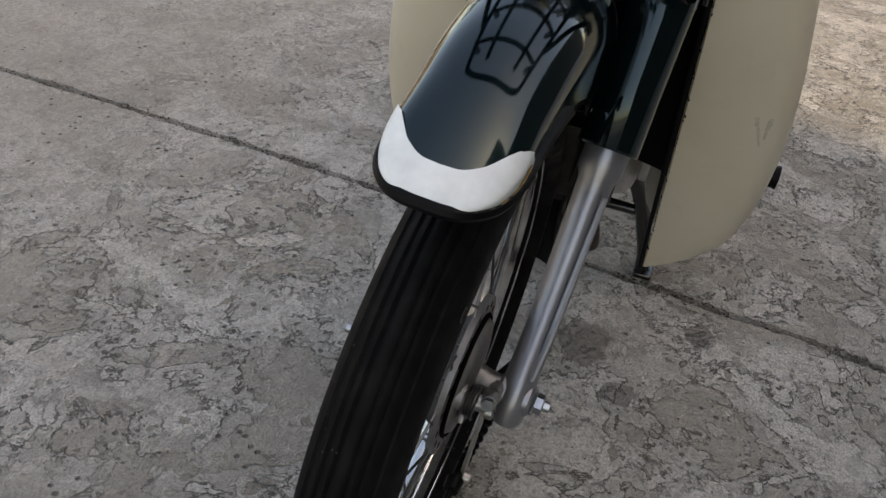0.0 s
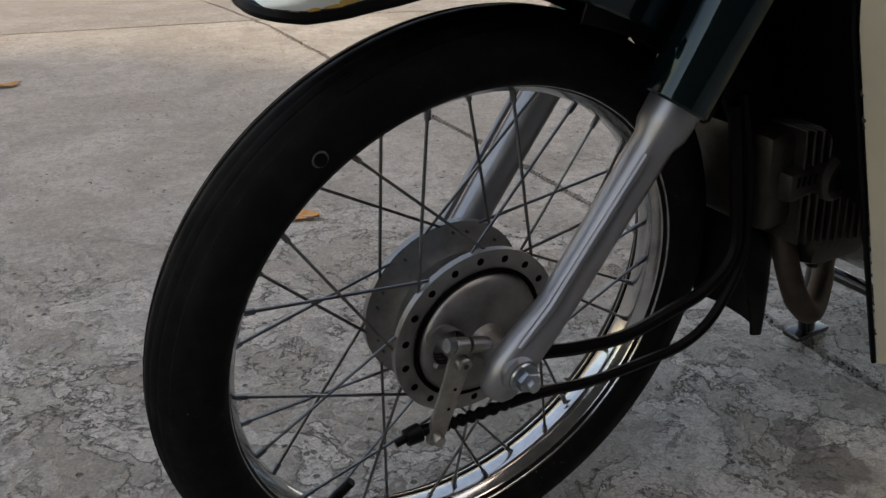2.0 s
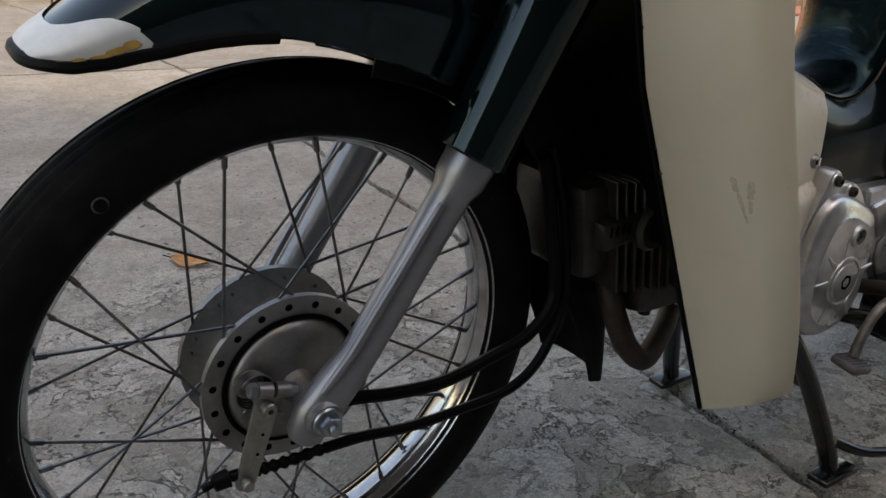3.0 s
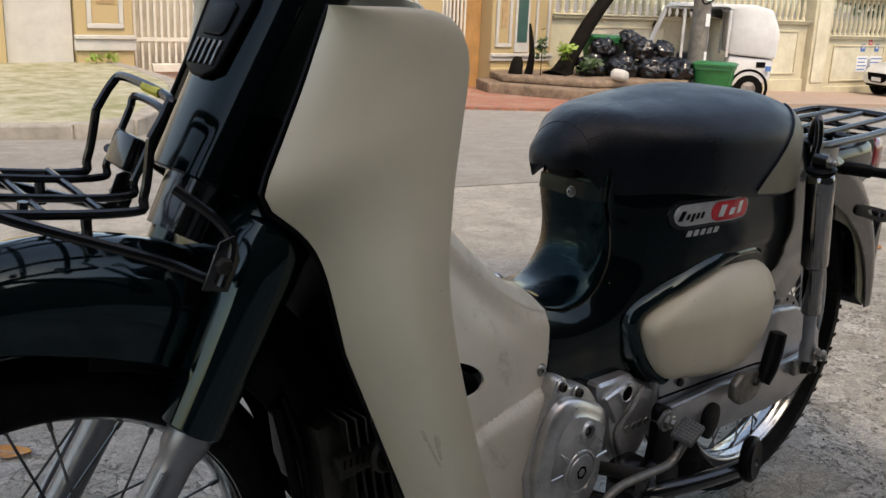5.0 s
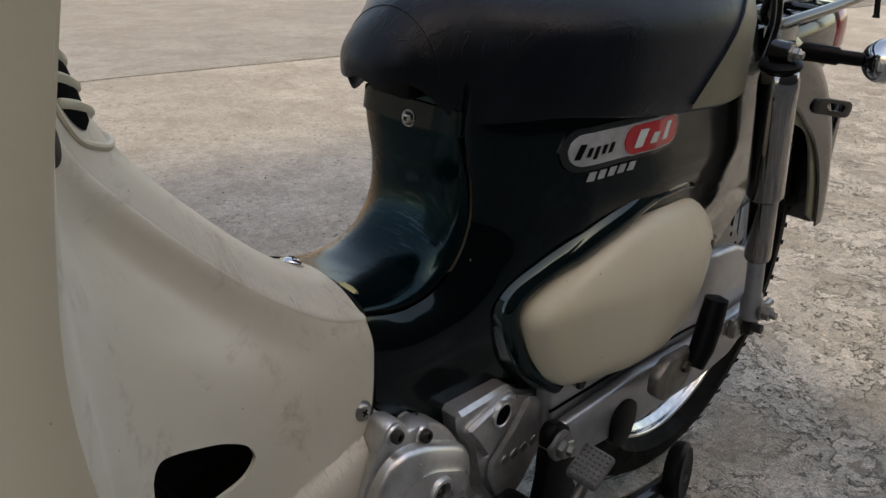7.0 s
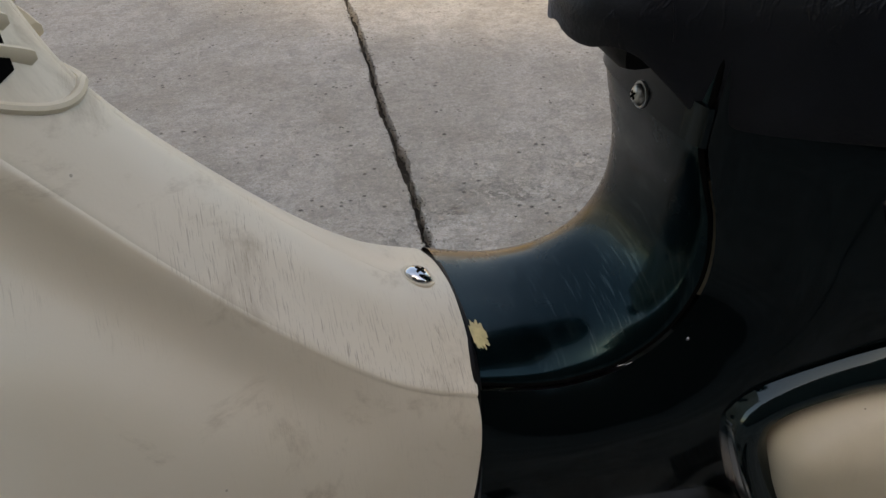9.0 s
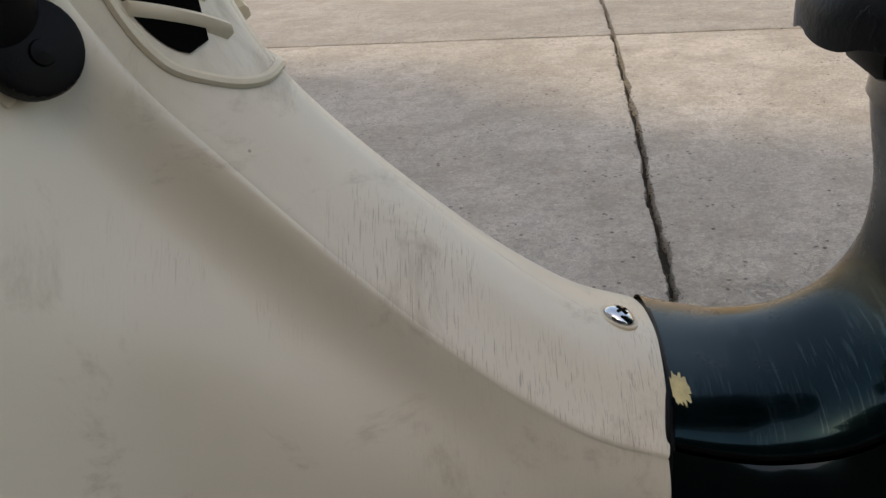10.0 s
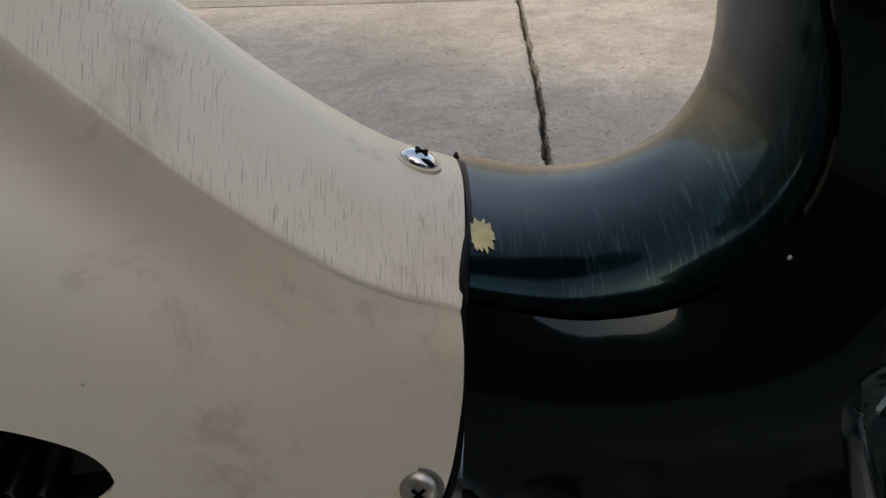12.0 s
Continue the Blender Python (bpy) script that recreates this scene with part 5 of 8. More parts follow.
def strip_on(x0, x1, hz, lift, m, name, parent, label="", n=20, round_left=True, round_right=True, zc=LZ):
    """A rounded plate that follows the side of the frame."""
    rows_ = []
    for k in range(n + 1):
        x = x0 + (x1 - x0) * k / n
        h = hz
        if round_left and x - x0 < hz:
            h = hz * max(0.0, 1 - (1 - (x - x0) / hz) ** 2) ** 0.5
        if round_right and x1 - x < hz:
            h = hz * max(0.0, 1 - (1 - (x1 - x) / hz) ** 2) ** 0.5
        c = zc + LS * (x - 0.8445)
        rows_.append([on_body(x, c - h, -0.001)] + [on_body(x, c + h * v, lift) for v in (-1, -0.5, 0, 0.5, 1)] + [on_body(x, c + h, -0.001)])
    return part(name, skin(rows_, False), m, parent, label, BODY)


lozenge = strip_on(0.797, 0.944, 0.0195, 0.0030, M_GLOSSB, "badge", bike, "white and red lozenge badge in a black surround", 40)
strip_on(0.804, 0.870, 0.0142, 0.0042, M_SILVER, "badge_white", lozenge, "brushed silver field", 40, True, False)
strip_on(0.858, 0.936, 0.0150, 0.0048, M_SILVER, "badge_rim", lozenge, "", 40)
strip_on(0.860, 0.934, 0.0132, 0.0056, M_RED, "badge_red", lozenge, "red enamel field", 40)


def slanted(x, z0, z1, w, lean, lift, m):
    """A thin slanting stroke on the badge, for lettering."""
    zc = LZ + LS * (x - 0.8445)
    ends = [(x + lean * z0, zc + z0), (x + w + lean * z0, zc + z0), (x + w + lean * z1, zc + z1), (x + lean * z1, zc + z1)]
    part("lettering", slab([on_body(px, pz, lift) for px, pz in ends], (0, -0.0006, 0)), m, lozenge, "", BODY)


for x, z0, z1, w in ((0.811, -0.0075, 0.0060, 0.0050), (0.8205, -0.0060, 0.0020, 0.0040), (0.8285, -0.0090, 0.0020, 0.0040), (0.8365, -0.0060, 0.0020, 0.0040), (0.8445, -0.0060, 0.0025, 0.0040)):
    slanted(x, z0, z1, w, 0.35, 0.0046, M_BLACKP)
for x, z0, z1, w in ((0.874, -0.0075, 0.0085, 0.0095), (0.893, -0.0065, 0.0030, 0.0075), (0.909, -0.0065, 0.0095, 0.0075)):
    slanted(x, z0, z1, w, 0.35, 0.0060, M_WHITE)
for k in range(5):
    slanted(0.836 + k * 0.0120, -0.0305, -0.0225, 0.0078, 0.35, 0.0010, M_SILVER)

# ---- seat ----
SEAT = [  # x, top, side z (widest), lower edge, half width
    (0.6770, 0.660, 0.655, 0.6490, 0.007), (0.6790, 0.666, 0.656, 0.6470, 0.017), (0.684, 0.674, 0.657, 0.6465, 0.027), (0.691, 0.6835, 0.659, 0.6490, 0.036), (0.701, 0.693, 0.659, 0.6460, 0.045), (0.713, 0.7020, 0.656, 0.6340, 0.053), (0.727, 0.7095, 0.657, 0.6200, 0.062),
    (0.746, 0.7160, 0.664, 0.6160, 0.076), (0.769, 0.7195, 0.670, 0.6185, 0.095), (0.80, 0.7210, 0.673, 0.6210, 0.115), (0.85, 0.7265, 0.673, 0.6165, 0.132), (0.92, 0.7350, 0.669, 0.6085, 0.141), (1.00, 0.7385, 0.665, 0.6010, 0.144), (1.06, 0.7335, 0.661, 0.5990, 0.134),
    (1.105, 0.7235, 0.658, 0.6020, 0.114), (1.130, 0.712, 0.655, 0.6080, 0.096), (1.146, 0.697, 0.652, 0.6150, 0.080), (1.152, 0.683, 0.649, 0.6220, 0.066)]
srings = []
for row in spline([(x, t, s) for x, t, s, l, w in SEAT], 4):
    srings.append(row)
low = spline([(l, w, 0) for x, t, s, l, w in SEAT], 4)
seat_rings = []
for a, b in zip(srings, low):
    x, top, sz = a
    lo, hw = b.x, b.y
    boxy = max(0.0, min(1.0, (x - 0.70) / 0.12))
    px, pz = 1.12 - 0.40 * boxy, 1.10 - 0.30 * boxy
    ring = []
    for k in range(33):
        q = math.pi * k / 32
        ring.append(Vector((x, -hw * (abs(math.cos(q)) ** px) * (1 if math.cos(q) > 0 else -1), sz + (top - sz) * math.sin(q) ** pz)))
    skirt_ = [(1.0, sz + (lo - sz) * 0.35), (0.998, sz + (lo - sz) * 0.70), (0.992, lo + (sz - lo) * 0.05), (0.975, lo)]
    ring += [Vector((x, hw * f, z)) for f, z in skirt_]
    hollow = max(0.0, min(1.0, (0.790 - x) / 0.05)) * max(0.0, min(1.0, (x - 0.686) / 0.015)) * max(0.0, 0.660 - lo)
    rise = max(0.010 * min(1.0, hw / 0.04), hollow)
    for k in range(1, 8):
        t = k / 8
        ring.append(Vector((x, hw * 0.90 * (1 - 2 * t), lo + rise * math.sin(math.pi * t) ** 0.5)))
    ring += [Vector((x, -hw * f, z)) for f, z in skirt_[::-1]]
    aside = 0.012 * max(0.0, min(1.0, (0.85 - x) / 0.12))
    seat_rings.append([p + Vector((0, aside, 0)) for p in ring])
seat = part("seat", skin(seat_rings), M_VINYL, bike, "black vinyl seat with grey-tan rear corners", BODY, 60)
# grey-tan panels at the rear corners, laid on the seat
for sy in (-1, 1):
    rows_ = []
    for i, (a, b) in enumerate(zip(srings, low)):
        x = a.x
        if x < 0.935 or x > 1.150:
            continue
        row = []
        reach = min(1.0, max(0.02, (x - 0.936) / 0.155)) ** 0.9
        for k in range(13):
            s = reach * k / 12
            qq = max(0.0, s - 0.42) / 0.58 * 0.95
            yy = b.y * abs(math.cos(qq)) ** 0.72
            zz = a.z + (a.y - a.z) * math.sin(qq) ** 0.80
            if s < 0.42:
                zz = a.z + (b.x - a.z) * 0.93 * (1 - s / 0.42)
            row.append(Vector((x + 0.001, sy * (yy + 0.0018), zz + (0.001 if qq > 0.5 else 0))))
        rows_.append(row)
    part("seat_panel", skin(rows_, False), M_TAN, seat, "grey-tan vinyl panel", BODY)
    pipe = [r[-1] for r in rows_]
    part("piping", tube(pipe, 0.0012, 6), M_VINYL, seat, "", BODY)
for i, ring in enumerate(seat_rings):
    if abs(ring[0].x - 0.713) < 0.0005:
        part("seam", tube([p + (p - Vector((p.x, 0, 0.67))).normalized() * 0.0002 for p in ring[:37]], 0.0005, 6), M_VINYL, seat, "", BODY)
part("seat_base", block((0.25, 0.18, 0.02), (0.955, 0, 0.618), 0.006), M_BLACKP, seat, "", BODY)
part("seat_hinge", block((0.05, 0.05, 0.026), (0.722, 0, 0.646), 0.008), M_BLACKP, seat, "", BODY)

# ---- side covers ----
COV = [(0.7690, 0.4375), (0.7735, 0.4510), (0.7880, 0.4635), (0.813, 0.4770), (0.869, 0.4980), (0.923, 0.5100), (0.972, 0.5100), (1.0086, 0.5020), (1.0355, 0.4825), (1.0480, 0.4510), (1.0395, 0.4218), (1.011, 0.3848), (0.9758, 0.3647), (0.9438, 0.3576), (0.870, 0.3620), (0.8057, 0.3690), (0.798, 0.3718), (0.786, 0.3840), (0.7755, 0.4095)]


def cover_drop(x, z):
    """How far the side cover falls back from its outermost face: at the front end, and above its soft crease."""
    up = max(0.0, z - 0.4500)
    return 0.035 * (max(0, 0.90 - x) / 0.16) ** 1.5 + 0.36 * (math.sqrt(up * up + 0.006 ** 2) - 0.006) + 0.010 * max(0.0, (x - 0.99) / 0.06) ** 2


for sy in (-1, 1):
    line = even(spline([(x, 0, z) for x, z in COV + COV[:1]], 6), 90)[:-1]
    c = Vector((0.892, 0, 0.435))
    rings = []
    for f, y in ((1.0, 0.095), (1.0, 0.130), (0.994, 0.139), (0.980, 0.1450), (0.955, 0.1490), (0.90, 0.1520), (0.82, 0.1540), (0.70, 0.1555), (0.55, 0.1562), (0.38, 0.1566), (0.2, 0.157), (0.02, 0.157)):
        ring = []
        for p in line:
            x, z = c.x + (p.x - c.x) * f, c.z + (p.z - c.z) * f
            ring.append(Vector((x, sy * (y - (cover_drop(x, z) if y > 0.1 else 0)), z)))
        rings.append(ring)
    cov = part("side_cover", skin(rings), M_CREAM, bike, "cream plastic side cover", BODY, 50)
    trim = even(spline([(x, 0, z) for x, z in ((0.800, 0.360), (0.784, 0.373), (0.767, 0.394), (0.757, 0.420), (0.751, 0.445), (0.755, 0.460), (0.773, 0.475), (0.806, 0.4920), (0.862, 0.517), (0.918, 0.5305), (0.972, 0.5305), (1.012, 0.5220), (1.034, 0.505))], 6), 60)
    rows_ = []
    for p in trim:
        to = (c - p).normalized()
        crest = 0.1440 - cover_drop(p.x + 0.01, min(p.z, 0.49)) - 0.013 * max(0.0, min(1.0, (0.810 - p.x) / 0.06))
        foot = body_half(p.x, p.z)
        rows_.append([Vector((p.x + to.x * d, sy * h, p.z + to.z * d)) for d, h in ((-0.006, min(foot, crest) - 0.006), (-0.003, foot * 0.5 + crest * 0.5 - 0.003), (0.001, crest - 0.004), (0.005, crest - 0.001), (0.011, crest), (0.017, crest - 0.003), (0.022, crest - 0.012))])
    part("cover_trim", skin(rows_, False), M_GREEN, cov, "dark green rim above the side cover", BODY)
    part("knob", lathe([(0, 0.0), (0, 0.006), (0.003, 0.0072), (0.004, 0.0)], (1.020, sy * 0.1475, 0.452), (0.15, sy, 0), 16), M_IRON, cov, "", BODY)

# ---- engine ----
def disc(c, axis, prof, m, name, parent, n=40, label="", frame_of=BODY, sharp=40):
    return part(name, lathe(prof, c, axis, n), m, parent, label, frame_of, sharp)


engine = part("engine", block((0.30, 0.17, 0.13), (0.66, 0.0, 0.29), 0.03, 3), M_CAST, bike, "cast aluminium engine, dusty and worn", BODY)
left = [(0.552, 0.300), (0.566, 0.345), (0.582, 0.380), (0.592, 0.398), (0.5965, 0.412), (0.607, 0.4180), (0.6175, 0.413), (0.623, 0.402), (0.628, 0.399), (0.643, 0.399), (0.665, 0.386), (0.690, 0.352), (0.706, 0.310), (0.704, 0.276), (0.690, 0.244), (0.660, 0.224), (0.625, 0.217), (0.590, 0.226), (0.566, 0.252)]
part("left_cover", slab(even(spline([(x, -0.085, z) for x, z in left + left[:1]], 4), 60)[:-1], (0, -0.022, 0), 0.004), M_CAST, engine, "cast generator cover with bolts", BODY)
plateau = [(0.5625, 0.300), (0.570, 0.340), (0.584, 0.374), (0.606, 0.389), (0.633, 0.386), (0.660, 0.3735), (0.684, 0.3586), (0.691, 0.334), (0.6885, 0.300), (0.684, 0.256), (0.666, 0.229), (0.630, 0.220), (0.594, 0.230), (0.570, 0.256)]
cap_line = even(spline([(x, 0, z) for x, z in plateau + plateau[:1]], 5), 72)[:-1]
cap_mid = Vector((0.631, 0, 0.296))
part("generator_cap", skin([[Vector((cap_mid.x + (p.x - cap_mid.x) * f, y, cap_mid.z + (p.z - cap_mid.z) * f)) for p in cap_line] for f, y in ((1.0, -0.100), (1.0, -0.1135), (0.985, -0.1165), (0.95, -0.1190), (0.86, -0.1225), (0.80, -0.1240), (0.77, -0.1262), (0.60, -0.1268), (0.30, -0.1270), (0.05, -0.1270))]), M_CAST, engine, "raised faceted cap with a round plug", BODY, 35)
disc((0.633, -0.1262, 0.291), (0, -1, 0), [(-0.004, 0.0300), (0.0025, 0.0285), (0.0030, 0.0265), (0.0005, 0.0255), (0.0005, 0.0235), (0.0040, 0.0225), (0.0045, 0.0210), (0.0040, 0.0120), (0.0045, 0.0110), (0.0045, 0.0)], M_CAST, "cap_plug", engine, 48)
disc((0.633, -0.1305, 0.291), (0, -1, 0), [(-0.001, 0.0095), (0.0005, 0.0095), (0.0005, 0.0062), (-0.002, 0.006), (-0.002, 0.0)], M_HOLE, "hexagon_socket", engine, 6, "", BODY, 20)
for ang in (12, 48, 100, 138, 175, 235, 300):
    q = radians(ang)
    side_ = Vector((-math.sin(q), 0, math.cos(q)))
    p0 = Vector((0.633 + 0.031 * math.cos(q), -0.1245, 0.291 + 0.031 * math.sin(q)))
    p1 = Vector((0.633 + 0.054 * math.cos(q), -0.1245, 0.291 + 0.054 * math.sin(q)))
    part("rib", slab([p0 - side_ * 0.0045, p1 - side_ * 0.0015, p1 + side_ * 0.0015, p0 + side_ * 0.0045], (0, -0.0032, 0), 0.0012, 1), M_CAST, engine, "", BODY, 25)
for x, z in ((0.641, 0.3437),):
    disc((x, -0.116, z), (0, -1, 0), [(-0.01, 0.0135), (0.012, 0.0130), (0.0145, 0.0118), (0.0150, 0.0090), (0.0095, 0.0085), (0.0095, 0.0)], M_CAST, "bolt_boss", engine, 24)
    disc((x, -0.1255, z), (0, -1, 0), [(-0.002, 0.0068), (0.003, 0.0068), (0.0035, 0.006), (0.0035, 0.0036), (0.0005, 0.0034), (0.0005, 0.0)], M_IRON, "cap_screw", engine, 12)
for x, z in ((0.607, 0.4055), (0.640, 0.389)):
    disc((x, -0.092, z), (0, -1, 0), [(-0.02, 0.0095), (0.014, 0.0092), (0.0165, 0.008), (0.0165, 0.0)], M_CAST, "bolt_boss", engine, 18)
    disc((x, -0.1085, z), (0, -1, 0), [(-0.002, 0.0060), (0.004, 0.0058), (0.005, 0.0048), (0.005, 0.0030), (0.002, 0.0028), (0.002, 0.0)], M_IRON, "cap_screw", engine, 12)
sp = [(0.6865, 0.3830), (0.6898, 0.3605), (0.7075, 0.3400), (0.7205, 0.2900), (0.7444, 0.2537), (0.7692, 0.2408), (0.7880, 0.2600), (0.8333, 0.3090), (0.8240, 0.3450), (0.7700, 0.3690), (0.7550, 0.3825)]
part("sprocket_cover", slab([(x, -0.080, z) for x, z in sp], (0, -0.024, 0), 0.004, 1), M_CAST, engine, "cast sprocket cover with raised lettering", BODY, 25)
part("cover_ridge", slab([(x, -0.1030, z) for x, z in [(0.6950, 0.3625), (0.7520, 0.3770), (0.7680, 0.3660), (0.7560, 0.3400), (0.7270, 0.3170), (0.7120, 0.3400)]], (0, -0.0050, 0), 0.0035, 1), M_CAST, engine, "", BODY, 25)
part("sprocket_face", slab([(x, -0.1030, z) for x, z in [(0.7800, 0.3600), (0.8200, 0.3400), (0.8260, 0.3120), (0.7870, 0.2680), (0.7680, 0.2500), (0.7480, 0.2600), (0.7290, 0.2960), (0.7300, 0.3120), (0.7600, 0.3360)]], (0, -0.0070, 0), 0.0030, 1), M_CAST, engine, "", BODY, 25)
disc((0.7410, -0.1075, 0.3600), (0, -1, 0), [(-0.002, 0.0135), (0.0035, 0.0125), (0.0040, 0.0110), (0.0028, 0.0100)], M_CAST, "bolt_well", engine, 24)
disc((0.7410, -0.1098, 0.3600), (0, -1, 0), [(0.0, 0.0102), (0.0005, 0.0102), (0.0005, 0.0)], M_HOLE, "bolt_hole", engine, 24)
for k in range(5):
    part("lettering", block((0.0090, 0.0016, 0.0085), (0.7480 + 0.01450 * k, -0.1104, 0.3062), 0.0005, 1, (0, -28, 0)), M_HUB, engine, "", BODY)
part("crankcase_rear", block((0.14, 0.12, 0.15), (0.725, -0.010, 0.290), 0.02, 2), M_IRON, engine, "sooty rear of the crankcase", BODY)
M_CYL = mat("dusty_black_casting", (0.055, 0.050, 0.044), 0.42, 0.7, var=0.5, scale=40, bump=0.2, bscale=300)
# cylinder with fins, head, exhaust
cyl = part("cylinder", block((0.16, 0.10, 0.11), (0.46, 0.0, 0.355), 0.015, 2, (0, -8, 0)), M_CYL, bike, "sooty finned cylinder", BODY)
for k in range(11):
    part("fin", block((0.0035, 0.128, 0.118), (0.330 + 0.0125 * k, 0.0, 0.372 - 0.0018 * k), 0.001, 1, (0, -10, 0)), M_CYL, cyl, "", BODY)
part("head_cover", block((0.045, 0.105, 0.10), (0.318, 0.0, 0.378), 0.012, 2, (0, -8, 0)), M_CYL, cyl, "", BODY)
part("head_band", block((0.060, 0.134, 0.030), (0.338, 0.0, 0.380), 0.006, 2, (0, -8, 0)), M_CYL, cyl, "", BODY)
disc((0.372, -0.055, 0.378), (0, -1, 0), [(0, 0.024), (0.014, 0.023), (0.018, 0.019), (0.018, 0.013), (0.012, 0.012), (0.012, 0.0)], M_CYL, "inspection_cap", cyl, 24)
for k in range(4):
    part("lettering", block((0.002, 0.002, 0.010), (0.315 + 0.008 * k, -0.068, 0.383), 0.0005, 1), M_HOLE, cyl, "", BODY)
part("crankcase_front", block((0.10, 0.11, 0.13), (0.43, -0.005, 0.335), 0.02, 2), M_CYL, cyl, "", BODY)
part("exhaust_pipe", tube(spline([(0.36, -0.03, 0.31), (0.366, -0.045, 0.27), (0.385, -0.05, 0.235), (0.42, -0.045, 0.212), (0.50, 0.0, 0.205), (0.60, 0.06, 0.205), (0.80, 0.13, 0.21)], 6), 0.0125, 14), mat("rusty_pipe", (0.045, 0.032, 0.026), 0.6, 0.5, var=0.5, scale=50, bump=0.2, bscale=300), bike, "rust-brown exhaust pipe", BODY)
part("drain_bolt", tube([(0.425, -0.03, 0.275), (0.425, -0.03, 0.258)], 0.007, 8), M_IRON, cyl, "", BODY)
part("muffler", tube(spline([(0.78, 0.13, 0.21), (0.85, 0.135, 0.215), (1.05, 0.14, 0.24), (1.35, 0.15, 0.28)], 6), 0.034, 16), M_CHROME, bike, "chromed silencer", BODY)

# ---- rear wheel, chain case, swing arm, shock absorbers ----
RC = Vector((1.215, -0.02, 0.305))
build_wheel("rear_wheel", RC, BODY, 0.284, 0.041, 0.050, (-0.045, 0.030), "black rear tyre with block tread", bike, 0.085)
tread = bm_from(*(lambda pieces: ([v for p in pieces for v in p], [tuple(4 * i + j for j in range(4)) for i in range(len(pieces))]))([
    [RC + Vector((r * math.cos(q + dq), y, r * math.sin(q + dq))) for dq, y, r in ((-0.03, s * 0.020, 0.2848), (0.012, s * 0.0385, 0.2645), (0.040, s * 0.0385, 0.2645), (0.0, s * 0.020, 0.2848))]
    for s in (-1, 1) for q in (2 * math.pi * k / 60 for k in range(60))]))
tagged(part("tread", tread, M_RUBBER, bike, "", BODY), kind="stuff")
case = [(0.795, 0.372), (0.86, 0.366), (0.93, 0.362), (1.00, 0.378), (1.057, 0.398), (1.11, 0.404), (1.165, 0.397), (1.225, 0.372), (1.262, 0.335), (1.272, 0.298), (1.255, 0.258), (1.20, 0.232), (1.116, 0.228), (0.969, 0.238), (0.88, 0.25), (0.81, 0.268)]
chain_case = part("chain_case", slab([(x, -0.100, z) for x, z in case], (0, -0.020, 0), 0.007, 3), M_ALU, bike, "silver painted chain case", BODY)
part("case_seam", tube([(x, -0.1205, z) for x, z in ((0.80, 0.340), (0.92, 0.334), (1.05, 0.326), (1.10, 0.320))], 0.0016, 6), M_HOLE, chain_case, "", BODY)
for x0, z0 in ((1.03, 0.378), (1.03, 0.370)):
    part("louvre", tube([(x0, -0.121, z0), (x0 + 0.035, -0.121, z0 + 0.006)], 0.0012, 6), M_HOLE, chain_case, "", BODY)
for x, z in ((0.845, 0.352), (1.115, 0.262), (0.85, 0.318)):
    disc((x, -0.121, z), (0, -1, 0), [(0, 0.0065), (0.004, 0.006), (0.004, 0.0)], M_IRON, "bolt", chain_case, 6, "", BODY, 20)
part("rubber_plug", slab(even(spline([(x - 0.015, -0.130, z) for x, z in ((0.905, 0.268), (0.905, 0.298), (0.925, 0.308), (0.948, 0.296), (0.948, 0.266), (0.928, 0.250), (0.905, 0.268))], 5), 28)[:-1], (0, -0.010, 0), 0.002), M_BLACKP, chain_case, "", BODY)
arm_line = [(0.805, 0.330), (0.93, 0.330), (1.05, 0.318), (1.15, 0.315), (1.235, 0.318), (1.235, 0.280), (1.15, 0.262), (1.03, 0.258), (0.93, 0.262), (0.82, 0.280)]
swing = part("swing_arm", slab([(x, -0.122, z) for x, z in arm_line], (0, -0.014, 0), 0.005, 3), M_ALU, bike, "silver painted swing arm", BODY)
part("axle_adjuster", block((0.075, 0.012, 0.026), (1.175, -0.141, 0.303), 0.004), M_ZINC, swing, "", BODY)
disc((1.165, -0.145, 0.303), (0, -1, 0), [(0, 0.0), (0, 0.015), (0.004, 0.015), (0.004, 0.012), (0.012, 0.012), (0.012, 0.006), (0.022, 0.006), (0.022, 0.0)], M_IRON, "axle_nut", swing, 6, "", BODY, 20)
part("adjuster_bolt", tube([(1.19, -0.146, 0.305), (1.232, -0.146, 0.309)], 0.005, 8), M_ZINC, swing, "", BODY)
disc((0.788, -0.138, 0.3205), (0, -1, 0), [(-0.01, 0.0150), (0.008, 0.0150), (0.0085, 0.0135), (0.0085, 0.0110)], M_HUB, "washer", swing, 24)
disc((0.788, -0.1455, 0.3205), (0, -1, 0), [(-0.002, 0.0105), (0.007, 0.0105), (0.008, 0.0090), (0.008, 0.0055), (0.013, 0.0050), (0.013, 0.0)], M_ZINC, "pivot_nut", swing, 6, "", BODY, 20)
part("pivot_plate", slab([(x, -0.127, z) for x, z in [(0.746, 0.2039), (0.7636, 0.2335), (0.7728, 0.2834), (0.7732, 0.3356), (0.7824, 0.3432), (0.8026, 0.3342), (0.8148, 0.3107), (0.8183, 0.2683), (0.8386, 0.2307), (0.8411, 0.1945), (0.8328, 0.157)]], (0, -0.015, 0), 0.003), M_BLACKP, bike, "black pivot plate", BODY)
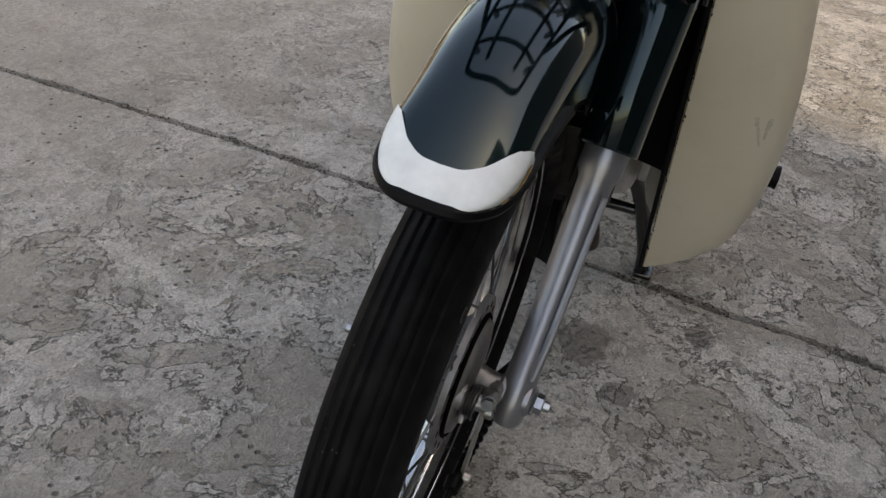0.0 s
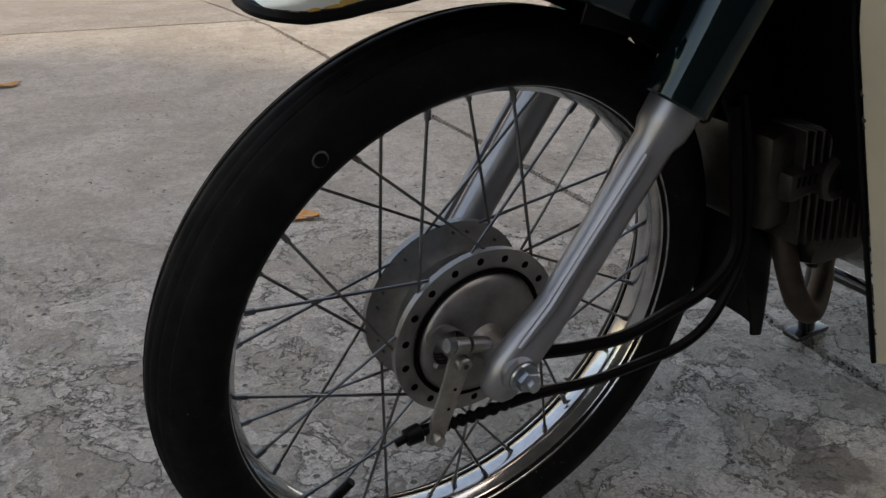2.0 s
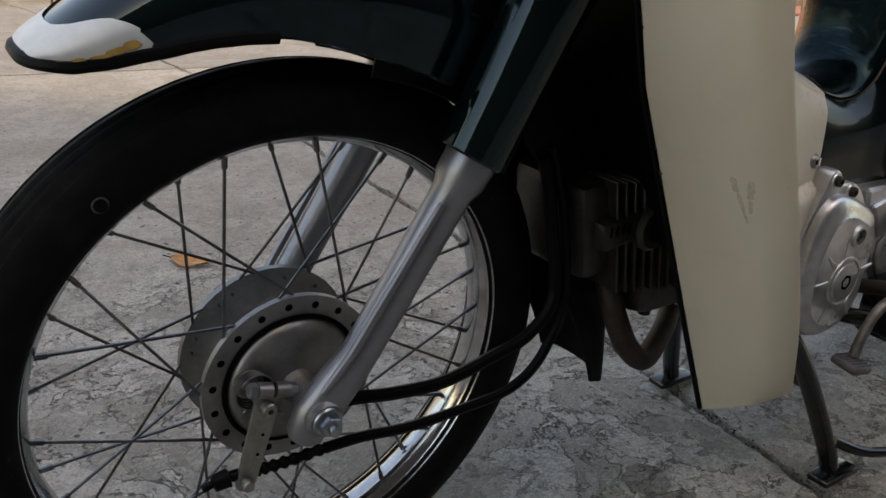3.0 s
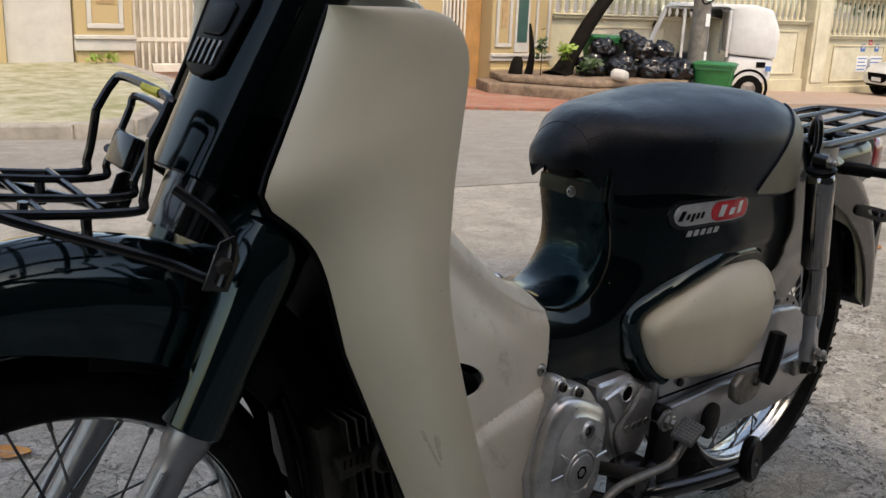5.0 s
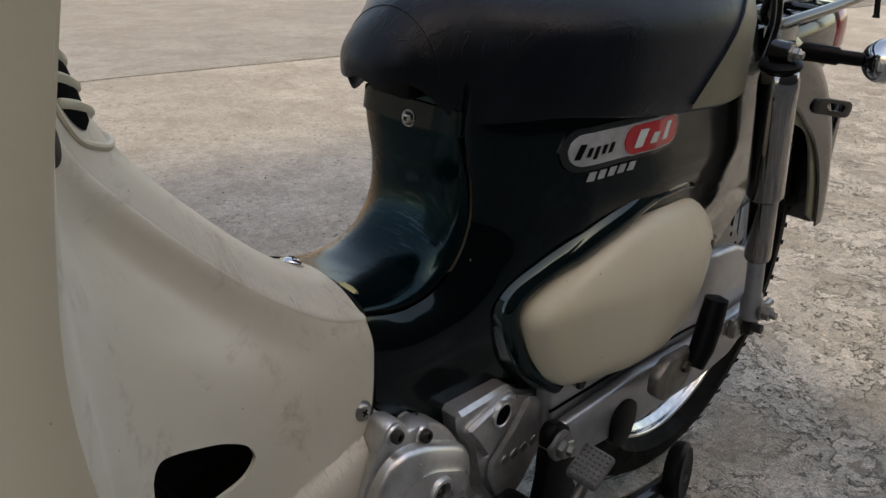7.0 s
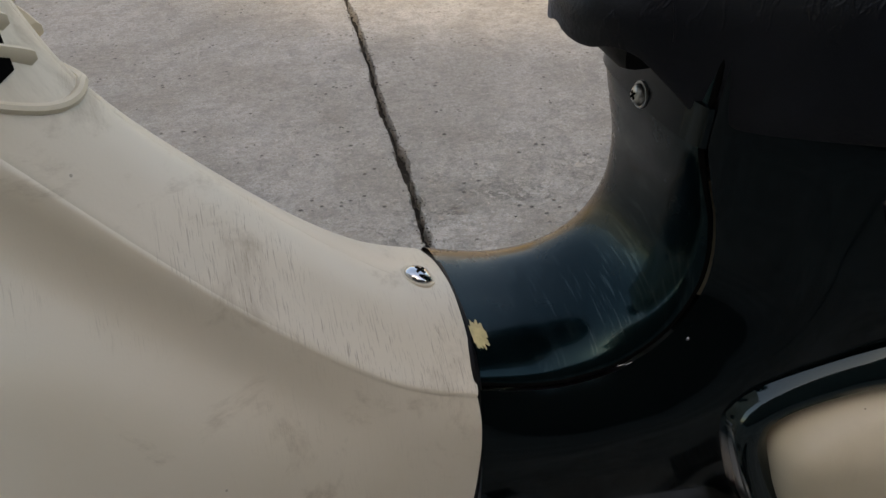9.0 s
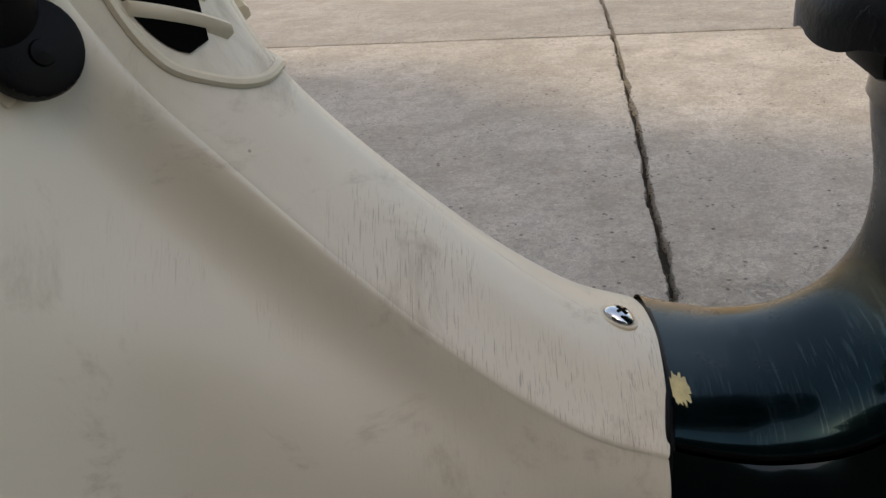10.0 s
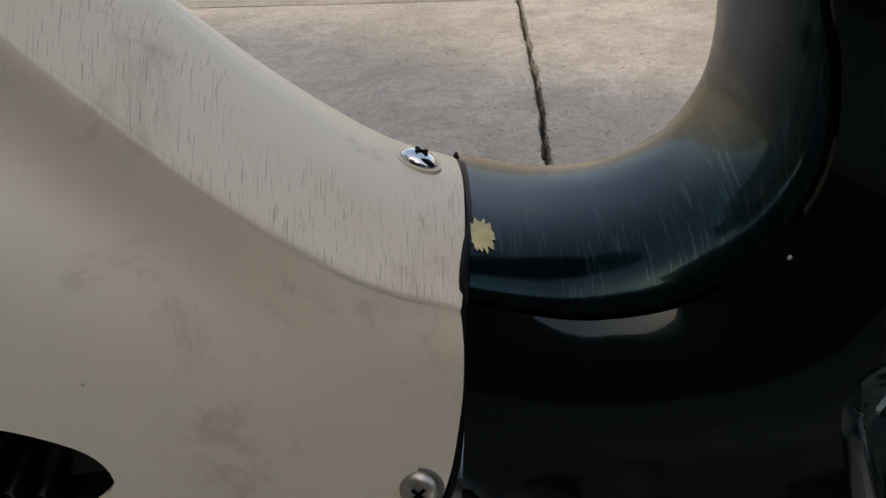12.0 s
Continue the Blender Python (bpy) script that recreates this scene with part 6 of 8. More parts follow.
for sy in (-1, 1):
    a, b = Vector((1.100, sy * 0.152, 0.638)), Vector((1.152, sy * 0.154, 0.333))
    d = (b - a).normalized()
    L = (b - a).length
    shock = part("shock_absorber", lathe([(0.012, 0.0), (0.012, 0.012), (0.016, 0.0180), (0.022, 0.0198), (0.026, 0.0205), (0.044, 0.0205), (0.046, 0.0200), (0.158, 0.0200), (0.160, 0.0185), (0.163, 0.0160), (0.163, 0.0)], a, d, 40), M_SHOCK, bike, "chromed rear shock absorber", BODY)
    part("lower_cover", lathe([(0.160, 0.0), (0.160, 0.0152), (0.238, 0.0148), (0.2405, 0.0135), (0.2405, 0.0)], a, d, 36), M_SHOCK, shock, "chromed lower cover", BODY)
    part("lower_tube", lathe([(0.238, 0.0), (0.238, 0.0100), (L - 0.02, 0.0100), (L - 0.012, 0.0130), (L + 0.012, 0.0130), (L + 0.014, 0.0)], a, d, 28), M_ALU, shock, "", BODY)
    part("rubber_seat", lathe([(0.004, 0.0), (0.004, 0.016), (0.008, 0.0215), (0.012, 0.0215), (0.014, 0.019), (0.014, 0.0)], a, d, 28), M_BLACKP, shock, "", BODY)
    part("top_eye", lathe([(-0.010, 0.006), (-0.010, 0.0105), (0.010, 0.0105), (0.010, 0.006)], a - d * 0.004, (0, 1, 0), 20), M_GLOSSB, shock, "", BODY)
    disc(a - d * 0.004 + Vector((0, sy * 0.010, 0)), (0, sy, 0), [(0, 0.0), (0, 0.0095), (0.002, 0.0095), (0.002, 0.0065), (0.007, 0.0065), (0.008, 0.005), (0.012, 0.004), (0.012, 0.0)], M_ZINC, "top_nut", shock, 6, "", BODY, 20)
    disc(b + Vector((0, sy * 0.013, 0)), (0, sy, 0), [(0, 0.0), (0, 0.012), (0.003, 0.012), (0.003, 0.009), (0.011, 0.009), (0.011, 0.005), (0.018, 0.005), (0.018, 0.0)], M_ZINC, "bottom_nut", shock, 6, "", BODY, 20)

# ---- pedals, pegs, stands ----
M_PAD = mat("grey_rubber", (0.09, 0.088, 0.085), 0.5, var=0.4, scale=80, bump=0.2, bscale=400)
pedal = part("gear_pedal", tube(spline([(0.784, -0.178, 0.316), (0.775, -0.180, 0.302), (0.750, -0.180, 0.286), (0.700, -0.180, 0.288), (0.650, -0.178, 0.288), (0.622, -0.177, 0.276), (0.607, -0.176, 0.250), (0.600, -0.176, 0.230)], 8), 0.0058, 12, flat=0.8), M_PEDAL, bike, "worn steel gear pedal with two grey rubber pads", BODY)
for c, tilt in ((Vector((0.780, -0.182, 0.322)), -30), (Vector((0.592, -0.180, 0.224)), 12)):
    pad = part("pedal_pad", block((0.036, 0.032, 0.010), c, 0.004, 3, (8, tilt, 0)), M_PAD, pedal, "grey ribbed rubber pad", BODY)
    turn = pose(0, 0, 0, 8, tilt, 0)
    for i in range(7):
        for j in range(6):
            p = turn @ Vector((-0.0144 + 0.0048 * i, -0.012 + 0.0048 * j, 0.0052))
            part("stud", lathe([(0, 0.0017), (0.0010, 0.0013), (0.0016, 0.0)], c + p, turn @ Vector((0, 0, 1)), 5), M_PAD, pad, "", BODY)
part("pedal_shaft", tube([(0.70, -0.10, 0.262), (0.70, -0.178, 0.285)], 0.009, 12), M_IRON, pedal, "", BODY)
for sy in (-1, 1):
    pts = [Vector((0.668, sy * (0.155 + 0.0065 * k), 0.252 - 0.0002 * k)) for k in range(20)]
    part("footpeg", tube(pts, [0.0165 + (0.0016 if k % 2 else 0) for k in range(20)], 18), M_BLACKP, bike, "black ribbed rubber footpeg", BODY)
    part("peg_bar", tube(spline([(0.672, sy * 0.05, 0.222), (0.670, sy * 0.11, 0.236), (0.668, sy * 0.17, 0.250)], 5), 0.010, 12), M_GLOSSB, bike, "", BODY)
    # folded passenger peg on the swing arm
    pp = part("passenger_peg", tube([(0.990, sy * 0.168, 0.330), (0.998, sy * 0.170, 0.350), (1.006, sy * 0.170, 0.375), (1.012, sy * 0.170, 0.402), (1.012, sy * 0.170, 0.404)], [0.011, 0.0130, 0.0135, 0.0125, 0.005], 14), M_BLACKP, bike, "folded black rubber passenger peg", BODY)
    part("peg_bracket", slab([(x, sy * 0.150, z) for x, z in ((0.925, 0.340), (0.945, 0.352), (1.0, 0.346), (1.005, 0.325), (0.985, 0.303), (0.945, 0.303), (0.925, 0.318))], (0, sy * 0.014, 0), 0.004), M_PEDAL, pp, "", BODY)
    disc((0.975, sy * 0.165, 0.334), (0, sy, 0), [(0, 0.007), (0.004, 0.006), (0.004, 0.0)], M_IRON, "bolt", pp, 6, "", BODY, 20)
    # centre stand leg
    part("stand_leg", tube(spline([(0.600, sy * 0.07, 0.245), (0.645, sy * 0.10, 0.165), (0.690, sy * 0.125, 0.060), (0.705, sy * 0.13, 0.022)], 5), 0.012, 12), M_GLOSSB, bike, "black tubular centre stand leg", BODY)
    part("stand_foot", block((0.07, 0.030, 0.010), (0.712, sy * 0.134, 0.012), 0.004), M_GLOSSB, bike, "", BODY)
part("stand_brace", tube([(0.66, -0.10, 0.14), (0.66, 0.10, 0.14)], 0.009, 10), M_GLOSSB, bike, "", BODY)
part("stand_lever", tube(spline([(0.710, -0.125, 0.055), (0.76, -0.15, 0.035), (0.86, -0.18, 0.030), (0.93, -0.19, 0.045)], 6), 0.007, 10), M_GLOSSB, bike, "black stand lever", BODY)
side = part("side_stand", tube(spline([(0.735, -0.150, 0.232), (0.765, -0.168, 0.236), (0.84, -0.182, 0.231), (0.915, -0.19, 0.226), (0.945, -0.192, 0.230)], 6), [0.0115] * 25, 14), M_GLOSSB, bike, "folded black side stand with worn paint", BODY)
disc((0.936, -0.196, 0.236), (0.25, -1, 0.1), [(-0.010, 0.0), (-0.010, 0.028), (-0.004, 0.033), (0.004, 0.033), (0.008, 0.028), (0.006, 0.012), (0.006, 0.0)], M_BLACKP, "rubber_bumper", side, 28, "black rubber bumper")
part("side_stand_bolt", lathe([(0, 0.0), (0, 0.011), (0.010, 0.011), (0.011, 0.009), (0.011, 0.0)], (0.742, -0.166, 0.226), (0, -1, 0), 6), M_ZINC, side, "", BODY, 20)
part("side_stand_bracket", block((0.05, 0.05, 0.07), (0.735, -0.135, 0.240), 0.008), M_GLOSSB, side, "", BODY)

# ---- tail: mudguard, lamp, carrier, indicators ----
def rear_guard(a0, a1, n, r, hw, skirt):
    rings = []
    for k in range(n + 1):
        a = radians(a0 + (a1 - a0) * k / n)
        rd = Vector((math.cos(a), 0, math.sin(a)))
        ring = []
        for j in range(25):
            u = -1 + 2 * j / 24
            v = abs(u)
            if v < 0.6:
                q = v / 0.6 * math.pi / 2
                yy, rr = hw * math.sin(q), r - 0.05 * (1 - math.cos(q))
            else:
                yy, rr = hw, r - 0.05 - skirt(math.degrees(a)) * (v - 0.6) / 0.4
            ring.append(RC + rd * rr + Vector((0, yy * (1 if u > 0 else -1), 0)))
        inner_ = [p - rd * 0.0025 - Vector((0, 0.0025 * (1 if p.y > RC.y else -1), 0)) for p in ring]
        rings.append(ring + inner_[::-1])
    return skin(rings)


part("rear_mudguard", rear_guard(120, 2, 40, 0.352, 0.072, lambda a: 0.05 - 0.035 * max(0, (50 - a) / 50)), M_GLOSSB, bike, "glossy black rear mudguard", BODY)
part("mud_flap", slab([RC + Vector((x, -0.060, z)) for x, z in ((0.330, 0.06), (0.312, 0.0), (0.296, 0.05), (0.270, 0.05), (0.316, 0.19), (0.330, 0.19))], (0, 0.12, 0), 0.006), M_GLOSSB, bike, "", BODY)
# the ground mirrored in the mudguard's side, laid on as a tan panel
pale = [(1.318, 0.565), (1.356, 0.574), (1.395, 0.556), (1.424, 0.535), (1.452, 0.490), (1.472, 0.438), (1.492, 0.375), (1.510, 0.316), (1.488, 0.328), (1.471, 0.340), (1.452, 0.395), (1.425, 0.4485), (1.405, 0.473), (1.383, 0.4876), (1.352, 0.500), (1.323, 0.509)]
part("reflection_panel", slab([(x, -0.0865, z) for x, z in pale], (0, 0.004, 0), 0.0015), M_TAN, bike, "ground reflection on the rear mudguard's side, as a pale panel", BODY)
part("tail_body", block((0.26, 0.15, 0.10), (1.33, -0.01, 0.595), 0.035, 3), M_FRAME, bike, "dark green tail section", BODY)
lamp = part("tail_lamp", block((0.07, 0.125, 0.075), (1.485, -0.01, 0.598), 0.022, 3), M_LENS, bike, "red tail lamp", BODY)
part("lamp_base", block((0.05, 0.13, 0.085), (1.445, -0.01, 0.598), 0.016, 3), M_BLACKP, lamp, "", BODY)
for sy in (-1, 1):
    stalk = part("indicator_stalk", tube([(1.325, sy * 0.07, 0.598), (1.340, sy * 0.125, 0.597), (1.341, sy * 0.127, 0.597), (1.352, sy * 0.150, 0.596)], [0.0115, 0.0110, 0.0085, 0.0085], 14), M_BLACKP, bike, "", BODY)
    part("indicator_lamp", lathe([(-0.023, 0.0), (-0.023, 0.010), (-0.021, 0.017), (-0.012, 0.0245), (0.0, 0.0275), (0.010, 0.0265), (0.019, 0.022), (0.024, 0.0145), (0.026, 0.0)], (1.365, sy * 0.172, 0.596), (0.9, sy * -0.2, 0.0), 32), M_CHROME, bike, "round chromed indicator lamp", BODY)
rack = part("rear_carrier", tube(spline([(1.165, -0.085, 0.618), (1.175, -0.098, 0.640), (1.21, -0.104, 0.648), (1.36, -0.104, 0.652), (1.51, -0.100, 0.660), (1.545, -0.075, 0.664), (1.555, 0.0, 0.665), (1.545, 0.065, 0.664), (1.51, 0.09, 0.660), (1.36, 0.095, 0.652), (1.21, 0.095, 0.648), (1.175, 0.09, 0.640), (1.165, 0.08, 0.618)], 6), 0.0066, 12), M_GLOSSB, bike, "black enamelled rear carrier", BODY)
for y in (-0.055, -0.004, 0.046):
    part("bar", tube(spline([(1.20, y, 0.652), (1.30, y, 0.654), (1.50, y, 0.662), (1.545, y, 0.664)], 4), 0.0048, 10), M_GLOSSB, rack, "", BODY)
for x in (1.215, 1.33, 1.45):
    part("bar", tube([(x, -0.100, 0.646 + 0.02 * (x - 1.2)), (x, 0.092, 0.646 + 0.02 * (x - 1.2))], 0.0048, 10), M_GLOSSB, rack, "", BODY)
part("strap_pin", tube([(1.49, -0.107, 0.655), (1.492, -0.110, 0.628), (1.492, -0.110, 0.624)], [0.004, 0.004, 0.0055], 8), M_GLOSSB, rack, "", BODY)
for sy in (-1, 1):
    part("grab_stay", tube(spline([(1.135, sy * 0.118, 0.620), (1.145, sy * 0.120, 0.66), (1.150, sy * 0.112, 0.695), (1.165, sy * 0.10, 0.66), (1.21, sy * 0.10, 0.648)], 6), 0.0065, 12), M_GLOSSB, rack, "", BODY)
hook_line = [(1.378, 0.5185), (1.384, 0.5265), (1.398, 0.5275), (1.430, 0.5215), (1.500, 0.5055), (1.5255, 0.4985), (1.5335, 0.4890), (1.524, 0.4790), (1.500, 0.4815), (1.430, 0.4990), (1.392, 0.5085)]
hook = part("hook_plate", slab(even(spline([(x, -0.095, z) for x, z in hook_line + hook_line[:1]], 5), 44)[:-1], (0, 0.005, 0), 0.0015), M_BLACKP, bike, "black plate with a slot", BODY)
slot = [(1.428, 0.5120), (1.440, 0.5140), (1.492, 0.5020), (1.505, 0.4955), (1.496, 0.4905), (1.440, 0.5035)]
cut(hook, to_local(slab([(x, -0.11, z) for x, z in slot], (0, 0.03, 0))), M_HOLE)
part("rear_reflector", block((0.01, 0.05, 0.02), (1.552, -0.02, 0.46), 0.003), M_LENS, bike, "", BODY)

# ================= the street beyond =================
yard_objects = set(bpy.data.objects)
M_YELLOW = mat("ochre_paint", (0.43, 0.315, 0.165), 0.8, var=0.25, scale=3, bump=0.3, bscale=60, alt=(0.42, 0.33, 0.18))
M_ORANGE = mat("orange_paint", (0.46, 0.25, 0.095), 0.8, var=0.3, scale=3, bump=0.3, bscale=60)
M_WALLW = mat("white_paint", (0.52, 0.50, 0.465), 0.75, var=0.15, scale=4, bump=0.2, bscale=60)
M_WALLC = mat("cream_wall_paint", (0.57, 0.515, 0.37), 0.8, var=0.2, scale=1.6, bump=0.3, bscale=50, alt=(0.44, 0.395, 0.285))
M_PANELC = mat("pale_wall_panel", (0.62, 0.58, 0.455), 0.8, var=0.2, scale=2.5, bump=0.2, bscale=50, alt=(0.48, 0.435, 0.33))
M_BROWNP = mat("brown_panel", (0.45, 0.30, 0.16), 0.8, var=0.3, scale=9)
M_GATE = mat("gate_paint", (0.66, 0.62, 0.54), 0.55, var=0.15, scale=8)
M_BARK = mat("bark", (0.012, 0.010, 0.008), 0.9, var=0.5, scale=12, bump=1.0, bscale=40, spec=0.08)
M_LEAF = mat("leaf_green", (0.045, 0.085, 0.02), 0.5, var=0.5, scale=6, alt=(0.02, 0.045, 0.012))
M_LEAFY = mat("leaf_yellow_green", (0.20, 0.30, 0.03), 0.5, var=0.3, scale=6)
M_BAG = mat("bin_liner", (0.010, 0.010, 0.012), 0.22, var=0.3, scale=10, bump=1.0, bscale=18, spec=0.6)
M_BIN = mat("green_bin_plastic", (0.015, 0.16, 0.045), 0.45, var=0.2, scale=8)
M_CARW = mat("white_car_paint", (0.66, 0.66, 0.655), 0.2, coat=1.0, var=0.04, scale=2)
M_CARG = mat("dark_glass", (0.02, 0.024, 0.026), 0.06, coat=1.0, var=0.2, scale=3)
M_CANVAS = mat("white_canvas", (0.66, 0.67, 0.68), 0.7, var=0.12, scale=5, bump=0.5, bscale=14)
M_POST = mat("weathered_pole", (0.20, 0.18, 0.16), 0.85, var=0.4, scale=10, bump=0.4, bscale=50)
M_STONE = mat("kerb_stone", (0.34, 0.31, 0.27), 0.9, var=0.35, scale=6, bump=0.6, bscale=60)
M_PALE = mat("pale_paving", (0.40, 0.37, 0.29), 0.85, var=0.4, scale=5, bump=0.4, bscale=50, alt=(0.20, 0.20, 0.09))
M_TEAL = mat("teal_glass", (0.05, 0.11, 0.10), 0.15, coat=0.5, var=0.2, scale=4)
M_PAPER = mat("paper", (0.74, 0.75, 0.76), 0.8, var=0.06, scale=9)
M_BLUE = mat("blue_print", (0.06, 0.16, 0.42), 0.7, var=0.2, scale=20)
M_PINK = mat("pink_print", (0.60, 0.12, 0.12), 0.7, var=0.2, scale=20)
M_GREYP = mat("grey_print", (0.35, 0.36, 0.40), 0.8, var=0.2, scale=40)


def brick_paving(name, dust):
    """Small red pavers, worn; dust: how far grey-brown dust covers them."""
    k = Kit(name, 0.88, 0.25)
    b = k.nt.nodes.new("ShaderNodeTexBrick")
    b.inputs["Scale"].default_value = 1.0
    b.inputs["Brick Width"].default_value = 0.20
    b.inputs["Row Height"].default_value = 0.10
    b.inputs["Mortar Size"].default_value = 0.006
    b.inputs["Color1"].default_value = (0.36, 0.155, 0.105, 1)
    b.inputs["Color2"].default_value = (0.29, 0.115, 0.08, 1)
    b.inputs["Mortar"].default_value = (0.17, 0.12, 0.09, 1)
    k.nt.links.new(k.co, b.inputs["Vector"])
    c = k.mix(k.ramp(k.noise(2.0, 6, 0.65), 0.40 - 0.3 * dust, 0.72 - 0.2 * dust, 0.0, 0.55 + 0.35 * dust), b.outputs[0], (0.36, 0.28, 0.22))
    return k.done(c, b.outputs[1], -0.6, 0.004)


FV = Vector((-0.13, -1, 0)).normalized()


def front_at(x, z, d=0.0):
    """A place on the line of house fronts; d: how far it stands out to the street."""
    return Vector((x, 11.4 - 0.13 * x, z)) + FV * d


def front_block(x0, x1, z0, z1, d0, d1, bevel=0.0):
    return slab([front_at(x0, z0, d0), front_at(x1, z0, d0), front_at(x1, z1, d0), front_at(x0, z1, d0)], FV * (d1 - d0), bevel, 1)


def picture_frame(name, x0, x1, z0, z1, w, d, material, parent):
    """A raised moulding round a panel."""
    for a, b, c, e in ((x0, x1, z0, z0 + w), (x0, x1, z1 - w, z1), (x0, x0 + w, z0 + w, z1 - w), (x1 - w, x1, z0 + w, z1 - w)):
        part(name, front_block(a, b, c, e, d, d + 0.03, 0.006), material, parent)


def front_thing(name, x, label, category, kind="", group=""):
    return thing(name, front_at(x, 0.0), label, category, group, kind)


# the white house wall with its low yellow step
w = front_thing("wall_north_1", 0, "white plastered street wall above a yellow step", "wall", "structure")
part("plaster", front_block(-16, 4.06, -0.3, 3.2, -0.2, 0.0), M_WALLW, w)
part("step", front_block(-16, 4.86, -0.5, -0.02, -0.1, 0.42, 0.02), M_YELLOW, w, "yellow painted step with worn edge")
meter = solo("meter_box", front_block(1.05, 1.35, 0.0, 0.16, 0.0, 0.1, 0.01), M_GREYP, "small grey box on the white wall", "box")
for x0 in (-3.2, 2.55):
    part("pilaster", front_block(x0, x0 + 0.75, -0.02, 3.2, 0.0, 0.10, 0.01), M_YELLOW, w, "yellow pilaster")


def gate_pilaster(x0, x1, base, band, panel, label, material):
    p = front_thing("gate_pillar", (x0 + x1) / 2, label, "pillar", group="gate pillars")
    part("shaft", front_block(x0, x1, base - 0.4, 2.8, -0.35, 0.05, 0.01), material, p)
    part("band", front_block(x0 - 0.02, x1 + 0.02, band[0], band[1] - 0.05, 0.05, 0.09, 0.008), M_WALLW, p, "white painted band")
    part("band", front_block(x0 - 0.02, x1 + 0.02, band[1] - 0.05, band[1], 0.05, 0.12, 0.008), M_WALLW, p, "white painted band")
    if panel:
        picture_frame("moulding", panel[0], panel[1], panel[2], 2.4, 0.06, 0.05, M_WALLW, p)
        part("panel", front_block(panel[0] + 0.12, panel[1] - 0.1, panel[2] + 0.30, 2.3, 0.05, 0.06), M_BROWNP, p, "brown panel")
    return p


gate_pilaster(4.08, 4.78, -0.02, (0.23, 0.42), (4.22, 4.66, 0.50), "yellow gate pillar with white band and framed panel", M_YELLOW)
gate_pilaster(8.15, 9.40, -0.10, (0.10, 0.24), (8.35, 8.95, 0.36), "yellow gate pillar beside the narrow gate", M_YELLOW)
pl = gate_pilaster(10.35, 11.58, -0.25, (0.08, 0.20), (10.42, 10.74, 0.30), "yellow pillar with a slim window and framed panel", M_YELLOW)
picture_frame("moulding", 11.22, 11.52, 0.30, 2.4, 0.05, 0.05, M_WALLW, pl)
part("window_surround", front_block(10.80, 11.10, 0.22, 2.3, 0.05, 0.07, 0.004), M_WALLW, pl, "pale surround")
part("window_pane", front_block(10.85, 11.05, 0.38, 2.25, 0.07, 0.078), M_TEAL, pl, "dark teal glass")
part("return_wall", front_block(9.96, 10.345, -0.6, 2.8, -0.55, -0.25), M_ORANGE, pl, "orange side wall")
part("plinth", front_block(10.33, 11.6, -0.6, -0.02, 0.05, 0.14, 0.02), M_YELLOW, pl, "stained plinth")


def barred_gate(x0, x1, z0, z1, step, rails, label):
    g = front_thing("metal_gate", (x0 + x1) / 2, label, "gate", group="street gates")
    n = max(2, int((x1 - x0) / step))
    me = None
    for k in range(n + 1):
        x = x0 + (x1 - x0) * k / n
        if me is None:
            me = finish(block((0.035, 0.03, z1 - z0), (0, 0, (z0 + z1) / 2), 0.004, 1), "bar", M_GATE)
        ob = new("bar", me)
        ob.parent = g
        ob.matrix_basis = Matrix.Translation(front_at(x, 0, -0.12) - g.location) @ pose(0, 0, 0, 0, 0, -7.4)
    for z in rails:
        part("rail", front_block(x0 - 0.02, x1 + 0.02, z - 0.025, z + 0.025, -0.15, -0.09, 0.004), M_GATE, g)
    part("kick_plate", front_block(x0, x1, z0 - 0.02, z0 + 0.05, -0.15, -0.09, 0.004), M_GATE, g)
    return g


g1 = barred_gate(4.84, 8.12, -0.08, 2.2, 0.085, (0.36, 2.15), "tall white barred driveway gate, closed")
part("gate_box", front_block(5.02, 5.42, -0.05, 0.06, -0.09, 0.0, 0.01), M_GATE, g1)
barred_gate(9.45, 9.94, -0.24, 2.2, 0.062, (0.22, 2.15), "narrow white barred gate, closed")
yard = front_thing("wall_behind_gate", 6.5, "pale yard wall behind the gates", "wall", "structure")
part("plaster", front_block(4.2, 10.3, -0.5, 2.6, -1.6, -1.4), mat("yard_wall", (0.55, 0.50, 0.40), 0.85, var=0.25, scale=3), yard)


# garden walls with balusters
def baluster_profile(h):
    return [(0.0, 0.05), (0.04, 0.05), (0.05, 0.032), (0.28 * h, 0.052), (0.36 * h, 0.05), (0.62 * h, 0.026), (0.88 * h, 0.03), (0.90 * h, 0.046), (h, 0.046)]


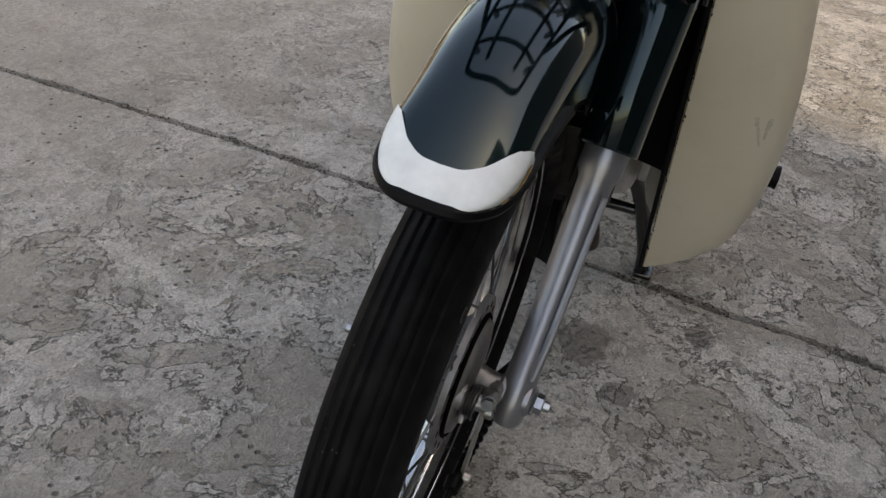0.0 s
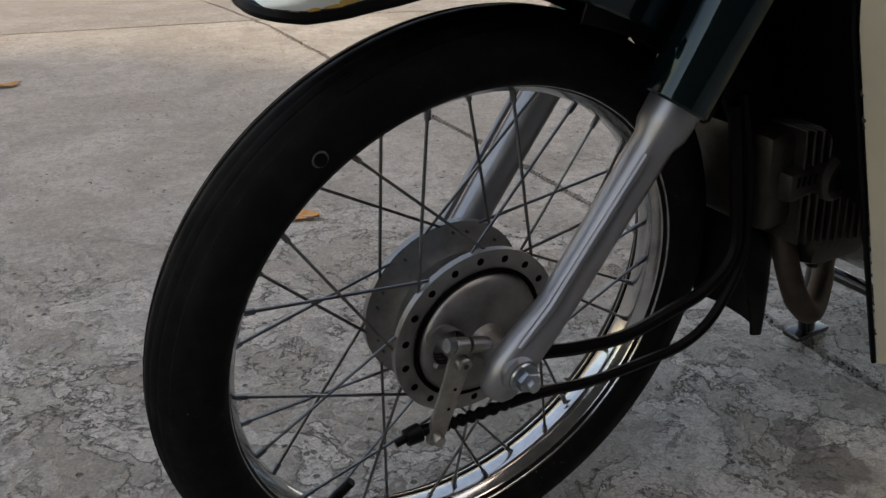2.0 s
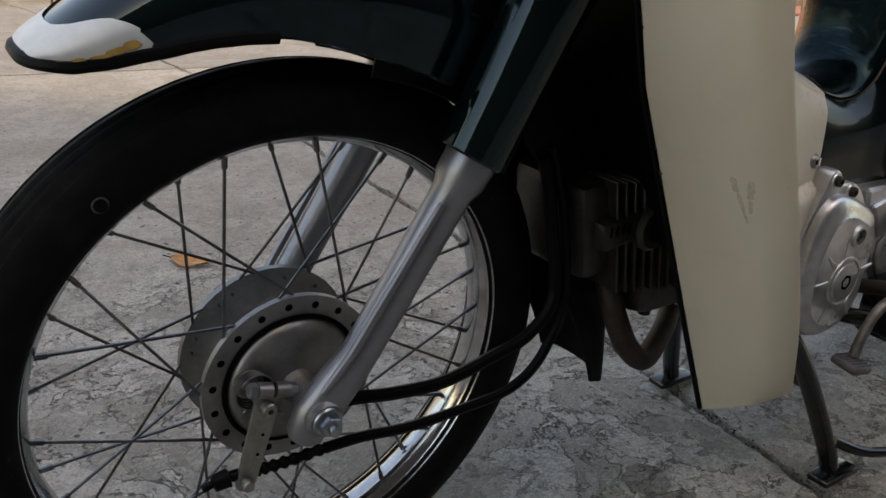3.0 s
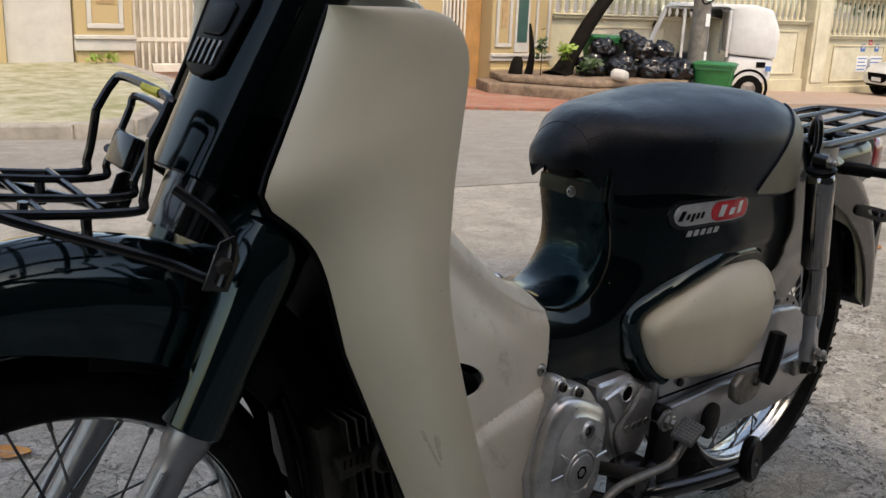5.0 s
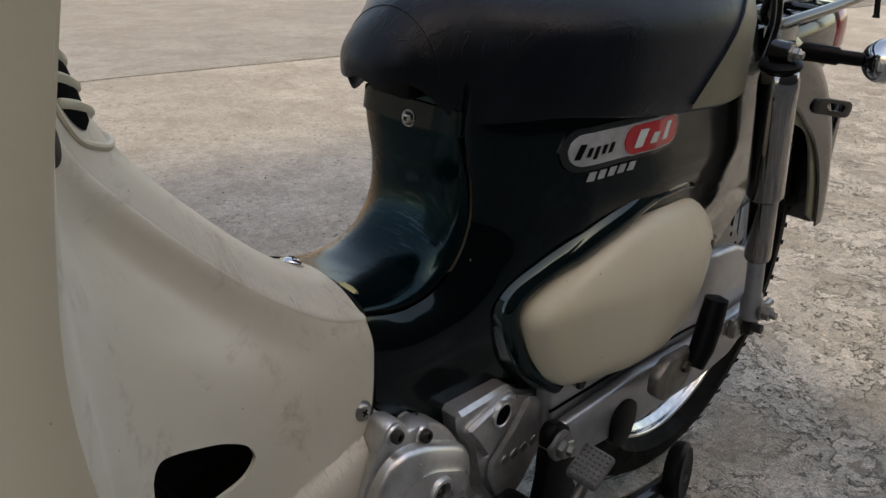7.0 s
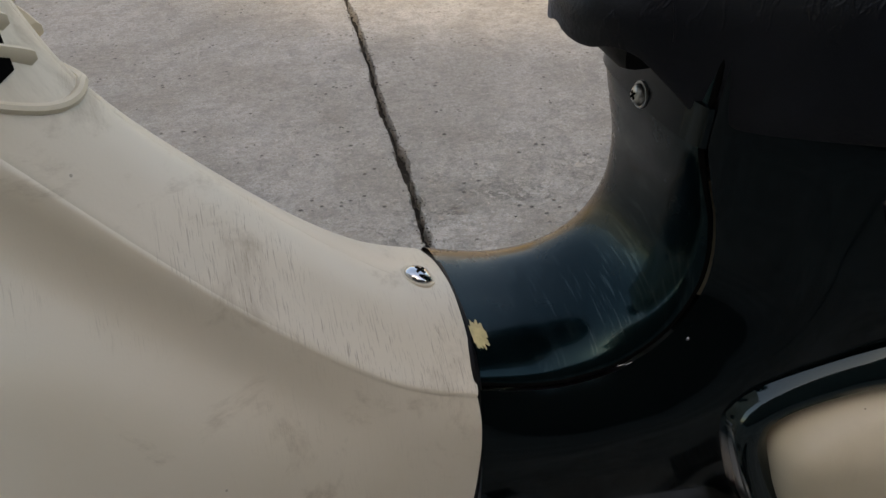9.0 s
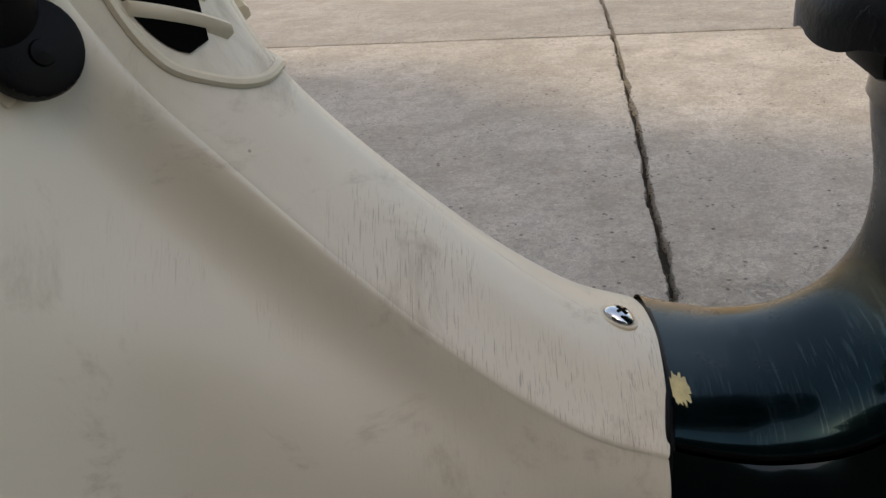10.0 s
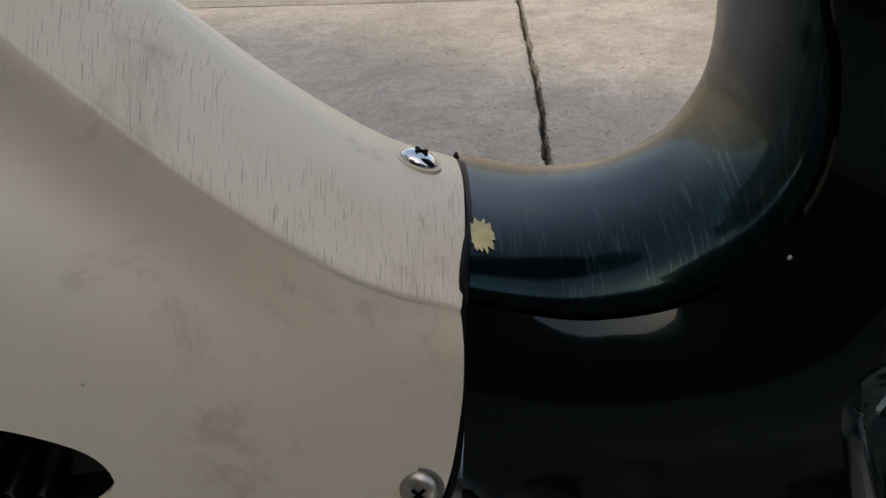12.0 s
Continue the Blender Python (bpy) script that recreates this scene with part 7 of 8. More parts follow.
def balustrade_wall(name, x0, x1, base, sill, top, step, panels, label):
    wl = front_thing(name, (x0 + x1) / 2, label, "wall", "structure")
    part("wall_body", front_block(x0, x1, base - 0.5, sill - 0.08, -0.22, 0.0), M_WALLC, wl)
    part("ledge", front_block(x0, x1, sill - 0.08, sill - 0.03, -0.24, 0.07, 0.01), M_WALLC, wl)
    part("ledge", front_block(x0, x1, sill - 0.03, sill, -0.24, 0.10, 0.01), M_WALLC, wl)
    part("plinth", front_block(x0, x1, base - 0.5, base + 0.10, 0.0, 0.06, 0.015), M_WALLC, wl)
    part("top_rail", front_block(x0, x1, top - 0.12, top, -0.20, 0.05, 0.015), M_WALLC, wl)
    for a, b in panels:
        picture_frame("moulding", a, b, base + 0.2, sill - 0.2, 0.035, 0.0, M_WALLC, wl)
        part("panel", front_block(a + 0.035, b - 0.035, base + 0.235, sill - 0.235, 0.0, 0.006), M_PANELC, wl, "pale stained panel")
    h = top - 0.12 - sill
    me = finish(lathe(baluster_profile(h), (0, 0, 0), (0, 0, 1), 10), "baluster", M_WALLC)
    n = int((x1 - x0) / step)
    for k in range(n):
        ob = new("baluster", me)
        ob.parent = wl
        ob.location = front_at(x0 + (k + 0.5) * (x1 - x0) / n, sill, -0.08) - wl.location
    return wl


balustrade_wall("wall_north_2", 11.6, 18.48, -0.42, 0.86, 1.62, 0.19, ((12.2, 14.3), (14.7, 16.3), (16.7, 18.2)), "cream garden wall with turned balusters and framed panels")
balustrade_wall("wall_north_3", 19.1, 21.55, -0.60, 0.58, 1.46, 0.17, ((19.45, 21.35),), "cream garden wall with balusters, papers pasted on it")


def wall_pillar(x0, x1, base, top, label, material=None):
    p = front_thing("wall_pillar", (x0 + x1) / 2, label, "pillar", group="garden wall pillars")
    part("shaft", front_block(x0, x1, base - 0.5, top - 0.16, -0.3, 0.14, 0.012), material or M_WALLC, p)
    part("moulding", front_block(x0 + 0.08, x1 - 0.08, base + 0.25, top - 0.4, 0.14, 0.165, 0.012), M_PANELC, p)
    part("cap", front_block(x0 - 0.06, x1 + 0.06, top - 0.16, top - 0.09, -0.36, 0.20, 0.012), M_WALLC, p)
    part("cap", front_block(x0 - 0.12, x1 + 0.12, top - 0.09, top, -0.42, 0.26, 0.02), M_WALLC, p)
    return p


wall_pillar(18.5, 19.08, -0.65, 2.6, "cream garden wall pillar, tall")
wall_pillar(21.57, 22.25, -0.8, 1.52, "cream garden wall pillar with moulded cap")
wp = wall_pillar(23.25, 24.2, -0.8, 1.55, "cream gate pillar with a round lamp on its cap")
part("lamp_globe", lathe([(0.0, 0.06), (0.04, 0.05), (0.07, 0.13), (0.18, 0.17), (0.28, 0.13), (0.33, 0.0)], front_at(23.72, 1.55, -0.05), (0, 0, 1), 20), M_WALLW, wp, "white globe lamp")
ochre = front_thing("wall_north_4", 22.8, "low ochre wall between two pillars", "wall", "structure")
part("plaster", front_block(22.26, 23.24, -1.2, 0.55, -0.4, -0.15), M_YELLOW, ochre)
part("coping", front_block(22.26, 23.24, 0.55, 0.62, -0.43, -0.12, 0.01), M_YELLOW, ochre)
balustrade_wall("wall_north_5", 24.25, 34.0, -0.85, 0.70, 1.55, 0.2, ((24.7, 28.5), (29.0, 33.5)), "cream garden wall running on down the street")
house_sign = thing("wall_sign", front_at(22.45, 0.25, 0.02), "small pink hanging sign beside the pillar", "sign")
part("board", front_block(22.32, 22.75, 0.05, 0.32, 0.0, 0.05, 0.01), M_PINK, house_sign)
part("hood", front_block(22.28, 22.80, 0.32, 0.40, -0.02, 0.16, 0.02), M_WALLC, house_sign)

# papers on the wall
for x0, x1, z0, z1, m, label in ((20.45, 20.62, 0.24, 0.40, M_BLUE, "small blue notice on the wall"), (20.72, 20.86, 0.36, 0.50, M_PINK, "small red notice on the wall"), (20.98, 21.14, 0.24, 0.40, M_BLUE, "small blue notice on the wall"), (20.36, 20.78, -0.20, 0.14, M_PAPER, "white printed sheet on the wall"), (20.84, 21.36, -0.22, 0.14, M_PAPER, "white printed sheet on the wall")):
    n = thing("notice", front_at((x0 + x1) / 2, (z0 + z1) / 2, 0.012), label, "notice", "papers on the wall")
    sheet = part("sheet", front_block(x0, x1, z0, z1, 0.008, 0.014), m, n)
    rows_n = 4 if m is M_PAPER else 1
    for k in range(rows_n):
        zc = z1 - (k + 0.7) * (z1 - z0) / (rows_n + 0.4)
        part("lettering", front_block(x0 + 0.04, x1 - 0.04 - 0.05 * (k % 2), zc - 0.012, zc + 0.012, 0.014, 0.0155), M_BLUE if m is M_PAPER else M_PAPER, n)
slot = thing("door_phone", front_at(20.82, -0.1, 0.01), "small dark box with a grey plate on the wall", "door phone")
part("plate", front_block(20.775, 20.865, -0.16, 0.08, 0.006, 0.03, 0.004), M_GREYP, slot)
part("box", front_block(20.74, 20.90, -0.32, -0.18, 0.006, 0.07, 0.01), M_BLACKP, slot)

# red pavers and kerb island
def near_edge(x):
    return 7.55 - 0.36 * (x - 7.2) if x > 5.5 else 8.16 + 0.9 * (5.5 - x)


rows_p = []
for k in range(31):
    x = 4.3 + 9.2 * k / 30
    y0, y1 = near_edge(x), 11.4 - 0.13 * x + 1.3
    rows_p.append([Vector((x, y0, street_height(x, y0) - 0.01))] + [Vector((x, y0 + (y1 - y0) * f, street_height(x, y0 + (y1 - y0) * f) + 0.035)) for f in (0.0, 0.3, 0.6, 1.0)])
solo("pavement_1", skin(rows_p, False), brick_paving("red_pavers", 0.0), "worn red brick pavement before the gates", "pavement", "structure")

rows_p = []
for k in range(41):
    x = 13.5 + 22.0 * k / 40
    y1 = 11.4 - 0.13 * x + 0.1
    y0 = y1 - 2.9 if x < 16 else max(y1 - 2.9, 5.6)
    rows_p.append([Vector((x, y0, street_height(x, y0) - 0.04))] + [Vector((x, y0 + (y1 - y0) * f, street_height(x, y0 + (y1 - y0) * f) + 0.075)) for f in (0.0, 0.4, 1.0)])
solo("pavement_3", skin(rows_p, False), brick_paving("dusty_pavers", 1.0), "dusty brown brick strip along the garden walls", "pavement", "structure")

ISLAND = [(-14, 7.7), (-6, 7.1), (0.3, 6.45), (1.55, 5.98), (1.95, 5.80), (2.25, 5.70), (2.5, 5.74), (2.85, 6.05), (3.45, 6.92), (3.9, 7.6), (4.3, 8.8), (4.6, 11.2), (-14, 14)]
isl = thing("pavement_2", (0, 8.5, 0), "raised pavement with rounded stone kerb and pale worn paving", "pavement", "", "structure")
line = even(spline([(x, y, 0.085) for x, y in ISLAND[:12]], 6), 90)
part("paving", bm_from(line + [Vector((4.6, 12.4, 0.085)), Vector((-14, 14, 0.085))], [tuple(range(92))]), M_PALE, isl, "pale paving")
for i in range(0, 88, 2):
    a, b, c = line[i], line[i + 1], line[i + 2]
    d = (c - a).normalized()
    side = Vector((d.y, -d.x, 0))
    g = d * 0.006
    outline = [a + g + side * 0.02, b + side * 0.02, c - g + side * 0.02, c - g - side * 0.14, b - side * 0.14, a + g - side * 0.14]
    outline = [Vector((p.x, p.y, -0.12)) for p in outline]
    part("kerb_stone", slab(outline, (0, 0, 0.212 + 0.006 * noise.noise(a * 3)), 0.012, 1), M_STONE, isl)

plat = thing("stone_platform", (11.2, 8.9, -0.3), "low broken brick platform round the tree", "platform")
M_PLAT = mat("broken_brick", (0.24, 0.17, 0.12), 0.9, var=0.5, scale=8, bump=0.8, bscale=30)
for z0, z1, g in ((-0.45, -0.17, 0.0), (-0.17, -0.06, 0.28)):
    ol = [(9.6 + g, 9.25), (10.25 + g, 7.75 + g), (12.4, 7.35 + g), (12.6, 9.7), (10.0 + g, 9.95)]
    part("course", slab([Vector((x, y, z0)) for x, y in ol], (0, 0, z1 - z0), 0.03, 2), M_PLAT, plat)
solo("white_sack", block((0.26, 0.24, 0.17), (11.05, 7.95, 0.02), 0.07, 4, (4, 9, 20)), M_WALLW, "crumpled white sack on the platform", "sack")


# leaning tree with leaves
def leaf_cloud(centre, size, n, seed, leaf=0.05, shell=0.35):
    rnd = random.Random(seed)
    verts, faces = [], []
    lumps = [Vector((rnd.uniform(-1, 1) * size[0], rnd.uniform(-1, 1) * size[1], rnd.uniform(-1, 1) * size[2])) for _ in range(max(4, n // 60))]
    for _ in range(n):
        c = Vector(centre) + rnd.choice(lumps) * 0.8 + Vector((rnd.gauss(0, size[0]), rnd.gauss(0, size[1]), rnd.gauss(0, size[2]))) * shell
        a = Vector((rnd.gauss(0, 1), rnd.gauss(0, 1), rnd.gauss(0, 0.6))).normalized()
        b = a.orthogonal().normalized()
        L = leaf * rnd.uniform(0.7, 1.4)
        k = len(verts)
        verts += [c - a * L, c + b * L * 0.45, c + a * L, c - b * L * 0.45 + Vector((0, 0, -L * 0.2))]
        faces += [(k, k + 1, k + 2), (k, k + 2, k + 3)]
    me = bpy.data.meshes.new("leaves")
    me.from_pydata([tuple(v) for v in verts], [], faces)
    bm = bmesh.new()
    bm.from_mesh(me)
    bpy.data.meshes.remove(me)
    return bm


tree = thing("tree", (10.9, 9.2, -0.06), "dark leaning street tree with sparse leaves", "tree")
part("trunk", tube(spline([(10.95, 9.05, -0.15), (11.10, 9.05, 0.10), (11.46, 8.96, 0.72), (11.95, 8.82, 1.40), (12.5, 8.6, 2.2), (12.9, 8.5, 3.2)], 5), [0.30, 0.26, 0.21, 0.175, 0.155, 0.14, 0.13, 0.125, 0.12, 0.118, 0.115, 0.112, 0.11, 0.11, 0.11, 0.108, 0.106, 0.105, 0.105, 0.105, 0.10, 0.095, 0.09, 0.08, 0.07, 0.06], 14), M_BARK, tree, "dark bark")
for a, b, r in (((12.5, 8.6, 2.2), (13.4, 7.6, 3.1), 0.06), ((12.7, 8.55, 2.7), (11.6, 9.3, 3.6), 0.055), ((12.9, 8.5, 3.2), (13.6, 8.9, 4.2), 0.05)):
    m_ = (Vector(a) + Vector(b)) / 2 + Vector((0, 0, 0.15))
    part("limb", tube(spline([a, m_, b], 4), [r * (1 - 0.07 * k) for k in range(9)], 8), M_BARK, tree)
part("crown", leaf_cloud((13.0, 8.4, 4.0), (1.3, 1.3, 0.7), 1500, 3, 0.09), M_LEAF, tree, "sparse green leaves")
part("stump", tube(spline([(10.44, 9.25, -0.1), (10.47, 9.22, 0.25), (10.42, 9.25, 0.70)], 4), [0.07, 0.065, 0.06, 0.055, 0.045, 0.04, 0.035, 0.025, 0.015], 10), M_BARK, tree)
part("stump", tube(spline([(10.25, 9.35, -0.1), (10.28, 9.32, 0.2)], 4), [0.12, 0.11, 0.10, 0.09, 0.05], 10), M_BARK, tree)
for nm, c, s, n, m, seed in (("plant", (10.75, 8.75, 0.30), (0.14, 0.12, 0.10), 90, M_LEAFY, 5), ("plant", (11.05, 8.6, 0.12), (0.16, 0.14, 0.12), 120, M_LEAF, 6), ("plant", (10.45, 9.0, 0.42), (0.08, 0.08, 0.16), 60, M_LEAF, 7)):
    p = thing(nm, (c[0], c[1], -0.06), "small green weeds at the tree's foot", "plant", "weeds by the tree")
    part("leaves", leaf_cloud(c, s, n, seed, 0.05), m, p)
    part("stem", tube([(c[0], c[1], -0.08), (c[0] + 0.01, c[1], c[2])], 0.006, 6), M_BARK, p)
for c, n, seed in (((4.42, 10.62, 0.08), 50, 11), ((4.25, 10.65, 0.06), 40, 12), ((1.9, 10.75, 0.05), 40, 13), ((0.4, 9.3, 0.12), 50, 14)):
    p = thing("weed", (c[0], c[1], 0.0), "dry weeds at the foot of the wall", "plant", "weeds by the wall")
    part("leaves", leaf_cloud((c[0], c[1], c[2] + 0.08), (0.12, 0.06, 0.07), n, seed, 0.03), M_LEAFY, p)
    part("stem", tube([(c[0], c[1], -0.05), (c[0], c[1], c[2] + 0.08)], 0.004, 5), M_BARK, p)
for x, y, z, sx, n, seed in ((20.3, 8.6, 1.72, 0.9, 500, 21), (17.4, 9.4, 1.95, 0.7, 300, 22)):
    p = thing("creeper", (x, y, 1.4), "green creeper hanging over the garden wall", "plant", "creepers")
    part("leaves", leaf_cloud((x, y, z), (sx, 0.25, 0.16), n, seed, 0.06), M_LEAF, p)
    part("stem", tube(spline([(x - sx, y, 1.45), (x, y, z - 0.1), (x + sx, y - 0.1, 1.5)], 5), 0.02, 6), M_BARK, p)
back = thing("tree", (27.0, 11.5, -0.9), "dark leafy tree behind the garden walls", "tree")
part("trunk", tube(spline([(27, 11.5, -1.0), (27.1, 11.4, 1.2), (26.8, 11.3, 3.0)], 4), [0.22 - 0.015 * k for k in range(9)], 10), M_BARK, back)
part("limb", tube(spline([(27.0, 11.4, 1.6), (25.6, 10.6, 2.4), (24.8, 10.2, 2.9)], 4), [0.09 - 0.006 * k for k in range(9)], 8), M_BARK, back)
part("crown", leaf_cloud((26.5, 10.6, 2.6), (3.2, 0.9, 1.5), 6000, 31, 0.11), M_LEAF, back, "dense dark leaves")

# rubbish bags
for k, (x, y, z, r) in enumerate(((11.35, 8.75, 0.02, 0.27), (11.72, 8.45, 0.02, 0.30), (12.1, 8.15, 0.0, 0.31), (12.42, 7.85, -0.02, 0.28), (11.62, 8.75, 0.29, 0.25), (12.0, 8.35, 0.31, 0.27), (12.3, 8.15, 0.28, 0.23), (11.95, 8.55, 0.46, 0.19), (12.62, 8.1, -0.02, 0.27))):
    bm = bmesh.new()
    bmesh.ops.create_icosphere(bm, subdivisions=4, radius=1.0)
    for v in bm.verts:
        c = v.co.copy()
        f = 1 + 0.22 * noise.noise(c * 1.6 + Vector((k * 7, 0, 0))) - 0.42 * abs(noise.noise(c * 2.8 + Vector((k * 3, 1, 0)))) - 0.26 * abs(noise.noise(c * 7 + Vector((k, 5, 0))))
        v.co = Vector((x, y, z + 0.06)) + Vector((c.x * r * f, c.y * r * f, max(-0.62, c.z) * r * 0.85 * f))
    bag = solo("rubbish_bag", bm, M_BAG, "full black rubbish bag in a heap", "rubbish bag", "", "rubbish heap", 180)
    bag.location = (0, 0, 0)


def wheelie_bin(x, y, base, h, turn, label):
    m = pose(x, y, base, 0, 0, turn)
    b = thing("wheelie_bin", (x, y, base), label, "bin", "green bins")
    rings = []
    for z, hw, hd in ((0.06, 0.19, 0.22), (h * 0.5, 0.22, 0.26), (h * 0.9, 0.245, 0.29), (h * 0.9, 0.265, 0.31), (h, 0.265, 0.31)):
        rings.append([m @ Vector((a * hw, c * hd, z)) for a, c in ((-1, -0.85), (-0.85, -1), (0.85, -1), (1, -0.85), (1, 0.85), (0.85, 1), (-0.85, 1), (-1, 0.85))])
    part("body", skin(rings), M_BIN, b)
    rings = [[m @ Vector((a * hw, c * hd, z)) for a, c in ((-1, -0.85), (-0.85, -1), (0.85, -1), (1, -0.85), (1, 0.85), (0.85, 1), (-0.85, 1), (-1, 0.85))] for z, hw, hd in ((h + 0.003, 0.285, 0.33), (h + 0.03, 0.285, 0.33), (h + 0.055, 0.23, 0.27))]
    part("lid", skin(rings), M_BIN, b)
    for k in range(4):
        part("rib", tube([m @ Vector((-0.12 + 0.08 * k, -0.245, 0.12)), m @ Vector((-0.13 + 0.087 * k, -0.285, h * 0.86))], 0.010, 6), M_BIN, b)
    for s in (-1, 1):
        part("wheel", lathe([(-0.03, 0.0), (-0.03, 0.09), (0.03, 0.09), (0.03, 0.0)], m @ Vector((s * 0.2, 0.2, 0.09)), m.to_3x3() @ Vector((1, 0, 0)), 16), M_BLACKP, b)
    return b


wheelie_bin(12.86, 7.50, -0.45, 0.62, 25, "open-topped green plastic wheelie bin by the pole")
wheelie_bin(11.83, 8.92, -0.06, 0.56, 10, "green plastic bin behind the rubbish bags")

# pole with wires and pasted papers
pole = thing("utility_pole", (13.13, 8.04, -0.45), "weathered concrete street pole with pasted papers", "pole")
part("shaft", tube([(13.13, 8.04, -0.6), (13.15, 8.04, 6.0)], [0.15, 0.11], 18), M_POST, pole)
for z, q in ((0.85, 200), (0.55, 235), (1.25, 190), (0.25, 215), (1.05, 250)):
    part("paper", lathe([(-0.10, 0.152), (0.10, 0.150)], (13.14, 8.04, z), (0, 0, 1), 6, (q, q + 45)), M_PAPER if z != 0.55 else M_GREYP, pole, "torn pasted paper")
part("cable", tube(spline([(13.0, 7.92, 1.9), (12.78, 7.85, 1.35), (13.0, 7.9, 1.1), (13.35, 7.9, 1.3), (13.28, 7.95, 1.9)], 6), 0.014, 6), M_BLACKP, pole)
part("meter", block((0.16, 0.2, 0.3), (13.42, 7.9, 1.35), 0.02), M_GREYP, pole)

# ---- three-wheeler taxi ----
def section(pts, y):
    return [Vector((x, y, z)) for x, z in pts]


def on(m, bm):
    bmesh.ops.transform(bm, matrix=m, verts=bm.verts)
    return bm


TK = pose(14.86, 9.22, -0.585, 0, 0, 128) @ Matrix.Scale(0.98, 4)
tuk = thing("three_wheeler_taxi", tuple(TK.translation), "white three-wheeler taxi with canvas rear and open cabin", "taxi")
LOW = [(-1.30, 0.42), (-1.34, 0.80), (-0.55, 0.84), (-0.50, 0.55), (0.35, 0.50), (0.55, 0.62), (0.62, 0.86), (0.98, 0.88), (1.22, 0.60), (1.30, 0.36), (1.15, 0.28), (-1.1, 0.30)]
part("body", on(TK, slab(section(LOW, -0.62), (0, 1.24, 0), 0.05, 2)), M_CARW, tuk, "white lower body")
HOOD = [(-1.36, 0.81), (-1.38, 1.30), (-1.22, 1.66), (-0.9, 1.74), (0.45, 1.74), (0.62, 1.70), (0.62, 1.62), (-0.42, 1.64), (-0.50, 1.60), (-0.53, 0.86)]
part("canvas_hood", on(TK, slab(section(HOOD, -0.66), (0, 1.32, 0), 0.05, 2)), M_CANVAS, tuk, "white canvas rear hood")
part("windscreen_frame", on(TK, slab(section([(0.98, 0.88), (0.66, 1.68), (0.58, 1.66), (0.88, 0.86)], -0.58), (0, 1.16, 0), 0.02, 1)), M_CARW, tuk)
part("windscreen", on(TK, slab([Vector((0.95, -0.48, 1.0)), Vector((0.95, 0.48, 1.0)), Vector((0.715, 0.48, 1.58)), Vector((0.715, -0.48, 1.58))], (0.02, 0, 0.008))), M_CARG, tuk, "dark windscreen")
for s in (-1, 1):
    part("door_post", on(TK, block((0.05, 0.04, 1.1), (0.30, s * 0.60, 1.12), 0.01)), M_CARW, tuk, "white post")
    part("door_post", on(TK, block((0.05, 0.04, 0.82), (-0.50, s * 0.645, 1.22), 0.01)), M_CARW, tuk, "white post")
    w_ = part("wheel", on(TK, lathe([(-0.07, 0.13), (-0.07, 0.24), (-0.05, 0.26), (0.05, 0.26), (0.07, 0.24), (0.07, 0.13)], (-0.95, s * 0.56, 0.26), (0, 1, 0), 28)), M_RUBBER, tuk, "small black tyre")
    part("rim", on(TK, lathe([(0.0, 0.0), (0.0, 0.06), (0.02, 0.13), (0.03, 0.14)], (-0.95, s * 0.60, 0.26), (0, s, 0), 24)), M_ALU, w_)
    part("wheel_arch", on(TK, lathe([(0.0, 0.29), (0.03, 0.30), (0.03, 0.34), (0.0, 0.34)], (-0.95, s * 0.60, 0.28), (0, s, 0), 24, (0, 360))), M_BLACKP, tuk)
    part("fuel_flap", on(TK, block((0.16, 0.01, 0.10), (-1.12, s * 0.625, 0.70), 0.003, 1)), M_BLACKP, tuk)
    part("emblem", on(TK, block((0.10, 0.008, 0.09), (-1.25, s * 0.668, 0.64), 0.002, 1)), M_BLUE, tuk)
part("wheel", on(TK, lathe([(-0.06, 0.12), (-0.06, 0.24), (-0.04, 0.26), (0.04, 0.26), (0.06, 0.24), (0.06, 0.12)], (1.0, 0, 0.26), (0, 1, 0), 28)), M_RUBBER, tuk)
part("rear_seat", on(TK, block((0.5, 1.1, 0.3), (-0.85, 0, 0.92), 0.05)), M_VINYL, tuk, "dark bench seat")
part("seat_back", on(TK, block((0.14, 1.1, 0.5), (-1.15, 0, 1.2), 0.05)), M_VINYL, tuk)
part("driver_seat", on(TK, block((0.4, 0.5, 0.22), (0.15, 0, 0.72), 0.05)), M_VINYL, tuk)
part("handlebar", on(TK, tube([(0.62, -0.3, 1.05), (0.66, 0.3, 1.05)], 0.02, 8)), M_BLACKP, tuk)
for s in (-1, 1):
    part("headlight", on(TK, lathe([(0.0, 0.085), (0.03, 0.08), (0.05, 0.0)], (1.14, s * 0.40, 0.66), (0.8, 0, 0.4), 18)), M_CARG, tuk, "round headlight")

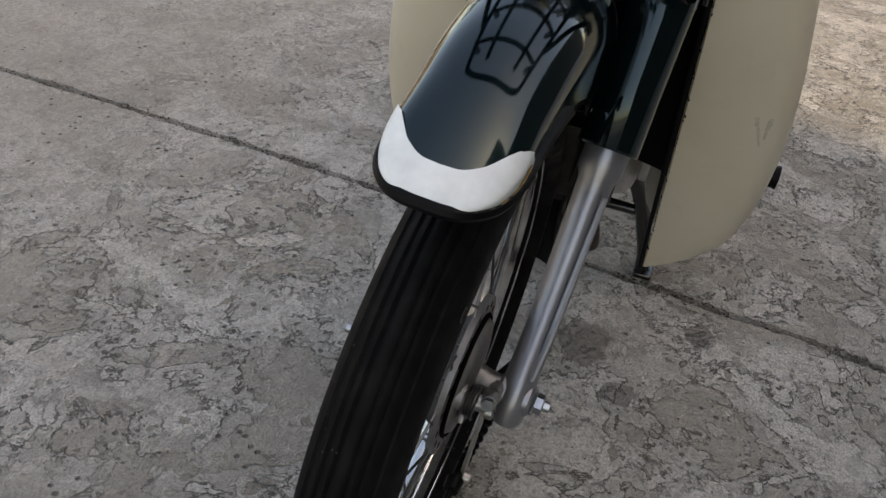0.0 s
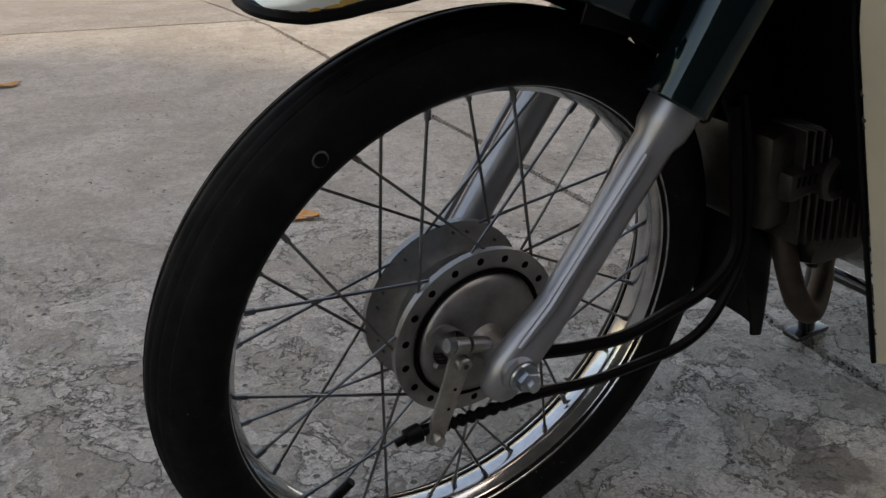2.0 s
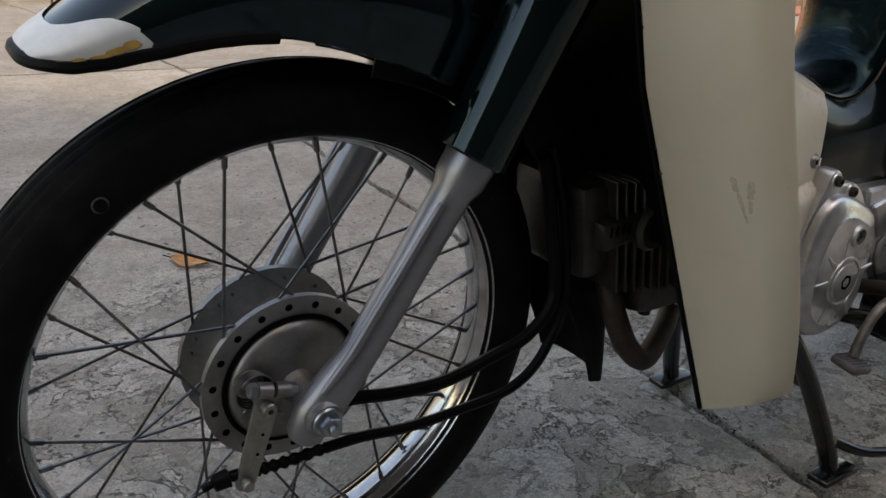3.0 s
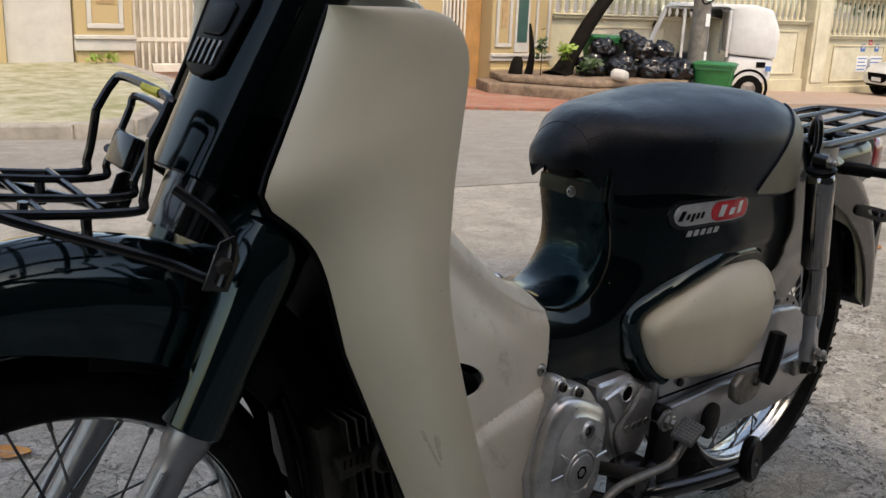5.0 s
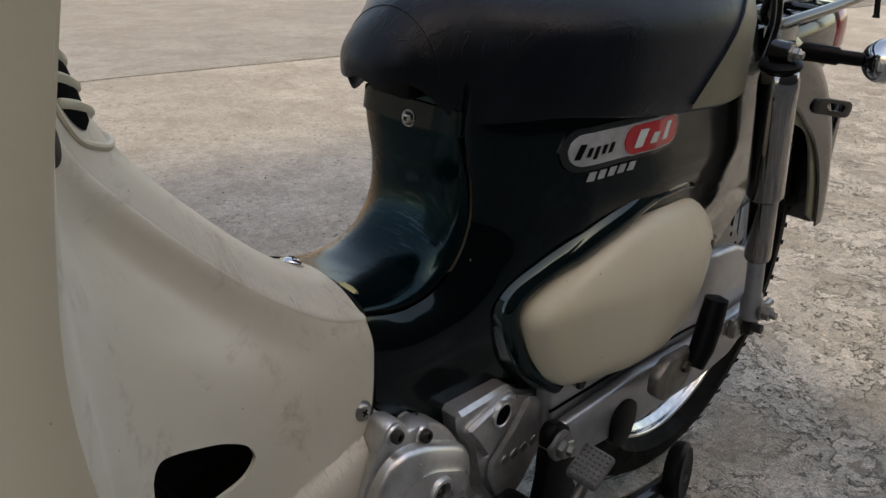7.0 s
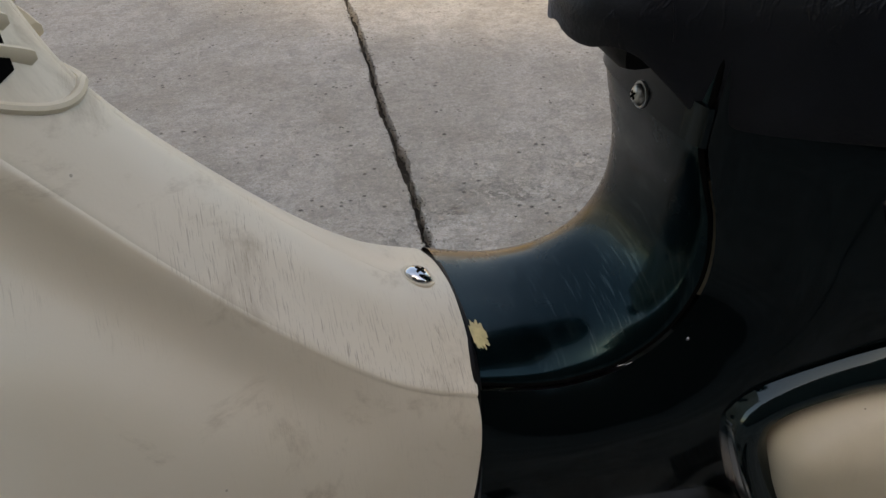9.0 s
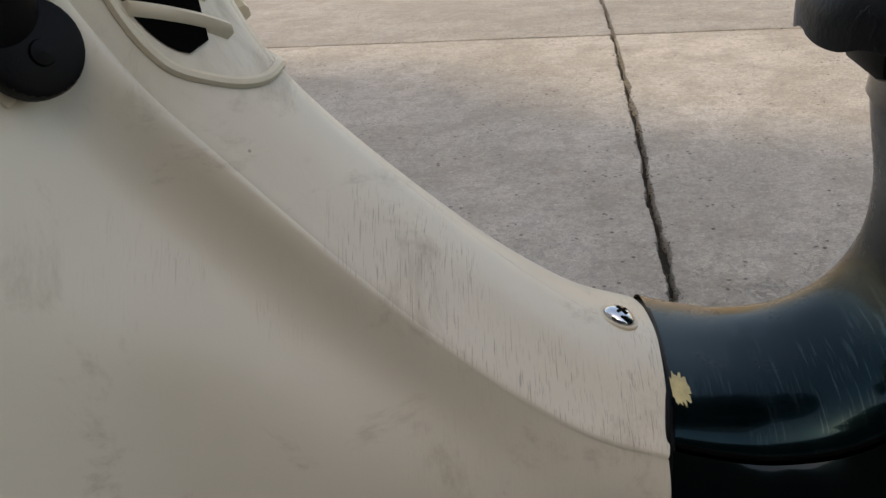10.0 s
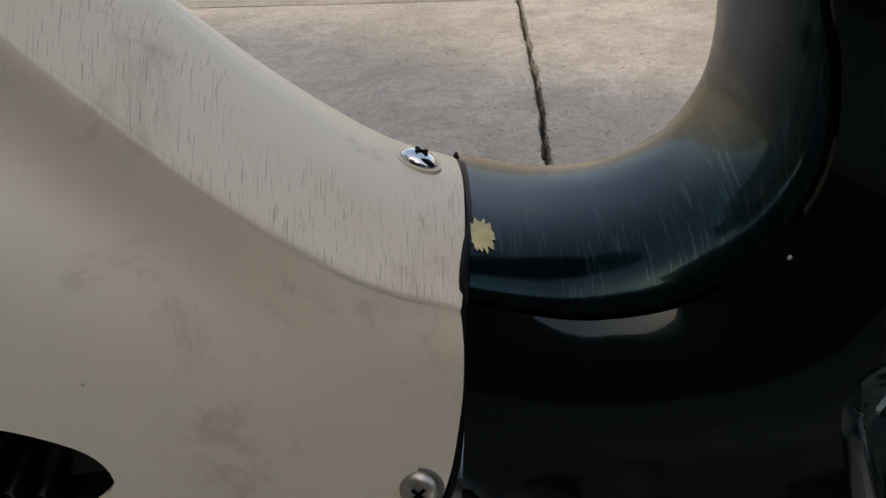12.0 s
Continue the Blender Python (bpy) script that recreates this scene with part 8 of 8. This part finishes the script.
# ---- white hatchback ----
FWH, RWH = Vector((19.96, 7.07, 0)), Vector((21.75, 6.09, 0))
dirc = (FWH - RWH).normalized()
mid_c = (FWH + RWH) / 2 + Vector((dirc.y, -dirc.x, 0)) * 0.66
CAR = Matrix.Translation((mid_c.x, mid_c.y, -0.640)) @ pose(0, 0, 0, 0, 0, math.degrees(math.atan2(dirc.y, dirc.x))) @ Matrix.Scale(0.80, 4)
car = thing("car", tuple(CAR.translation), "white hatchback parked by the garden wall", "car")
CSEC = [  # x, lower z, belt z, half width at the belt, roof z, half width at the roof
    (-1.95, 0.42, 0.80, 0.66, 0.86, 0.56), (-1.88, 0.34, 0.90, 0.76, 1.02, 0.60), (-1.70, 0.24, 0.95, 0.82, 1.28, 0.62), (-1.35, 0.22, 0.96, 0.85, 1.43, 0.62), (-0.8, 0.20, 0.94, 0.86, 1.49, 0.61),
    (-0.2, 0.20, 0.92, 0.86, 1.50, 0.61), (0.25, 0.20, 0.91, 0.86, 1.45, 0.62), (0.65, 0.20, 0.91, 0.86, 1.26, 0.66), (1.02, 0.21, 0.90, 0.85, 1.02, 0.74), (1.20, 0.22, 0.87, 0.84, 0.94, 0.74), (1.6, 0.23, 0.80, 0.80, 0.86, 0.68), (1.92, 0.26, 0.68, 0.72, 0.74, 0.58), (2.05, 0.34, 0.58, 0.60, 0.62, 0.48)]
rings = []
for row in zip(spline([(a[0], a[1], a[2]) for a in CSEC], 3), spline([(a[3], a[4], a[5]) for a in CSEC], 3)):
    (x, lo, be), (hw, ro, rw) = row
    half = [(0.0, lo), (hw * 0.80, lo), (hw * 0.96, lo + 0.06), (hw * 1.0, lo + (be - lo) * 0.55), (hw * 0.99, be - 0.06), (hw * 0.955, be), (hw * 0.955 * 0.7 + rw * 0.3, be + (ro - be) * 0.3), (hw * 0.955 * 0.3 + rw * 0.7, be + (ro - be) * 0.7), (rw, ro - 0.04 * min(1, (ro - be) * 3)), (rw * 0.8, ro), (0.0, ro + 0.015)]
    rings.append([Vector((x, -y, z)) for y, z in half] + [Vector((x, y, z)) for y, z in half[::-1][1:-1]])
part("body", on(CAR, skin(rings)), M_CARW, car, "white painted body", None, 35)


def car_side(x, f):
    """A place on the glass line of the car's flank: f from the belt up to the roof."""
    t = [(a[0], a[2], a[3], a[4], a[5]) for a in CSEC]
    be = lerp_table([(a[0], a[1]) for a in t], x)
    hw = lerp_table([(a[0], a[2]) for a in t], x) * 0.955
    ro = lerp_table([(a[0], a[3]) for a in t], x)
    rw = lerp_table([(a[0], a[4]) for a in t], x)
    return Vector((x, hw * (1 - f) + rw * f, be + (ro - be) * f))


for s in (-1, 1):
    for x0, x1, k0 in ((-0.28, 0.72, 0.0), (-1.28, -0.34, 0.35)):
        grid_ = []
        for k in range(9):
            x = x0 + (x1 - x0) * k / 8
            lo = 0.06 + (0.25 * max(0, 1 - (x - x0) / k0) ** 2 if k0 else 0)
            hi = 0.88
            grid_.append([car_side(x, lo + (hi - lo) * j / 4) + Vector((0, 0.008, 0.002)) for j in range(5)])
        grid_ = [[Vector((p.x, s * p.y, p.z)) for p in r] for r in grid_]
        part("side_window", on(CAR, skin(grid_, False)), M_CARG, car, "dark side window")
    for x, c in ((1.28, 0), (-1.28, 0)):
        tyre = part("wheel", on(CAR, lathe([(-0.09, 0.20), (-0.09, 0.29), (-0.07, 0.31), (0.07, 0.31), (0.09, 0.29), (0.09, 0.21)], (x, s * 0.775, 0.31), (0, 1, 0), 36)), M_RUBBER, car, "black car tyre")
        part("rim", on(CAR, lathe([(0.05, 0.0), (0.05, 0.02), (0.03, 0.19), (0.085, 0.21), (0.09, 0.215)], (x, s * 0.775, 0.31), (0, s, 0), 36)), M_IRON, tyre, "dark rim well")
        for k in range(5):
            q = 2 * math.pi * k / 5 + 0.3
            for dq in (-0.13, 0.13):
                part("rim_spoke", on(CAR, tube([(x, s * 0.845, 0.31), (x + 0.195 * math.cos(q + dq), s * 0.862, 0.31 + 0.195 * math.sin(q + dq))], [0.022, 0.016], 6)), M_ALU, tyre)
        part("wheel_arch", on(CAR, lathe([(0.0, 0.30), (0.012, 0.31), (0.014, 0.345), (0.0, 0.36)], (x, s * (0.852 if x < 0 else 0.842), 0.32), (0, s, 0), 36)), M_HOLE, car)
    part("mirror", on(CAR, block((0.16, 0.16, 0.12), (0.58, s * 0.95, 1.0), 0.045, 3)), M_CARW, car, "white wing mirror")
    part("mirror_foot", on(CAR, block((0.05, 0.14, 0.03), (0.60, s * 0.85, 0.965), 0.01)), M_BLACKP, car)
    for x in (-0.35, -1.05):
        part("door_handle", on(CAR, block((0.14, 0.03, 0.03), (x + 0.1, s * 0.862, 0.86), 0.01)), M_CARW, car)
        part("door_gap", on(CAR, tube([(x, s * 0.858, 0.34), (x - 0.01, s * 0.862, 0.6), (x - 0.02, s * 0.83, 0.9)], 0.004, 5)), M_HOLE, car)
    part("headlight", on(CAR, slab([Vector((1.98, s * 0.44, 0.66)), Vector((1.90, s * 0.66, 0.70)), Vector((1.60, s * 0.79, 0.775)), Vector((1.62, s * 0.80, 0.71)), Vector((1.90, s * 0.70, 0.62)), Vector((1.99, s * 0.48, 0.60))], (0.035, s * 0.02, 0.01), 0.006, 1)), M_CARG, car, "slanted headlight")
    part("tail_light", on(CAR, block((0.10, 0.26, 0.12), (-1.90, s * 0.66, 0.84), 0.03)), M_LENS, car, "red tail light")
    part("fog_light", on(CAR, lathe([(0.0, 0.05), (0.02, 0.04), (0.02, 0.0)], (1.985, s * 0.56, 0.42), (0.8, s * 0.5, 0), 14)), M_HOLE, car)
screen = []
for k in range(7):
    f = k / 6
    y = -1 + 2 * f
    screen.append([Vector((x, y * rw * 0.93, z + 0.012 + 0.02 * (1 - y * y))) for x, z, rw in ((1.06, 0.995, 0.75), (0.85, 1.14, 0.70), (0.62, 1.275, 0.66), (0.33, 1.415, 0.62))])
part("windscreen", on(CAR, skin(screen, False)), M_CARG, car, "dark windscreen")
part("grille", on(CAR, slab([Vector((2.055, -0.40, 0.62)), Vector((2.055, 0.40, 0.62)), Vector((2.06, 0.34, 0.44)), Vector((2.06, 0.2, 0.38)), Vector((2.06, -0.2, 0.38)), Vector((2.06, -0.34, 0.44))], (0.025, 0, 0), 0.006, 1)), M_HOLE, car, "dark grille")
part("number_plate", on(CAR, block((0.012, 0.36, 0.10), (2.095, 0, 0.46), 0.002, 1)), M_PAPER, car, "plain pale plate")
part("lower_grille", on(CAR, block((0.03, 0.9, 0.07), (2.02, 0, 0.31), 0.01, 1)), M_HOLE, car)
part("antenna_fin", on(CAR, block((0.14, 0.04, 0.05), (-1.35, 0, 1.46), 0.015)), M_CARW, car)

for ob in set(bpy.data.objects) - yard_objects:
    if ob.parent is None:
        ob.matrix_basis = STREET @ ob.matrix_basis

# ---- dry leaves and crumbs on the ground ----
M_DRY = mat("dry_leaf", (0.46, 0.21, 0.045), 0.6, var=0.35, scale=60, bump=0.3, bscale=200, alt=(0.30, 0.11, 0.02))


def dry_leaf(x, y, turn, L, label):
    m = pose(x, y, ground_height(x, y) + 0.003, 0, 0, turn)
    lf = thing("dry_leaf", (x, y, 0), label, "leaf", "fallen leaves")
    rows_ = []
    for k in range(13):
        f = k / 12
        wd = 0.30 * L * math.sin(math.pi * f ** 0.85) ** 0.8 + 0.0008
        lift = 0.06 * L * (2 * f - 1) ** 2
        rows_.append([m @ Vector(((f - 0.5) * L, wd * v, lift + 0.05 * L * abs(v) ** 1.5 * (1 + 0.3 * math.sin(f * 9)))) for v in (-1, -0.6, -0.2, 0.0, 0.2, 0.6, 1)])
    back_ = [[p - Vector((0, 0, 0.0006)) for p in r[::-1]] for r in rows_]
    part("blade", skin([a + b for a, b in zip(rows_, back_)]), M_DRY, lf)
    part("midrib", tube([r[3] + Vector((0, 0, 0.0006)) for r in rows_], 0.0009, 6), M_ZINC, lf)
    part("stalk", tube([rows_[0][3], rows_[0][3] + m.to_3x3() @ Vector((-0.02, 0.004, 0.0))], 0.0010, 6), M_BARK, lf)


dry_leaf(0.262, 0.876, -50, 0.075, "orange-brown dry leaf lying on the concrete")
dry_leaf(-0.033, 2.04, 20, 0.06, "orange-brown dry leaf lying on the grey concrete")
for x, y, t, L in ((3.46, 0.68, 15, 0.055), (1.785, -0.20, 60, 0.035)):
    dry_leaf(x, y, t, L, "small yellowed dry leaf on the concrete")

# crumbs of concrete, dirt and moss along the crack and over the yard
rnd = random.Random(4)
verts, faces = [], []


def crumb(x, y, r):
    k = len(verts)
    z = ground_height(x, y)
    q = rnd.uniform(0, 6.28)
    for i in range(4):
        verts.append((x + r * rnd.uniform(0.6, 1.2) * math.cos(q + i * 1.57), y + r * rnd.uniform(0.6, 1.2) * math.sin(q + i * 1.57), z - 0.001))
    verts.append((x + r * rnd.uniform(-0.3, 0.3), y + r * rnd.uniform(-0.3, 0.3), z + r * rnd.uniform(0.4, 0.9)))
    for i in range(4):
        faces.append((k + i, k + (i + 1) % 4, k + 4))


for _ in range(700):
    y = rnd.uniform(-0.3, 2.4)
    crumb(lerp_table(CRACK, y) + rnd.gauss(0, 0.012), y, rnd.uniform(0.0010, 0.0030))
for _ in range(1200):
    crumb(rnd.uniform(-1.2, 3.2), rnd.uniform(-0.6, 3.0), rnd.uniform(0.0010, 0.0032))
me = bpy.data.meshes.new("crumbs")
me.from_pydata(verts, [], faces)
me.materials.append(mat("dark_crumbs", (0.025, 0.020, 0.014), 0.95, var=0.6, scale=30, alt=(0.07, 0.06, 0.045)))
tagged(new("ground_crumbs", me), "dark crumbs and dirt scattered along the crack", "debris", "", "stuff")
